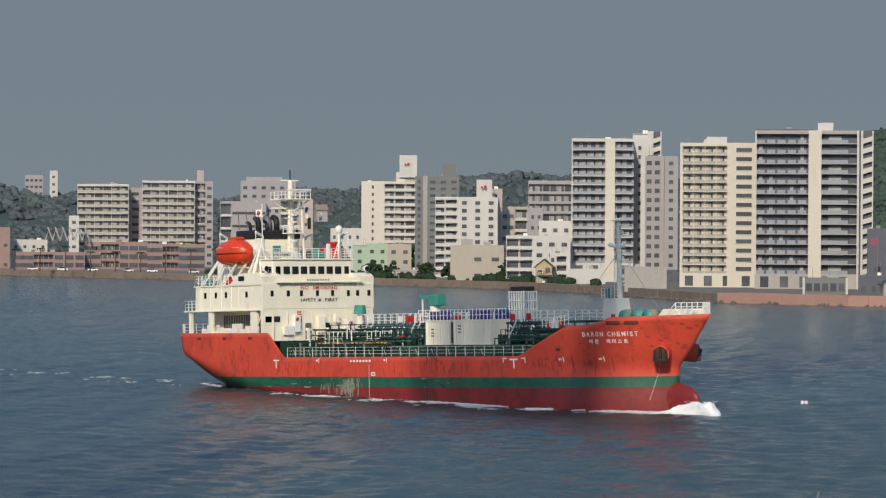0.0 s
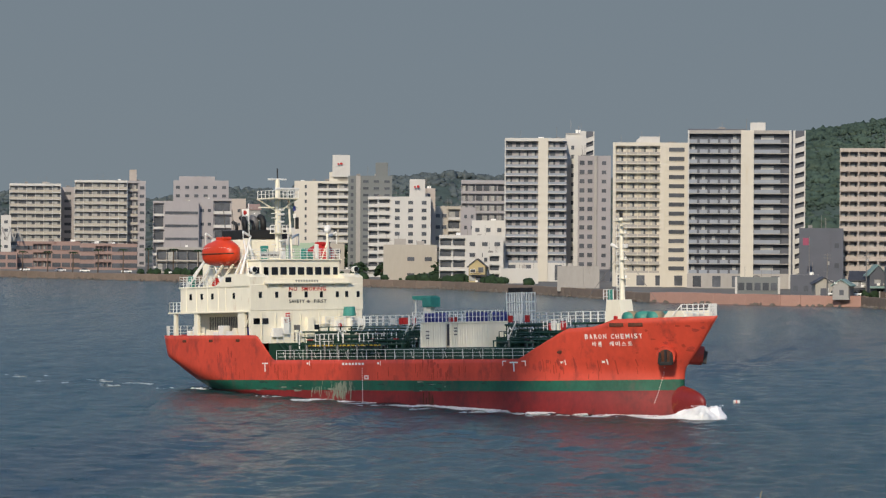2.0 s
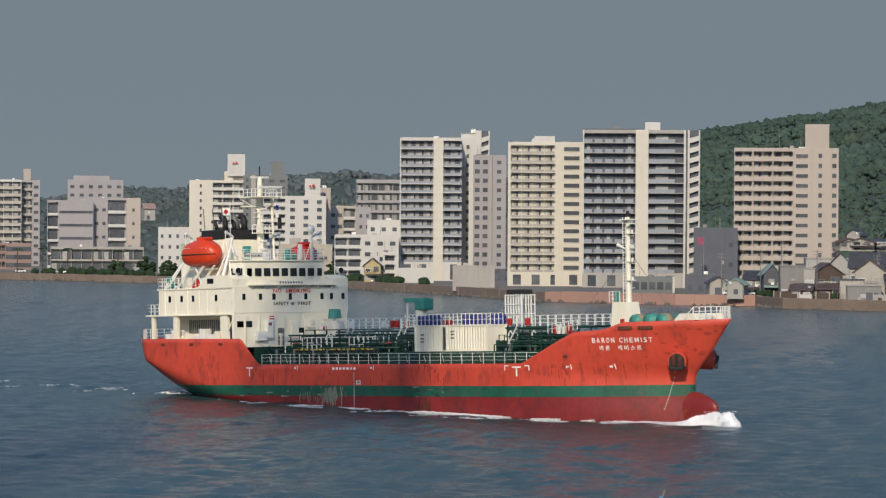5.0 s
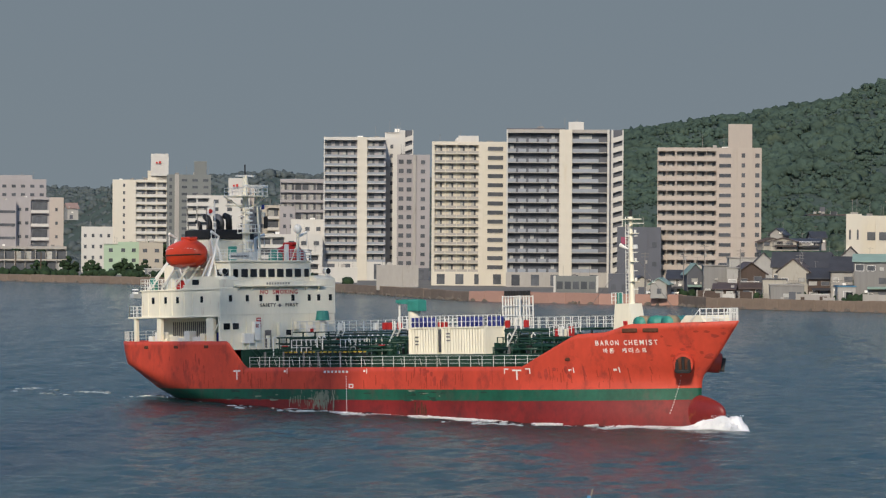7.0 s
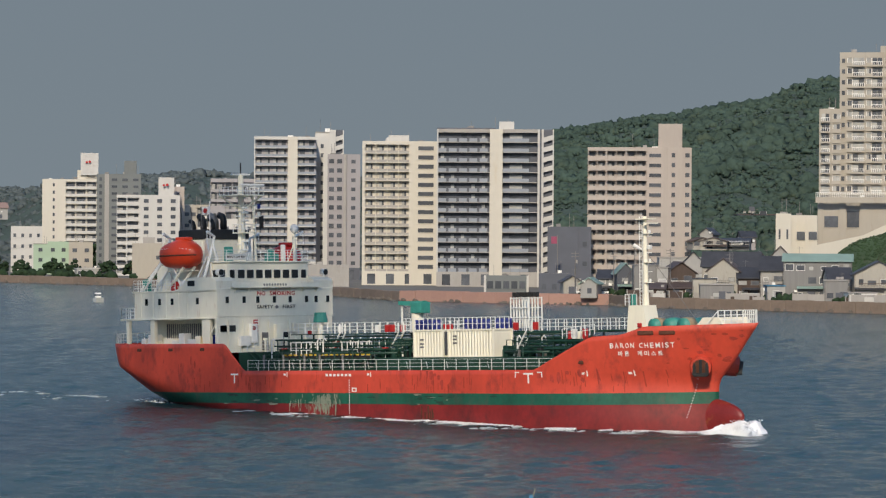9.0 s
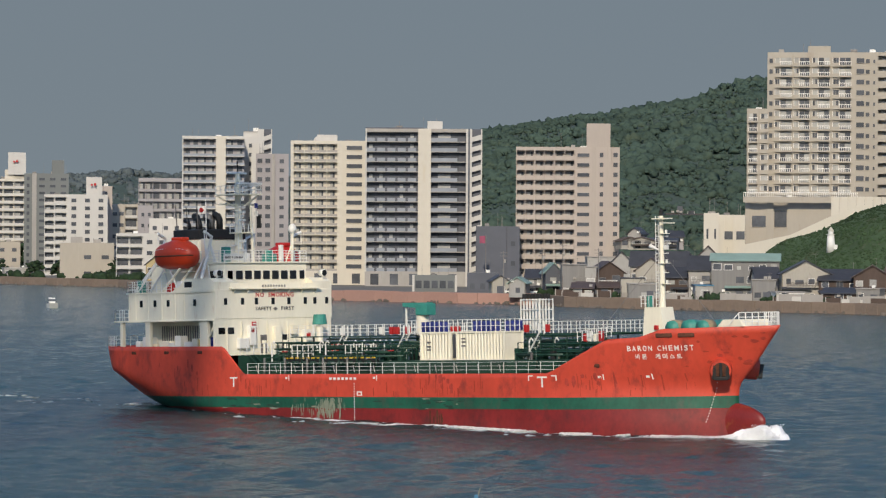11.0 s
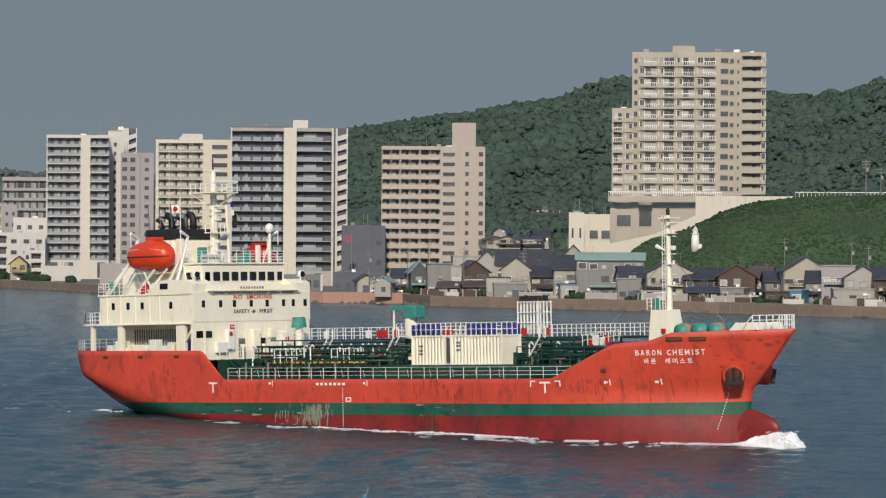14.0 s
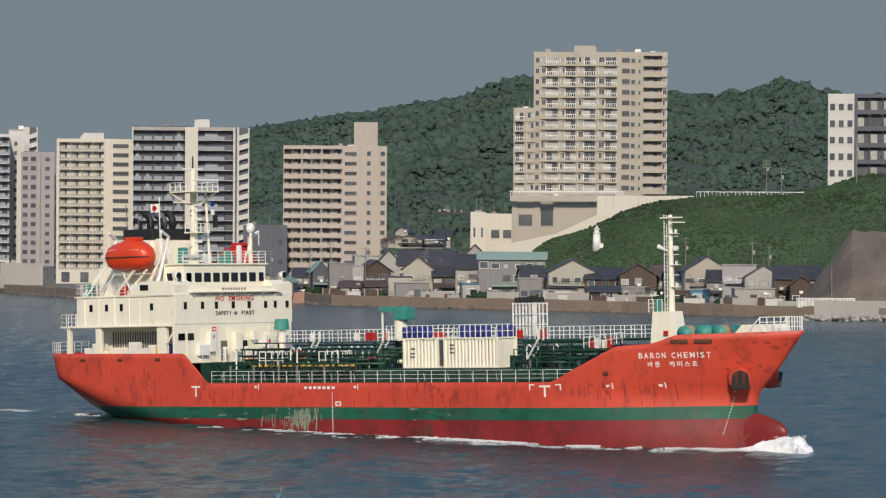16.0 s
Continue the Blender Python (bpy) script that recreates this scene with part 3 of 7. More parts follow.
for a in (-61.1, -20.4):
    shell_strip(a - 0.55, a + 0.55, 4.15, 4.3, 2, M["white"], "tug_mark")
    shell_strip(a - 0.09, a + 0.09, 3.35, 4.15, 1, M["white"], "tug_mark")
for a in (-21.9, -18.9):
    shell_strip(a - 0.06, a + 0.06, 3.9, 4.4, 1, M["white"], "frame_mark")
    shell_strip(a + (0.06 if a < -20 else -0.5), a + (0.5 if a < -20 else -0.06), 4.3, 4.4, 1, M["white"], "frame_mark")
for a in (-14.4, -10.3, -53.2, -41.2):
    shell_strip(a - 0.05, a + 0.05, 3.95, 4.45, 1, M["white"], "frame_mark")
    shell_strip(a - 0.5, a - 0.2, 4.1, 4.3, 1, M["white"], "number_bar")
for k in range(7):
    shell_strip(-47.6 + 0.55 * k, -47.25 + 0.55 * k, 4.02, 4.25, 1, M["white"], "writing_bar")
for k in range(16):
    z = 0.0 + 0.24 * k
    shell_strip(-44.3, -44.18, z, z + 0.12, 1, M["white"], "draught_bar")
    if z < 3.4:
        shell_strip(-6.5 + 0.25 * z, -6.42 + 0.25 * z, z + 0.2, z + 0.27, 1, M["white"], "draught_bar", out=0.03)
shell_strip(-43.9, -43.2, 2.55, 2.95, 2, M["white"], "load_line_mark")
shell_strip(-43.75, -43.35, 2.65, 2.85, 2, M["hull"], "load_line_mark", out=0.02)
def smudge(a, z, ra, rz, material, name="rust_patch", out=0.01):
    """An uneven blotch lying on the starboard shell."""
    bm = bmesh.new()
    n = 15
    def at(x, h):
        h = min(h, sheer(x) - 0.05)
        return (x, -(breadth(x, h) + out), h)
    mid = bm.verts.new(at(a, z))
    ring = []
    for k in range(n):
        w = 2 * math.pi * k / n
        q = 0.55 + 0.45 * abs(noise.noise((a * 3.1 + 1.7 * math.cos(w), z * 2.3 + 1.7 * math.sin(w), 0.3))) + 0.25 * rs.random()
        ring.append(bm.verts.new(at(a + ra * q * math.cos(w), z + rz * q * math.sin(w))))
    for k in range(n):
        bm.faces.new((mid, ring[k], ring[(k + 1) % n]))
    return part(name, bm, material, hull_ob)


rs = random.Random(8)
for k in range(34):
    a = rs.uniform(-9.5, -0.9)
    z = rs.uniform(5.0, 8.1)
    if a < stem_at(z) - 0.5 and not (-12.5 < a < -6.2 and 5.5 < z < 7.1):
        smudge(a, z, rs.uniform(0.08, 0.42), rs.uniform(0.05, 0.22), M["smear" if k % 3 else "streak"], out=0.008 + 0.0002 * k)
for k in range(26):
    a = rs.choice([rs.gauss(-69, 2.2), rs.gauss(-33, 1.6), rs.gauss(-15, 2.0)])
    z = rs.uniform(3.0, 4.3) if a > -62 else rs.uniform(3.6, 5.8)
    smudge(a, z, rs.uniform(0.05, 0.28), rs.uniform(0.2, 0.7), M["smear"], out=0.008 + 0.0002 * k)
for k in range(40):
    a = rs.choice([rs.uniform(-74, -8), rs.gauss(-33, 2.5), rs.gauss(-58, 3.0)])
    z = rs.uniform(1.3, 2.4)
    smudge(a, z, rs.uniform(0.15, 0.9), rs.uniform(0.05, 0.16), M["scuff" if k % 4 == 0 else "grime"], "paint_scrape", out=0.008 + 0.0002 * k)
for k in range(170):
    a = rs.choice([rs.gauss(-48.4, 0.8), rs.gauss(-47.7, 0.4), rs.gauss(-48.2, 0.6), rs.uniform(-53, -45.5)])
    z1 = rs.uniform(0.9, 2.38)
    shell_strip(a, a + rs.uniform(0.03, 0.14), z1 - rs.uniform(0.15, 0.8), z1, 1, M["scuff"], "paint_scrape", out=0.006 + 0.0002 * k)
for k in range(80):
    a = rs.choice([rs.uniform(-80, -6), rs.gauss(-33, 2.0), rs.gauss(-14, 3), rs.gauss(-60, 3)])
    z1 = rs.uniform(2.9, min(sheer(a) - 0.1, 4.55))
    shell_strip(a, a + rs.uniform(0.03, 0.12), max(2.5, z1 - rs.uniform(0.3, 1.4)), z1, 1, M["streak"], "rust_streak", out=0.004 + 0.0003 * k)
for k in range(14):
    a = rs.gauss(-33.3, 0.5)
    shell_strip(a, a + rs.uniform(0.05, 0.2), rs.uniform(-0.8, 0.2), rs.uniform(0.6, 1.38), 1, M["rust"], "rust_streak", out=0.016 + 0.0005 * k)


def shell_text(text, a, z, size, width):
    """Letters on the starboard bow, turned with the shell."""
    d = 0.5
    p0 = Vector((a - d, -breadth(a - d, z), z))
    p1 = Vector((a + d, -breadth(a + d, z), z))
    along = (p1 - p0).normalized()
    up = (Vector((a, -breadth(a, z + 0.4), z + 0.4)) - Vector((a, -breadth(a, z - 0.4), z - 0.4))).normalized()
    out = along.cross(up).normalized()
    m = Matrix((along, up, out)).transposed().to_4x4()
    m.translation = Vector((a, -breadth(a, z), z)) + out * 0.03
    lettering(text, size, M["white"], hull_ob, m, 0.02, "ship_name", width)


NAME = "BARON CHEMIST"
WIDTHS = {"I": 0.5, " ": 0.62, "M": 1.15}
pos = 0.0
total = sum(WIDTHS.get(c, 0.95) for c in NAME)
for c in NAME:
    w = WIDTHS.get(c, 0.95)
    if c != " ":
        aa = -12.05 + 5.6 * (pos + w / 2) / total
        shell_text(c, aa, 6.62, 0.66, 5.6 / total * w * (0.30 if c == "I" else 0.74))
    pos += w
for k, c in enumerate("바론 케미스트"):
    if c != " ":
        shell_text(c, -11.15 + 0.56 * k, 5.9, 0.5, 0.42)


# anchors in their pockets
for side in (-1, 1):
    a, y, z = -4.3, side * 2.45, 4.62
    anchor = part("anchor", bmesh.new(), M["rust"], hull_ob, "rusty stockless anchor in its pocket")
    m = Matrix.Translation((a, y, z)) @ Matrix.Rotation(-side * radians(40), 4, 'Z') @ Matrix.Rotation(side * radians(-10), 4, 'X') @ Matrix.Translation((0, -side * 0.45, 0))
    back = Matrix.Translation((0, -side * 0.75, 0))
    ring = bmesh.new()
    bmesh.ops.create_cone(ring, cap_ends=True, segments=22, radius1=1.12, radius2=0.9, depth=2.4, matrix=back @ Matrix.Rotation(side * radians(-90), 4, 'X'))
    part("anchor_pocket", ring, M["hull"], hull_ob, "red paint anchor bolster standing out from the bow", at=m)
    ring = bmesh.new()
    bmesh.ops.create_cone(ring, cap_ends=True, segments=22, radius1=0.72, radius2=0.72, depth=0.95, matrix=Matrix.Rotation(side * radians(-90), 4, 'X'))
    part("pocket_hole", ring, M["rust"], hull_ob, at=m)
    fl = bmesh.new()
    box(fl, -0.6, 0.6, side * 0.35, side * 0.75, -0.75, -0.45, bevel=0.05)
    prism(fl, [(-0.75, -0.6), (-0.4, -0.6), (-0.42, 0.35), (-0.62, 0.5)], side * 0.4, side * 0.7)
    prism(fl, [(0.75, -0.6), (0.4, -0.6), (0.42, 0.35), (0.62, 0.5)], side * 0.4, side * 0.7)
    tube(fl, (0, side * 0.55, -0.6), (0, side * 0.3, 0.7), 0.14, 8)
    part("fluke", fl, M["black"], anchor, at=m @ Matrix.Translation((0, side * 0.12, 0)))
    part("chain_plate", boxed(-0.7, 0.7, side * 0.3, side * 0.42, -0.8, -0.4, bevel=0.05), M["rust"], anchor, at=m)
for a in (-8.7, -6.9):
    m = Matrix.Translation((a, -breadth(a, 7.75) - 0.02, 7.75)) @ Matrix.Rotation(-math.atan2(breadth(a - .5, 7.75) - breadth(a + .5, 7.75), 1.0) * -1, 4, 'Z')
    part("mooring_port", boxed(-0.75, 0.75, -0.05, 0.1, -0.2, 0.2, bevel=0.09), M["rust"], hull_ob, "rusty oval mooring port", at=m)
for a in (-66, -71, -76, -14.9):
    z = 6.7 if a < -60 else 5.2
    m = Matrix.Translation((a, -breadth(a, z) - 0.01, z))
    part("mooring_port", boxed(-0.35, 0.35, -0.05, 0.1, -0.16, 0.16, bevel=0.1), M["rust"], hull_ob, at=m)

# side rails along the cargo deck
for s in (-1, 1):
    railing(ship, [(-59.2, s * 7.7, DECK), (-23.5, s * 7.7, DECK), (-20.6, s * (breadth(-20.6, DECK) - 0.1), DECK), (-17.9, s * (breadth(-17.9, DECK) - 0.1), DECK)], 1.02, 1.55, M["white"], 3, 0.022, "side_rail")
    for k in range(13):
        part("rail_stay", tube(bmesh.new(), (-58 + 2.7 * k, s * 7.7, DECK + 0.8), (-58.4 + 2.7 * k, s * 7.1, DECK), 0.03, 4), M["white"], ship)
    box_b = boxed(-59.2, -23.0, s * 7.62 - 0.05, s * 7.62 + 0.05, DECK, DECK + 0.16)
    part("gutter_bar", box_b, M["deck"], ship)

# ---- superstructure ----
house = part("deckhouse", boxed(-77, -64.2, -7.6, 7.6, 9.85, 12.55, bevel=0.06), M["cream"], ship, "cream steel accommodation block")
part("deckhouse_base", boxed(-76.5, -63.9, -5.2, 5.2, 6.35, 9.85), M["cream"], ship)
part("deckhouse_base", boxed(-64.15, -63.8, -7.7, 7.6, 6.35, 9.9), M["cream"], ship, "cream front wall with doors")
part("upper_deck_plate", boxed(-79.2, -64.0, -7.75, 7.75, 9.72, 9.9, bevel=0.03), M["cream"], ship)
part("boat_deck_plate", boxed(-77.2, -64.1, -7.7, 7.7, 12.5, 12.66, bevel=0.03), M["cream"], ship)
# lower front tier steps down on to the poop
part("front_wall", boxed(-64.2, -63.75, -7.7, 7.7, 9.9, 12.75, bevel=0.05), M["cream"], house, "cream front wall with port lights")
for s in (-1, 1):
    part("wing", prism(bmesh.new(), [(-66.8, 12.6), (-63.8, 12.6), (-63.8, 13.5), (-64.6, 13.9), (-66.8, 13.9)], s * 5.2, s * 7.75), M["cream"], house, "bridge wing bulwark")
    part("side_bulwark", prism(bmesh.new(), [(-70.4, 12.6), (-66.8, 12.6), (-66.8, 13.9), (-68.3, 13.9), (-69.0, 13.2)], s * 7.55, s * 7.7), M["cream"], house)
    part("wing_port", boxed(-68.9 + 0.6, -67.2, s * 7.69, s * 7.73, 13.05, 13.6, bevel=0.02), M["glass"], house)
for k in range(6):
    for s in (-1, 1):
        x = (-78.4, -74.5, -66.3)[k % 3]
        if k < 3:
            yp = s * (min(7.6, breadth(x, 7.0) - 0.15))
            part("pillar", boxed(x, x + (0.4, 0.7, 1.2)[k % 3], min(yp, yp - s * 0.4), max(yp, yp - s * 0.4), 6.35, 9.75, bevel=0.05), M["cream"], ship)
# gallery clutter under the overhang
for k, (x, w, h, c) in enumerate([(-76.6, 0.7, 0.9, "white"), (-74.2, 0.8, 0.6, "cream"), (-71.7, 0.9, 0.7, "white"), (-68.0, 0.8, 1.1, "cream"), (-75.5, 1.2, 1.3, "white"), (-73.0, 1.5, 0.9, "cream"), (-70.6, 0.9, 1.4, "white"), (-69.2, 1.4, 0.8, "white"), (-78.0, 0.5, 0.4, "red"), (-65.9, 0.8, 1.2, "blue"), (-67.0, 0.6, 1.0, "yellow")]):
    part("deck_locker", boxed(x, x + w, -7.1, -6.2, 6.35, 6.35 + h + 0.6, bevel=0.05), M[c], ship)
rack_pipe = None
for k in range(22):
    at = Matrix.Translation((-74.2 + 0.33 * k, -5.6, 7.0))
    rack_pipe = rack_pipe or part("rack_pipe", tube(bmesh.new(), (0, 0, 0), (0, 0, 2.3), 0.07, 5), M["steel"], ship, at=at)
    again("rack_pipe", rack_pipe, ship, at)
part("side_passage_wall", boxed(-76.4, -66.0, -5.35, -5.2, 6.4, 9.7), M["cream"], ship, "cream wall under the overhang")
port = None
for a in (-75.0, -72.9, -70.9, -66.9):
    for s in (-1, 1):
        at = Matrix.Translation((a, s * 7.62, 11.55))
        port = port or part("port_light", boxed(-0.2, 0.2, -0.05, 0.05, -0.33, 0.33, bevel=0.05), M["glass"], house, at=at)
        again("port_light", port, house, at)
for x in (-75.9, -74, -71.9, -69.9, -68.5):
    part("wall_rib", boxed(x, x + 0.07, -7.66, -7.58, 9.95, 12.5), M["cream"], house)
for y in (-6.4, -4.2, -2.4, -0.2, 1.9, 4.1, 5.4, 7.0):
    at = Matrix.Translation((-63.74, y, 11.6)) @ Matrix.Rotation(radians(90), 4, 'Z')
    again("port_light", port, house, at)
lower = None
for y in (-6.9, -5.75):
    lower = lower or part("port_window", boxed(-0.05, 0.05, -0.42, 0.42, -0.32, 0.32, bevel=0.06), M["glass"], house, at=Matrix.Translation((-63.78, y, 8.75)))
    again("port_window", lower, house, Matrix.Translation((-63.78, y, 8.75)))
FRONT = Matrix.Translation((-63.7, 0, 0)) @ Matrix(((0, 0, 1, 0), (1, 0, 0, 0), (0, 1, 0, 0), (0, 0, 0, 1)))
lettering("NO  SMOKING", 0.62, M["red"], house, FRONT @ Matrix.Translation((0.0, 12.2, 0)), 0.01, "sign_letters", 5.0)
lettering("SAFETY", 0.5, M["black"], house, FRONT @ Matrix.Translation((-1.5, 10.85, 0)), 0.01, "sign_letters", 2.1)
lettering("FIRST", 0.5, M["black"], house, FRONT @ Matrix.Translation((1.7, 10.85, 0)), 0.01, "sign_letters", 1.7)
bm = bmesh.new()
box(bm, -63.7, -63.68, -0.06, 0.2, 10.68, 11.0)
box(bm, -63.7, -63.68, -0.2, 0.34, 10.8, 10.88)
part("safety_cross", bm, M["steel"], house)

# bridge
bridge = part("bridge", boxed(-71.0, -64.9, -5.4, 5.4, 12.66, 15.35, bevel=0.08), M["cream"], ship, "cream wheelhouse with a row of dark windows")
part("bridge_roof", boxed(-71.2, -64.7, -5.6, 5.6, 15.35, 15.5, bevel=0.03), M["cream"], bridge)
win = None
for k in range(9):
    y = -4.75 + 9.5 * k / 8
    w = 0.30 if k in (0, 8) else 0.42
    at = Matrix.Translation((-64.86, y, 14.2)) @ Matrix.Diagonal((1, w / 0.42, 1, 1))
    win = win or part("bridge_window", boxed(-0.06, 0.06, -0.42, 0.42, -0.42, 0.42, bevel=0.07), M["glass"], bridge, at=at)
    again("bridge_window", win, bridge, at)
for x in (-65.6, -66.7):
    for s in (-1, 1):
        again("bridge_window", win, bridge, Matrix.Translation((x, s * 5.38, 14.2)) @ Matrix.Rotation(radians(90), 4, 'Z'))
part("bridge_front_walk", boxed(-65.0, -63.7, -5.7, 5.7, 12.75, 12.9), M["cream"], bridge)
part("walk_bulwark", boxed(-63.85, -63.75, -5.8, 5.8, 12.55, 13.35, bevel=0.03), M["cream"], bridge, "cream front dodger of the bridge walk")
for k in range(9):
    part("number_bar", boxed(-63.74, -63.71, -1.6 + 0.36 * k, -1.43 + 0.36 * k, 12.98, 13.2), M["steel"], bridge)
railing(ship, [(-70.9, -5.4, 15.5), (-64.9, -5.4, 15.5), (-64.9, 5.4, 15.5), (-70.9, 5.4, 15.5)], 1.1, 0.9, M["white"], 4, 0.03, "monkey_deck_rail")
for s in (-1, 1):
    railing(ship, [(-77.1, s * 7.6, 12.66), (-70.4, s * 7.6, 12.66)], 1.1, 0.75, M["white"], 4, 0.03, "boat_deck_rail")
    railing(ship, [(-79.1, s * 7.6, 9.9), (-77.0, s * 7.6, 9.9)], 1.1, 0.7, M["white"], 3, 0.03, "deck_rail")
    railing(ship, [(-82.6, s * 5.6, 7.3), (-79.8, s * 7.2, 7.3)], 1.1, 0.8, M["white"], 3, 0.03, "stern_rail")
railing(ship, [(-79.1, 7.6, 9.9), (-79.1, -7.6, 9.9)], 1.1, 0.9, M["white"], 3, 0.03, "deck_rail")
railing(ship, [(-77.1, 7.6, 12.66), (-77.1, -7.6, 12.66)], 1.1, 0.9, M["white"], 3, 0.03, "boat_deck_rail")
railing(ship, [(-82.6, 5.6, 7.3), (-82.6, -5.6, 7.3)], 1.1, 0.9, M["white"], 3, 0.03, "stern_rail")

# funnel and its pipes
funnel = part("funnel", boxed(-75.2, -71.4, -3.0, 3.0, 12.6, 17.9, bevel=0.3), M["cream"], ship, "cream funnel casing with black top")
part("funnel_top", boxed(-75.3, -71.3, -3.1, 3.1, 17.9, 18.9, bevel=0.15), M["black"], funnel, "sooty black funnel top")
for x, y, r, h in ((-74.5, -1.6, 0.2, 19.8), (-73.9, -0.9, 0.3, 20.3), (-73.2, -1.3, 0.22, 20.0), (-72.9, -0.2, 0.42, 20.2), (-72.2, 0.4, 0.34, 20.35), (-71.9, -1.2, 0.18, 19.9)):
    part("exhaust_pipe", line(bmesh.new(), [(x, y, 18.8), (x, y, h - 0.5), (x - 0.2, y, h - 0.1), (x - 0.7, y, h + 0.05)], r, 10), M["black" if r < 0.4 else "steel"], funnel, "", True)
for x in (-75.0, -73.4, -71.8):
    part("stay_pole", tube(bmesh.new(), (x, -2.8, 19), (x + 0.3, -3.2, 21.2), 0.05, 5), M["steel"], funnel)
part("engine_casing", boxed(-77.5, -71.2, -4.2, 4.2, 12.6, 15.3, bevel=0.08), M["cream"], ship)
part("vent_box", boxed(-72.0, -70.6, -4.8, -3.0, 15.2, 16.6, bevel=0.08), M["cream"], ship)
part("name_board", boxed(-70.9, -70.85 + 0.06, -5.0, -3.0, 15.6, 16.7), M["white"], ship)


def lifeboat(y, x, z, s, length, material, label):
    boat = part("lifeboat", bmesh.new(), material, ship, label)
    bm = bmesh.new()
    n, rings = 18, 16
    cols = []
    for i in range(n + 1):
        u = i / n * 2 - 1
        fat = max(0.03, (1 - abs(u) ** 3.6)) ** 0.55
        col = []
        for k in range(rings):
            w = 2 * math.pi * k / rings
            cy, cz = math.cos(w), math.sin(w)
            k2 = 1.35 * fat if cz < 0 else (1.30 + 0.35 * math.exp(-(u - 0.15) ** 2 * 7)) * fat
            col.append(bm.verts.new((x + u * length / 2, y + 1.25 * fat * (abs(cy) ** 0.75) * (1 if cy > 0 else -1), z + k2 * (abs(cz) ** 0.8) * (1 if cz > 0 else -1))))
        cols.append(col)
    for c, d in zip(cols, cols[1:]):
        for k in range(rings):
            bm.faces.new((c[k], d[k], d[(k + 1) % rings], c[(k + 1) % rings]))
    bm.faces.new(cols[0])
    bm.faces.new(cols[-1][::-1])
    bmesh.ops.recalc_face_normals(bm, faces=bm.faces)
    part("shell", bm, material, boat, "", True)
    bm = bmesh.new()
    for k in range(13):
        u = -0.8 + 1.6 * k / 12
        fat = (1 - abs(u) ** 3.6) ** 0.55
        box(bm, x + u * length / 2 - 0.12, x + u * length / 2 + 0.12, y + s * (1.14 * fat) - 0.04, y + s * (1.14 * fat) + 0.06, z + 0.62 * fat, z + 0.68 * fat)
    part("grab_line", bm, M["white"], boat)
    bm = bmesh.new()
    pts = []
    for k in range(15):
        u = -0.97 + 1.94 * k / 14
        fat = max(0.05, (1 - abs(u) ** 3.6)) ** 0.55
        pts.append((x + u * length / 2, y + s * 1.27 * fat, z - 0.05))
    part("fender_line", line(bm, pts, 0.07, 6), M["rust"], boat)
    part("hatch", boxed(x - 0.3, x + 1.3, y - 0.5, y + 0.5, z + 1.45, z + 1.8, bevel=0.12), material, boat)
    return boat


lifeboat(-6.4, -70.85, 16.25, -1, 5.9, M["orange"], "covered orange lifeboat in davits")
lifeboat(6.0, -69.3, 15.7, 1, 4.6, M["red"], "red rescue boat on the far side")
for s in (-1, 1):
    for x in (-74.6, -67.6):
        bm = bmesh.new()
        line(bm, [(x - (2.2 if x < -70 else -0.4), s * 6.9, 12.7), (x + 0.4, s * 5.6, 16.2), (x + 0.7, s * 5.3, 18.0), (x + 0.9, s * 6.4, 18.5)], 0.16, 6)
        line(bm, [(x + 1.6, s * 4.6, 12.7), (x + 0.6, s * 5.4, 17.2)], 0.14, 6)
        line(bm, [(x + 0.9, s * 6.4, 18.5), (x + 0.9, s * 6.4, 17.2)], 0.05, 5)
        part("davit", bm, M["white"], ship, "white boat davit")
    bm = bmesh.new()
    line(bm, [(-72.4, s * 7.0, 12.7), (-69.8, s * 6.9, 15.0)], 0.14, 5)
    line(bm, [(-71.4, s * 6.4, 12.7), (-68.8, s * 6.3, 15.0)], 0.14, 5)
    part("boat_cradle", bm, M["cream"], ship)
for k, (x, y) in enumerate([(-72.0, -6.9), (-70.3, -7.0), (-68.7, -7.0), (-76.6, -6.8)]):
    part("deck_box", boxed(x, x + 0.7, y, y + 0.6, 12.66, 13.6 + 0.1 * k, bevel=0.05), M[("red", "white", "red", "teal")[k]], ship)

# main mast
mast = part("mast", tube(bmesh.new(), (-68.9, 0, 15.4), (-68.9, 0, 24.4), 0.44, 12, 0.26), M["cream"], ship, "cream radar mast with platforms")
part("platform", boxed(-70.2, -67.2, -1.9, 1.7, 22.2, 22.32), M["cream"], mast)
part("platform", boxed(-69.3, -67.6, -0.9, 0.9, 18.4, 18.5), M["cream"], mast)
railing(ship, [(-70.1, -1.85, 22.32), (-67.3, -1.85, 22.32), (-67.3, 1.65, 22.32), (-70.1, 1.65, 22.32)], 0.8, 0.65, M["white"], 2, 0.035, "platform_rail")
railing(ship, [(-69.2, -0.85, 18.5), (-67.7, -0.85, 18.5), (-67.7, 0.85, 18.5)], 0.8, 0.6, M["white"], 2, 0.035, "platform_rail")
part("yard", boxed(-69.0, -68.8, -2.6, 2.6, 21.2, 21.35), M["cream"], mast)
part("radar_scanner", boxed(-67.7, -67.4, -1.3, 1.9, 23.2, 23.42, bevel=0.08), M["white"], mast)
part("radar_scanner", boxed(-69.1, -68.8, -1.2, 1.2, 24.3, 24.5, bevel=0.06), M["white"], mast)
part("mast_light", tube(bmesh.new(), (-68.9, 0, 24.4), (-68.9, 0, 25.6), 0.07, 8), M["black"], mast)
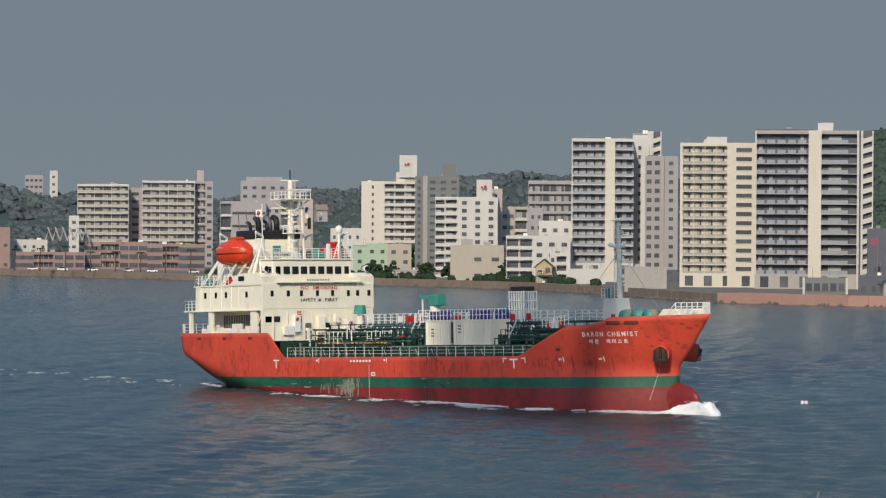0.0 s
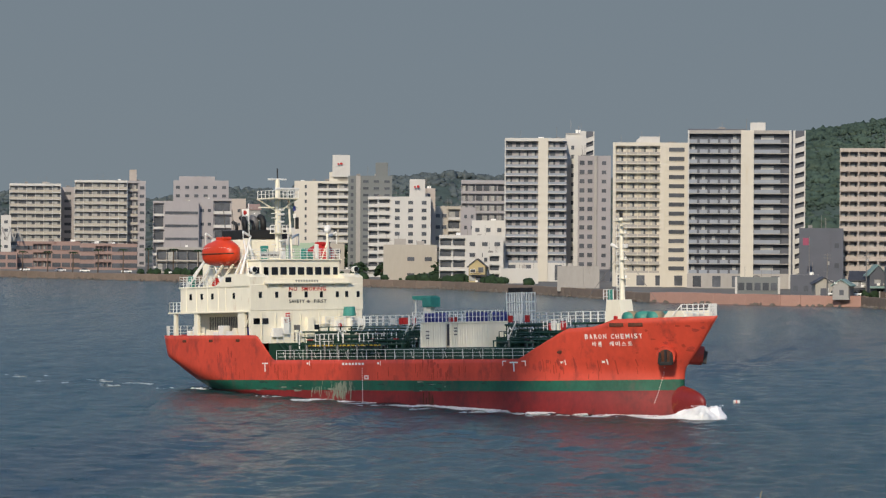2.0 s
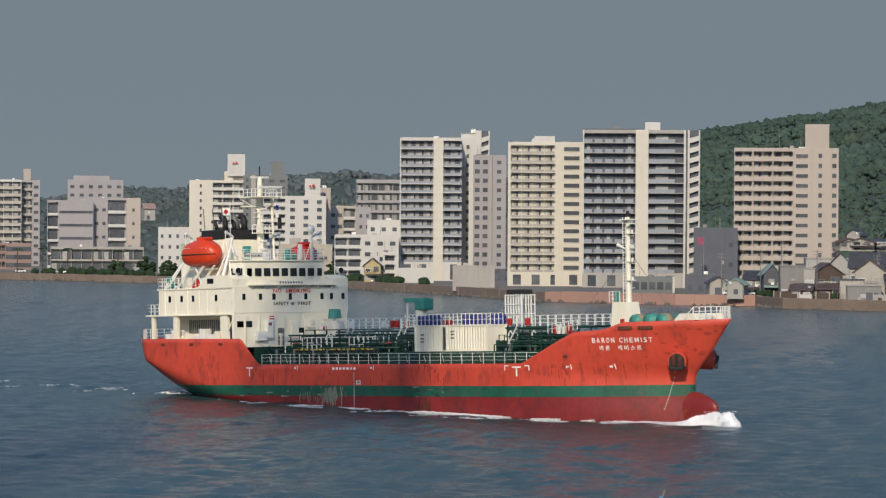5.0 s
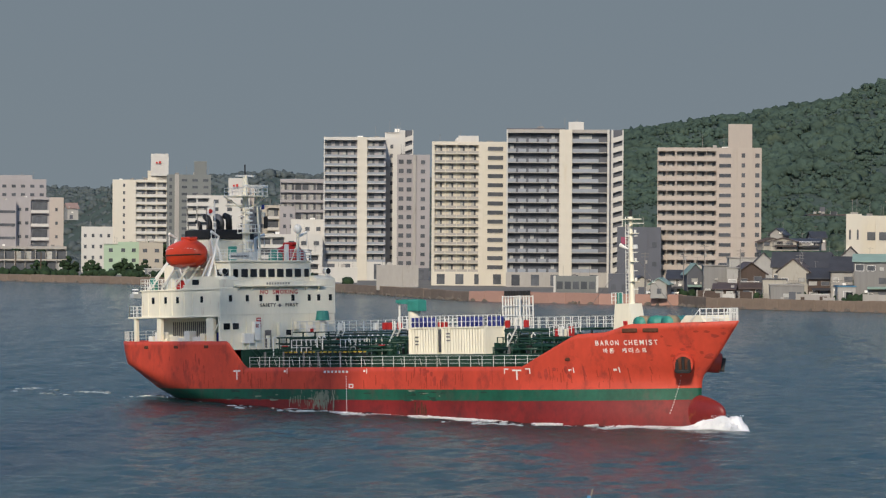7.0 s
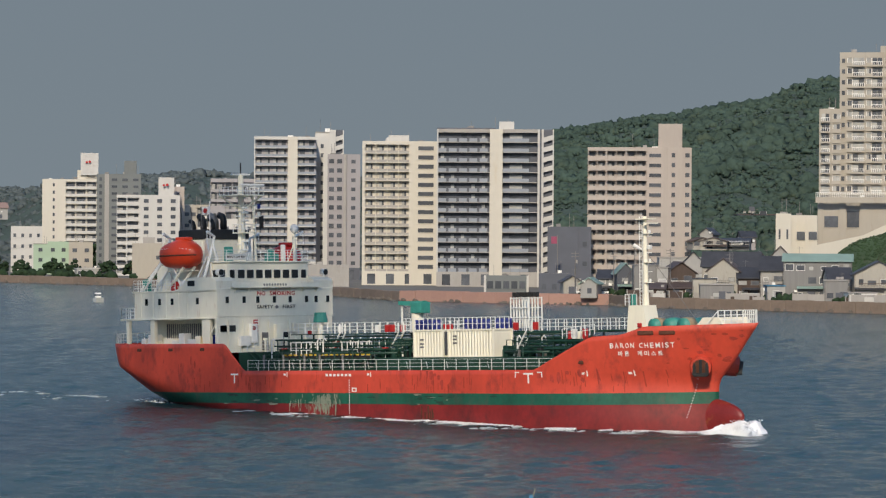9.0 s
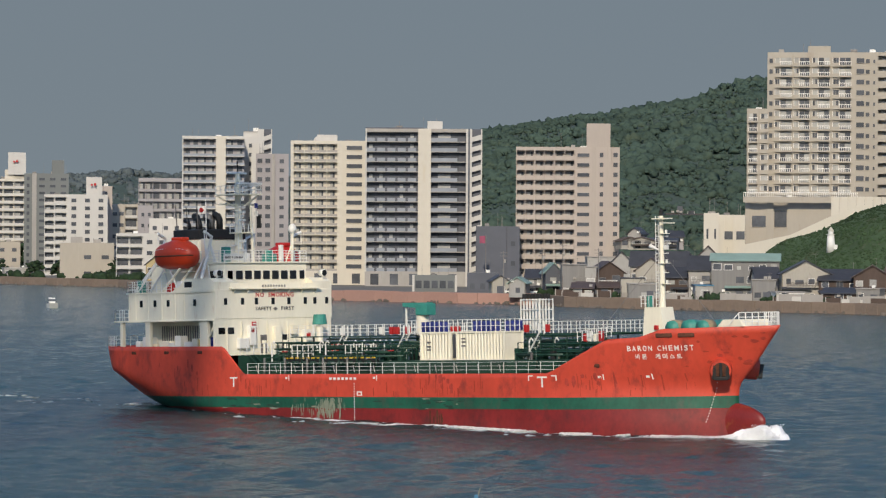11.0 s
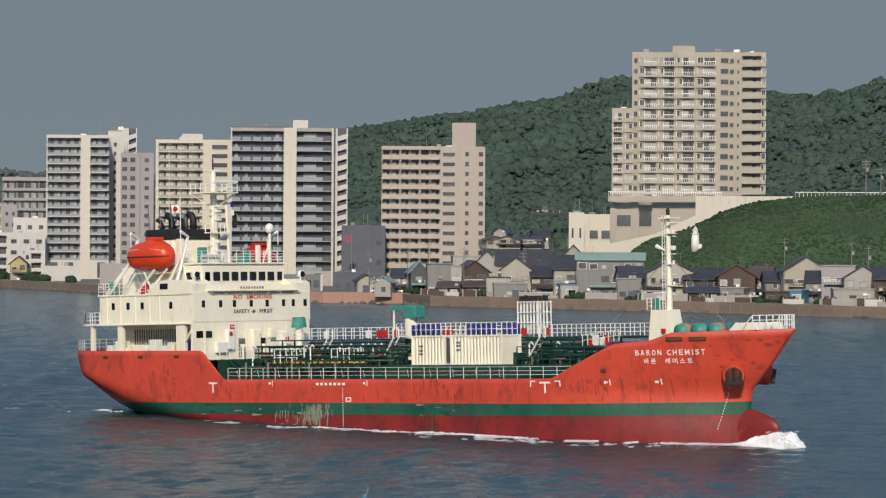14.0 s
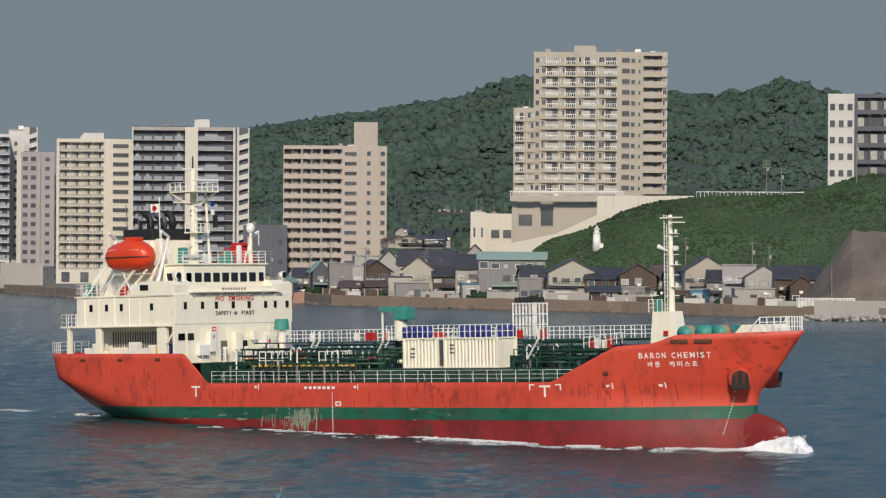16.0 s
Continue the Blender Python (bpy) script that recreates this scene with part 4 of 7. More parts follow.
for h in (16.6, 17.5, 19.6, 20.4, 20.9):
    part("lamp_bracket", boxed(-68.6, -68.0, -0.22, 0.22, h, h + 0.2, bevel=0.04), M["white"], mast)
    part("lamp_bracket", boxed(-69.1, -68.7, -0.8, 0.8, h - 0.3, h - 0.22), M["white"], mast)
part("ladder", line(line(bmesh.new(), [(-68.35, -0.5, 15.5), (-68.45, -0.4, 22.2)], 0.03, 4), [(-68.35, -0.1, 15.5), (-68.45, -0.1, 22.2)], 0.03, 4), M["white"], mast)
line_b = line(bmesh.new(), [(-70.8, -2.6, 15.5), (-70.8, -2.6, 21.8)], 0.05, 5)
pole = part("flag_pole", line_b, M["white"], ship)
bm = bmesh.new()
for k in range(8):
    x0 = -70.85 - 0.14 * k
    v = [bm.verts.new((x0 - 0.14 * j, -2.6 + 0.08 * math.sin((k + j) * 1.3), z)) for j, z in ((0, 20.4), (1, 20.4), (1, 21.2), (0, 21.2))]
    bm.faces.new(v)
part("flag", bm, M["white"], pole, "small white courtesy flag with a red disc")
dots = bmesh.new()
bmesh.ops.create_cone(dots, cap_ends=True, segments=14, radius1=0.24, radius2=0.24, depth=0.28, matrix=Matrix.Translation((-71.4, -2.6, 20.8)) @ Matrix.Rotation(radians(90), 4, 'X'))
part("flag_disc", dots, M["red"], pole)
part("signal_flag", boxed(-68.3, -67.7, 1.9, 1.95, 18.9, 20.2), M["black"], mast)
sat = part("satellite_dome", ball(bmesh.new(), (-66.0, 4.6, 18.8), (0.42, 0.42, 0.5), 14, 10), M["white"], ship, "white antenna dome on a lattice post", True)
part("dome_post", line(line(tube(bmesh.new(), (-66, 4.6, 15.5), (-66, 4.6, 18.5), 0.14, 6), [(-66.5, 4.1, 15.5), (-66, 4.6, 17.6)], 0.06, 5), [(-65.5, 4.1, 15.5), (-66, 4.6, 17.6)], 0.06, 5), M["cream"], sat)
for x, y, w, h, c in ((-67.5, -3.6, 0.7, 1.5, "teal"), (-66.2, 1.0, 0.6, 1.2, "teal"), (-68.0, 2.2, 1.1, 0.8, "teal"), (-66.0, -2.0, 0.5, 0.9, "white"), (-69.8, -4.2, 0.6, 2.4, "cream"), (-66.4, 3.0, 0.4, 1.7, "white")):
    part("deck_vent", boxed(x, x + w, y, y + w, 15.5, 15.5 + h, bevel=0.1), M[c], ship)
# lattice round the boats, second mast post, lamps and boards
part("mast_strut", line(bmesh.new(), [(-70.1, -1.8, 22.2), (-68.9, -0.2, 20.9)], 0.09, 6), M["cream"], mast)
part("mast_strut", line(bmesh.new(), [(-67.4, 1.5, 22.2), (-68.7, 0.2, 20.9)], 0.09, 6), M["cream"], mast)
part("halyard_post", tube(bmesh.new(), (-68.2, 1.3, 15.5), (-68.5, 1.2, 22.2), 0.12, 7), M["cream"], mast)
for k, h in enumerate((20.6, 21.4)):
    part("signal_flag", boxed(-68.2, -67.75, 1.55, 1.6, h - 0.5, h), M["blue" if k else "white"], mast)
bm = bmesh.new()
for p, q in (((-76.0, -7.2, 12.7), (-73.9, -5.6, 16.4)), ((-74.4, -7.0, 12.7), (-72.6, -6.6, 14.9)), ((-70.0, -7.0, 12.7), (-71.6, -6.7, 14.8)), ((-68.6, -6.9, 12.7), (-67.6, -5.7, 16.0)), ((-66.9, -5.6, 13.9), (-67.9, -5.4, 17.6)), ((-67.6, -5.6, 15.4), (-69.2, -5.6, 13.4)), ((-74.2, -5.7, 16.0), (-74.4, -4.4, 13.0))):
    tube(bm, p, q, 0.09, 6)
part("davit_lattice", bm, M["white"], ship, "white struts beneath the lifeboat")
for z in (13.0, 14.6):
    part("davit_platform", boxed(-73.6, -69.0, -6.6, -5.6, z, z + 0.08), M["cream"], ship)
bm = bmesh.new()
for z in (15.6, 16.2, 16.8):
    line(bm, [(-71.0, -4.6, z), (-69.9, -4.6, z)], 0.04, 4)
for x in (-71.0, -69.9):
    tube(bm, (x, -4.6, 15.4), (x, -4.6, 16.9), 0.05, 4)
part("hose_rack", bm, M["red"], ship, "red pipe rack beside the funnel")
for y in (-6.9, 7.0):
    lamp_s = part("search_lamp", tube(bmesh.new(), (-64.6, y, 14.35), (-64.0, y, 14.35), 0.3, 14, 0.36), M["white"], ship, "white search lamp on the bridge wing", True)
    part("lamp_glass", tube(bmesh.new(), (-64.02, y, 14.35), (-63.97, y, 14.35), 0.31, 14), M["glass"], lamp_s)
    part("lamp_stand", tube(bmesh.new(), (-64.3, y, 13.8), (-64.3, y, 14.1), 0.08, 6), M["white"], lamp_s)
board = part("name_board", boxed(-65.2, -65.1, -5.3, -2.7, 15.62, 16.25), M["white"], ship, "white board with the ship's name in black")
lettering("BARON CHEMIST", 0.34, M["black"], board, Matrix.Translation((-1.38, 0, 0)) @ FRONT @ Matrix.Translation((-4.0, 15.93, 0)), 0.01, "board_letters", 2.35)
part("bridge_shelf", boxed(-64.9, -63.3, -5.9, 5.9, 12.78, 12.9), M["cream"], bridge, "narrow cream shelf below the bridge windows")
for k in range(7):
    part("shelf_bracket", prism(bmesh.new(), [(-63.75, 12.3), (-63.35, 12.78), (-63.75, 12.78)], -5.4 + 1.8 * k - 0.03, -5.4 + 1.8 * k + 0.03), M["cream"], bridge)
for y, z0_, w, h, c in ((-3.0, 8.4, 0.55, 1.2, "red"), (0.9, 6.4, 0.85, 1.9, "glass"), (-1.9, 6.5, 0.8, 1.8, "steel"), (4.9, 6.4, 0.8, 1.85, "cream")):
    part("wall_panel", boxed(-63.8, -63.7, y, y + w, z0_, z0_ + h, bevel=0.03), M[c], house)
for k in range(4):
    part("sign_bar", boxed(-63.69, -63.67, -2.95, -2.5, 8.5 + 0.28 * k, 8.62 + 0.28 * k), M["white"], house)
for y in (-6.3, -4.4, -1.0, 1.6, 4.4):
    part("wall_pipe", tube(bmesh.new(), (-63.66, y, 6.4), (-63.66, y, 9.6), 0.05, 6), M["cream"], house)
for k in range(5):
    x, y = -62.9 + 0.3 * k, -2.2 + 1.1 * k
    part("air_pipe", tube(tube(bmesh.new(), (x, y, 6.35), (x, y, 7.5), 0.12, 7), (x, y, 7.5), (x, y, 7.75), 0.24, 9), M["cream"], ship, "cream mushroom vent before the house")
part("corner_brace", line(bmesh.new(), [(-65.0, -7.5, 8.2), (-63.9, -7.5, 9.7)], 0.1, 6), M["cream"], ship)
# front of the house, poop level
for y, z, w, h, c in ((-3.6, 7.3, 0.8, 1.9, "white"), (-3.5, 8.5, 0.5, 0.5, "red"), (-0.3, 7.2, 0.9, 1.9, "cream"), (3.6, 7.6, 1.0, 1.1, "white"), (2.0, 8.3, 0.6, 0.9, "cream"), (-5.0, 7.0, 1.3, 1.0, "white")):
    part("wall_cabinet", boxed(-63.8, -63.35, y, y + w, z, z + h, bevel=0.05), M[c], house)
part("ring_locker", boxed(-63.45, -63.3, 3.85, 4.35, 7.95, 8.45, bevel=0.15), M["red"], house)
crane_s = part("stores_crane", tube(bmesh.new(), (-62.0, 4.4, 6.4), (-62.0, 4.4, 10.0), 0.35, 10), M["cream"], ship)
part("crane_head", tube(bmesh.new(), (-62.0, 4.4, 9.2), (-62.0, 4.4, 10.2), 0.75, 12, 0.6), M["teal"], crane_s, "teal crane head")
railing(ship, [(-60.5, -7.5, 6.35), (-60.5, 7.5, 6.35)], 1.1, 0.9, M["white"], 3, 0.03, "poop_rail")
part("stair", line(line(bmesh.new(), [(-60.4, -6.6, 6.4), (-57.6, -6.6, DECK + 0.1)], 0.06, 4), [(-60.4, -5.8, 6.4), (-57.6, -5.8, DECK + 0.1)], 0.06, 4), M["pipe"], ship)

# ---- cargo deck ----
catwalk = part("catwalk", boxed(-60.5, -15.2, -0.9, 0.9, 7.95, 8.05), M["deck"], ship, "raised green gangway along the cargo deck")
for x in np.arange(-59, -16, 4.0):
    bm = bmesh.new()
    for s in (-0.8, 0.8):
        tube(bm, (x, s, 5.7), (x, s, 8.0), 0.09, 5)
    tube(bm, (x, -2.6, 7.4), (x, 2.6, 7.4), 0.1, 5)
    for s in (-2.5, 2.5):
        tube(bm, (x, s, 5.7), (x, s, 7.4), 0.09, 5)
    part("trestle", bm, M["pipe"], catwalk)
for s in (-1, 1):
    railing(ship, [(-60.4, s * 0.95, 8.05), (-15.4, s * 0.95, 8.05)], 1.05, 1.1, M["white"], 3, 0.03, "catwalk_rail")
rp = random.Random(3)
for k in range(13):
    y = -5.0 + 0.8 * k
    z = 6.15 + 0.35 * (k % 3) + (0.9 if 3 <= k <= 9 else 0)
    x1 = rp.uniform(-24, -17)
    if -5.1 < y < -1.5:
        bm = line(bmesh.new(), [(-59.5 + rp.uniform(0, 5), y, z), (-40.5, y, z)], rp.choice((0.09, 0.12, 0.16)), 7)
        part("cargo_pipe", line(bmesh.new(), [(-26, y, z), (x1 + 2, y, z)], 0.13, 7), M["pipe"], ship, "", True)
    else:
        bm = line(bmesh.new(), [(-59.5 + rp.uniform(0, 5), y, z), (x1, y, z)], rp.choice((0.09, 0.12, 0.16)), 7)
    part("cargo_pipe", bm, M["pipe"], ship, "", True)
for k in range(16):
    x = -57.5 + 2.55 * k
    if -40.5 < x < -25.4:
        continue
    bm = line(bmesh.new(), [(x, -6.9, 5.0), (x, -6.9, 6.1 + 0.25 * (k % 3)), (x, -2.0, 6.1 + 0.25 * (k % 3)), (x, -2.0, 7.2)], 0.08, 6)
    part("cross_pipe", bm, M["pipe"], ship, "", True)
# steel frames with small stairs
for x0, y0 in ((-55.6, -5.2), (-48.8, -4.6), (-26.4, -4.4), (-21.5, -4.0), (-42.5, -4.8)):
    railing(ship, [(x0, y0, 5.75), (x0 + 2.3, y0, 5.75), (x0 + 2.3, y0 + 1.8, 5.75), (x0, y0 + 1.8, 5.75)], 1.5, 0.7, M["white" if x0 < -45 else "pipe"], 2, 0.04, "hatch_rail")
for k in range(9):
    x = -58.4 + 4.9 * k
    if -40 < x < -28:
        continue
    bm = bmesh.new()
    tube(bm, (x, -3.6, 5.7), (x, -3.6, 6.5), 0.5, 14)
    tube(bm, (x, -3.6, 6.5), (x, -3.6, 6.62), 0.58, 14)
    part("tank_hatch", bm, M["deck"], ship, "round green tank hatch", True)
    part("valve_wheel", tube(bmesh.new(), (x + 1.2, -4.7, 6.6), (x + 1.2, -4.7, 6.7), 0.3, 10), M["red" if k % 3 == 0 else "pipe"], ship)
# yellow valve row at the manifold
bm_v = None
for k in range(17):
    x = -55.2 + 0.75 * k
    at = Matrix.Translation((x, -6.3, 6.05))
    bm_v = bm_v or part("valve_handle", boxed(-0.22, 0.22, -0.05, 0.05, -0.07, 0.07, bevel=0.02), M["yellow"], ship, at=at)
    again("valve_handle", bm_v, ship, at)
part("manifold_bar", boxed(-55.6, -42.6, -6.4, -6.2, 5.6, 5.95), M["black"], ship)
for k in range(10):
    part("manifold_flange", tube(bmesh.new(), (-54.8 + 1.25 * k, -7.0, 5.55), (-54.8 + 1.25 * k, -6.2, 5.55), 0.22, 10), M["pipe"], ship)
for x in (-56.9, -54.0, -50.9, -48.7, -45.4):
    part("fender_post", tube(bmesh.new(), (x, -7.6, DECK), (x, -7.6, 6.1), 0.1, 6), M["steel"], ship)
# gooseneck vents
for k, (x, y) in enumerate([(-58.7, -5.0), (-52, -4.9), (-51.2, -4.9), (-49, -3.3), (-47.8, -3.3), (-44.8, -4.1), (-44.0, -4.1), (-43.2, -4.1), (-24.8, -4.6), (-23.0, -3.2), (-46.4, -3.2)]):
    part("vent_pipe", line(bmesh.new(), [(x, y, 5.7), (x, y, 7.4), (x + 0.25, y, 7.65), (x + 0.5, y, 7.4)], 0.07, 6), M["white"], ship)
# slanting ladders
for x, y in ((-25.0, -4.9), (-53.0, -2.6), (-44.4, -2.8)):
    bm = bmesh.new()
    for s in (0, 0.7):
        line(bm, [(x, y + s, 5.8), (x + 1.7, y + s, 8.1), (x + 1.7, y + s, 9.0)], 0.085, 5)
    for k in range(7):
        f = k / 7
        tube(bm, (x + 1.7 * f, y, 5.8 + 2.3 * f), (x + 1.7 * f, y + 0.7, 5.8 + 2.3 * f), 0.04, 4)
    part("ladder", bm, M["white"], ship)


def ribbed_box(x0, x1, y0, y1, z0, z1, label):
    """A container with corrugated sides in a frame."""
    bm = bmesh.new()
    n = int((x1 - x0) / 0.19)
    for yy, s in ((y0, 1), (y1, -1)):
        prev = None
        for k in range(n * 2 + 1):
            x = x0 + (x1 - x0) * k / (2 * n)
            y = yy + s * (0.07 if (k // 2) % 2 else 0.0)
            cur = (bm.verts.new((x, y, z0)), bm.verts.new((x, y, z1)))
            if prev:
                bm.faces.new((prev[0], cur[0], cur[1], prev[1]))
            prev = cur
    box(bm, x0, x1, y0 + 0.07, y1 - 0.07, z0, z1)
    ob = part("container", bm, M["cream"], ship, label)
    fr = bmesh.new()
    for x in (x0, x1):
        for y in (y0, y1):
            box(fr, x - 0.08, x + 0.08, y - 0.08, y + 0.08, z0 - 0.03, z1 + 0.03)
    for z in (z0, z1):
        for y in (y0, y1):
            box(fr, x0, x1, y - 0.07, y + 0.07, z - 0.07, z + 0.07)
        for x in (x0, x1):
            box(fr, x - 0.07, x + 0.07, y0, y1, z - 0.07, z + 0.07)
    part("frame", fr, M["cream"], ob)
    return ob


c1 = ribbed_box(-39.2, -35.3, -4.0, -1.6, 5.75, 8.25, "white corrugated container on the cargo deck")
c2 = ribbed_box(-34.5, -28.5, -4.0, -1.6, 5.75, 8.25, "white corrugated container with faint markings")
part("end_door", boxed(-35.24, -35.18, -3.85, -1.75, 5.9, 8.1), M["char"], c1, "dark end doors")
for c, x, z in ((c1, -38.4, 7.3), (c1, -38.4, 6.9), (c1, -38.4, 6.6), (c2, -33.9, 7.6), (c2, -33.9, 7.3), (c2, -33.9, 6.95)):
    part("writing_bar", boxed(x, x + 0.5, -4.03, -4.015, z, z + 0.14), M["steel"], c)
# drums and boxes behind the rail on the gangway
drum = None
for k, x in enumerate([-41.1, -40.4, -39.7, -39.0, -38.3, -34.4, -33.7, -33.0, -32.3, -31.6, -30.3, -29.6, -28.9]):
    at = Matrix.Translation((x, -1.6, 8.3))
    if drum is None:
        bm = tube(bmesh.new(), (0, 0, 0), (0, 0, 0.95), 0.31, 14)
        for h in (0.3, 0.62):
            tube(bm, (0, 0, h), (0, 0, h + 0.05), 0.335, 14)
        drum = part("drum", bm, M["blue"], ship, "blue plastic drum", True, at=at)
    else:
        again("drum", drum, ship, at)
part("drum_shelf", boxed(-43, -28.5, -2.0, -1.1, 8.2, 8.29), M["white"], ship)
railing(ship, [(-43, -2.05, 8.25), (-28.4, -2.05, 8.25)], 1.15, 0.6, M["white"], 2, 0.03, "drum_rack")
for x, c in ((-47.6, "white"), (-46.2, "red"), (-45.5, "red"), (-38.0, "red"), (-37.4, "red"), (-29.6, "white"), (-26.0, "red"), (-53, "white"), (-44, "red"), (-28.6, "red")):
    part("fire_box", boxed(x, x + 0.42, -1.35, -1.0, 8.15, 8.85, bevel=0.04), M[c], ship)
# vent tower
tower = part("vent_tower", bmesh.new(), M["white"], ship, "white frame of tank vent pipes")
for k in range(6):
    x = -29.4 + 0.38 * k
    part("vent_riser", line(bmesh.new(), [(x, -0.4, 8.3), (x, -0.4, 11.2)], 0.085, 7), M["white"], tower)
    part("vent_riser", line(bmesh.new(), [(x, 0.9, 8.3), (x, 0.9, 11.2)], 0.085, 7), M["white"], tower)
    for y in (-0.4, 0.9):
        part("vent_head", tube(bmesh.new(), (x, y, 11.2), (x, y, 11.65), 0.14, 8), M["black"], tower)
bm = bmesh.new()
for z in (9.3, 10.2, 11.1):
    line(bm, [(-29.6, -0.6, z), (-27.2, -0.6, z), (-27.2, 1.1, z), (-29.6, 1.1, z), (-29.6, -0.6, z)], 0.05, 5)
for x in (-29.6, -27.2):
    for y in (-0.6, 1.1):
        tube(bm, (x, y, 5.8), (x, y, 11.2), 0.07, 5)
part("tower_frame", bm, M["white"], tower)
# hose crane
hose = part("hose_crane", tube(bmesh.new(), (-43.9, 0.9, 5.7), (-43.9, 0.9, 10.2), 0.6, 14), M["cream"], ship, "teal deck crane with folded jib")
part("crane_cab", boxed(-44.2, -42.7, 0.2, 1.5, 9.9, 11.0, bevel=0.12), M["teal"], hose)
part("jib", prism(bmesh.new(), [(-46.3, 10.75), (-43.0, 10.5), (-42.8, 11.1), (-46.3, 11.1)], 0.6, 1.2), M["teal"], hose)
part("jib_rest", tube(bmesh.new(), (-46.1, 0.9, 5.7), (-46.1, 0.9, 10.75), 0.1, 6), M["white"], hose)
# dark pipe lattice between the containers and the forecastle
bm = bmesh.new()
for k in range(6):
    x = -25.0 + 1.6 * k
    tube(bm, (x, -4.6, 5.7), (x, -4.6, 7.9), 0.07, 5)
    tube(bm, (x, -4.6, 7.9), (x, 2.5, 7.9), 0.07, 5)
line(bm, [(-25.2, -4.6, 7.9), (-16.4, -4.6, 7.9)], 0.1, 5)
line(bm, [(-25.2, -4.6, 7.1), (-16.4, -4.6, 7.1)], 0.08, 5)
line(bm, [(-25.2, -4.6, 6.4), (-16.4, -4.6, 6.4)], 0.08, 5)
part("pipe_lattice", bm, M["pipe"], ship)
bm = bmesh.new()
for k in range(9):
    x = -58.5 + 2.0 * k
    tube(bm, (x, -4.4, 5.7), (x, -4.4, 7.5), 0.06, 5)
line(bm, [(-59, -4.4, 7.5), (-42, -4.4, 7.5)], 0.09, 5)
line(bm, [(-59, -4.4, 6.9), (-42, -4.4, 6.9)], 0.07, 5)
part("pipe_lattice", bm, M["pipe"], ship)
rq = random.Random(12)
for k in range(170):
    x, y = rq.uniform(-59, -17), rq.uniform(-5.4, -1.2)
    if -40.5 < x < -27.4:
        continue
    s = rq.uniform(0.15, 0.45)
    z = DECK if y < -5.7 else 5.7
    part("deck_fitting", boxed(x, x + s, y, y + s, z, z + rq.uniform(0.3, 1.1), bevel=0.05), M[rq.choice(["pipe", "pipe", "deck", "deck", "deck", "pipe", "black", "steel"])], ship)

# ---- forecastle ----
fhouse = part("foremast_house", prism(bmesh.new(), [(-14.5, 7.3), (-11.5, 7.3), (-12.1, 8.7), (-12.4, 10.2), (-14.2, 10.2), (-14.4, 8.6)], -0.95, 0.75), M["cream"], ship, "cream house at the foot of the foremast")
part("green_panel", boxed(-13.9, -13.2, -0.98, -0.92, 10.2, 11.2, bevel=0.02), M["teal"], fhouse)
part("red_lamp", boxed(-13.0, -12.6, -1.15, -0.94, 8.2, 8.6, bevel=0.04), M["red"], fhouse)
railing(ship, [(-14.6, -0.95, 10.2), (-13.2, -0.95, 10.2)], 1.0, 0.5, M["white"], 3, 0.035, "platform_rail")
fm = part("foremast", tube(bmesh.new(), (-12.9, 0, 10.0), (-12.9, 0, 18.2), 0.27, 12, 0.17), M["cream"], ship, "cream foremast with ladder and lights")
part("mast_top", boxed(-13.6, -12.0, -0.5, 0.5, 17.9, 18.0), M["cream"], fm)
part("top_light", ball(tube(bmesh.new(), (-12.9, 0, 18.0), (-12.9, 0, 18.5), 0.16, 8), (-12.9, 0, 18.6), (0.18, 0.18, 0.22), 10, 8), M["black"], fm)
part("horn", tube(bmesh.new(), (-13.0, -0.3, 15.2), (-13.9, -0.4, 15.6), 0.07, 10, 0.2), M["white"], fm)
part("lamp", boxed(-12.6, -12.2, -0.2, 0.2, 15.2, 15.6, bevel=0.08), M["white"], fm)
bm = bmesh.new()
for s in (-0.18, 0.18):
    line(bm, [(-13.5, s, 9.5), (-13.4, s, 18.2)], 0.04, 4)
for k in range(26):
    z = 9.8 + 0.32 * k
    tube(bm, (-13.45, -0.18, z), (-13.45, 0.18, z), 0.03, 4)
for h in (11.5, 13.2, 14.9, 16.4):
    tube(bm, (-13.5, 0, h), (-12.1, 0, h), 0.05, 4)
part("ladder", bm, M["white"], fm)
for h in (12.2, 14.0, 16.6):
    part("mast_bracket", boxed(-12.8, -12.2, -0.35, 0.35, h, h + 0.06), M["cream"], fm)
    part("bracket_lamp", tube(bmesh.new(), (-12.35, 0, h + 0.06), (-12.35, 0, h + 0.36), 0.11, 8), M["white"], fm)
part("mast_yard", boxed(-12.5, -11.9, -0.7, 0.7, 17.5, 17.6), M["cream"], fm)
part("stay", line(line(bmesh.new(), [(-13, 0, 14.8), (-19.5, -0.8, 8.3)], 0.025, 4), [(-12.8, 0, 15.0), (-6.5, 0, 8.4)], 0.025, 4), M["steel"], fm)
for k, x in enumerate((-10.4, -8.6, -6.9)):
    w = part("winch", tube(bmesh.new(), (x, -1.9, 8.35), (x, 0.6, 8.35), 0.62, 14), M["teal"], ship, "teal mooring winch with rope", True)
    part("rope_drum", tube(bmesh.new(), (x, -1.5, 8.35), (x, -0.6, 8.35), 0.7, 14), M["rope" if k != 1 else "teal"], w, "", True)
    part("winch_bed", boxed(x - 0.7, x + 0.7, -2.1, 0.8, 7.3, 7.9), M["teal"], w)
    part("gear_case", boxed(x - 0.5, x + 0.6, 0.6, 1.2, 7.6, 9.0, bevel=0.1), M["teal"], w)
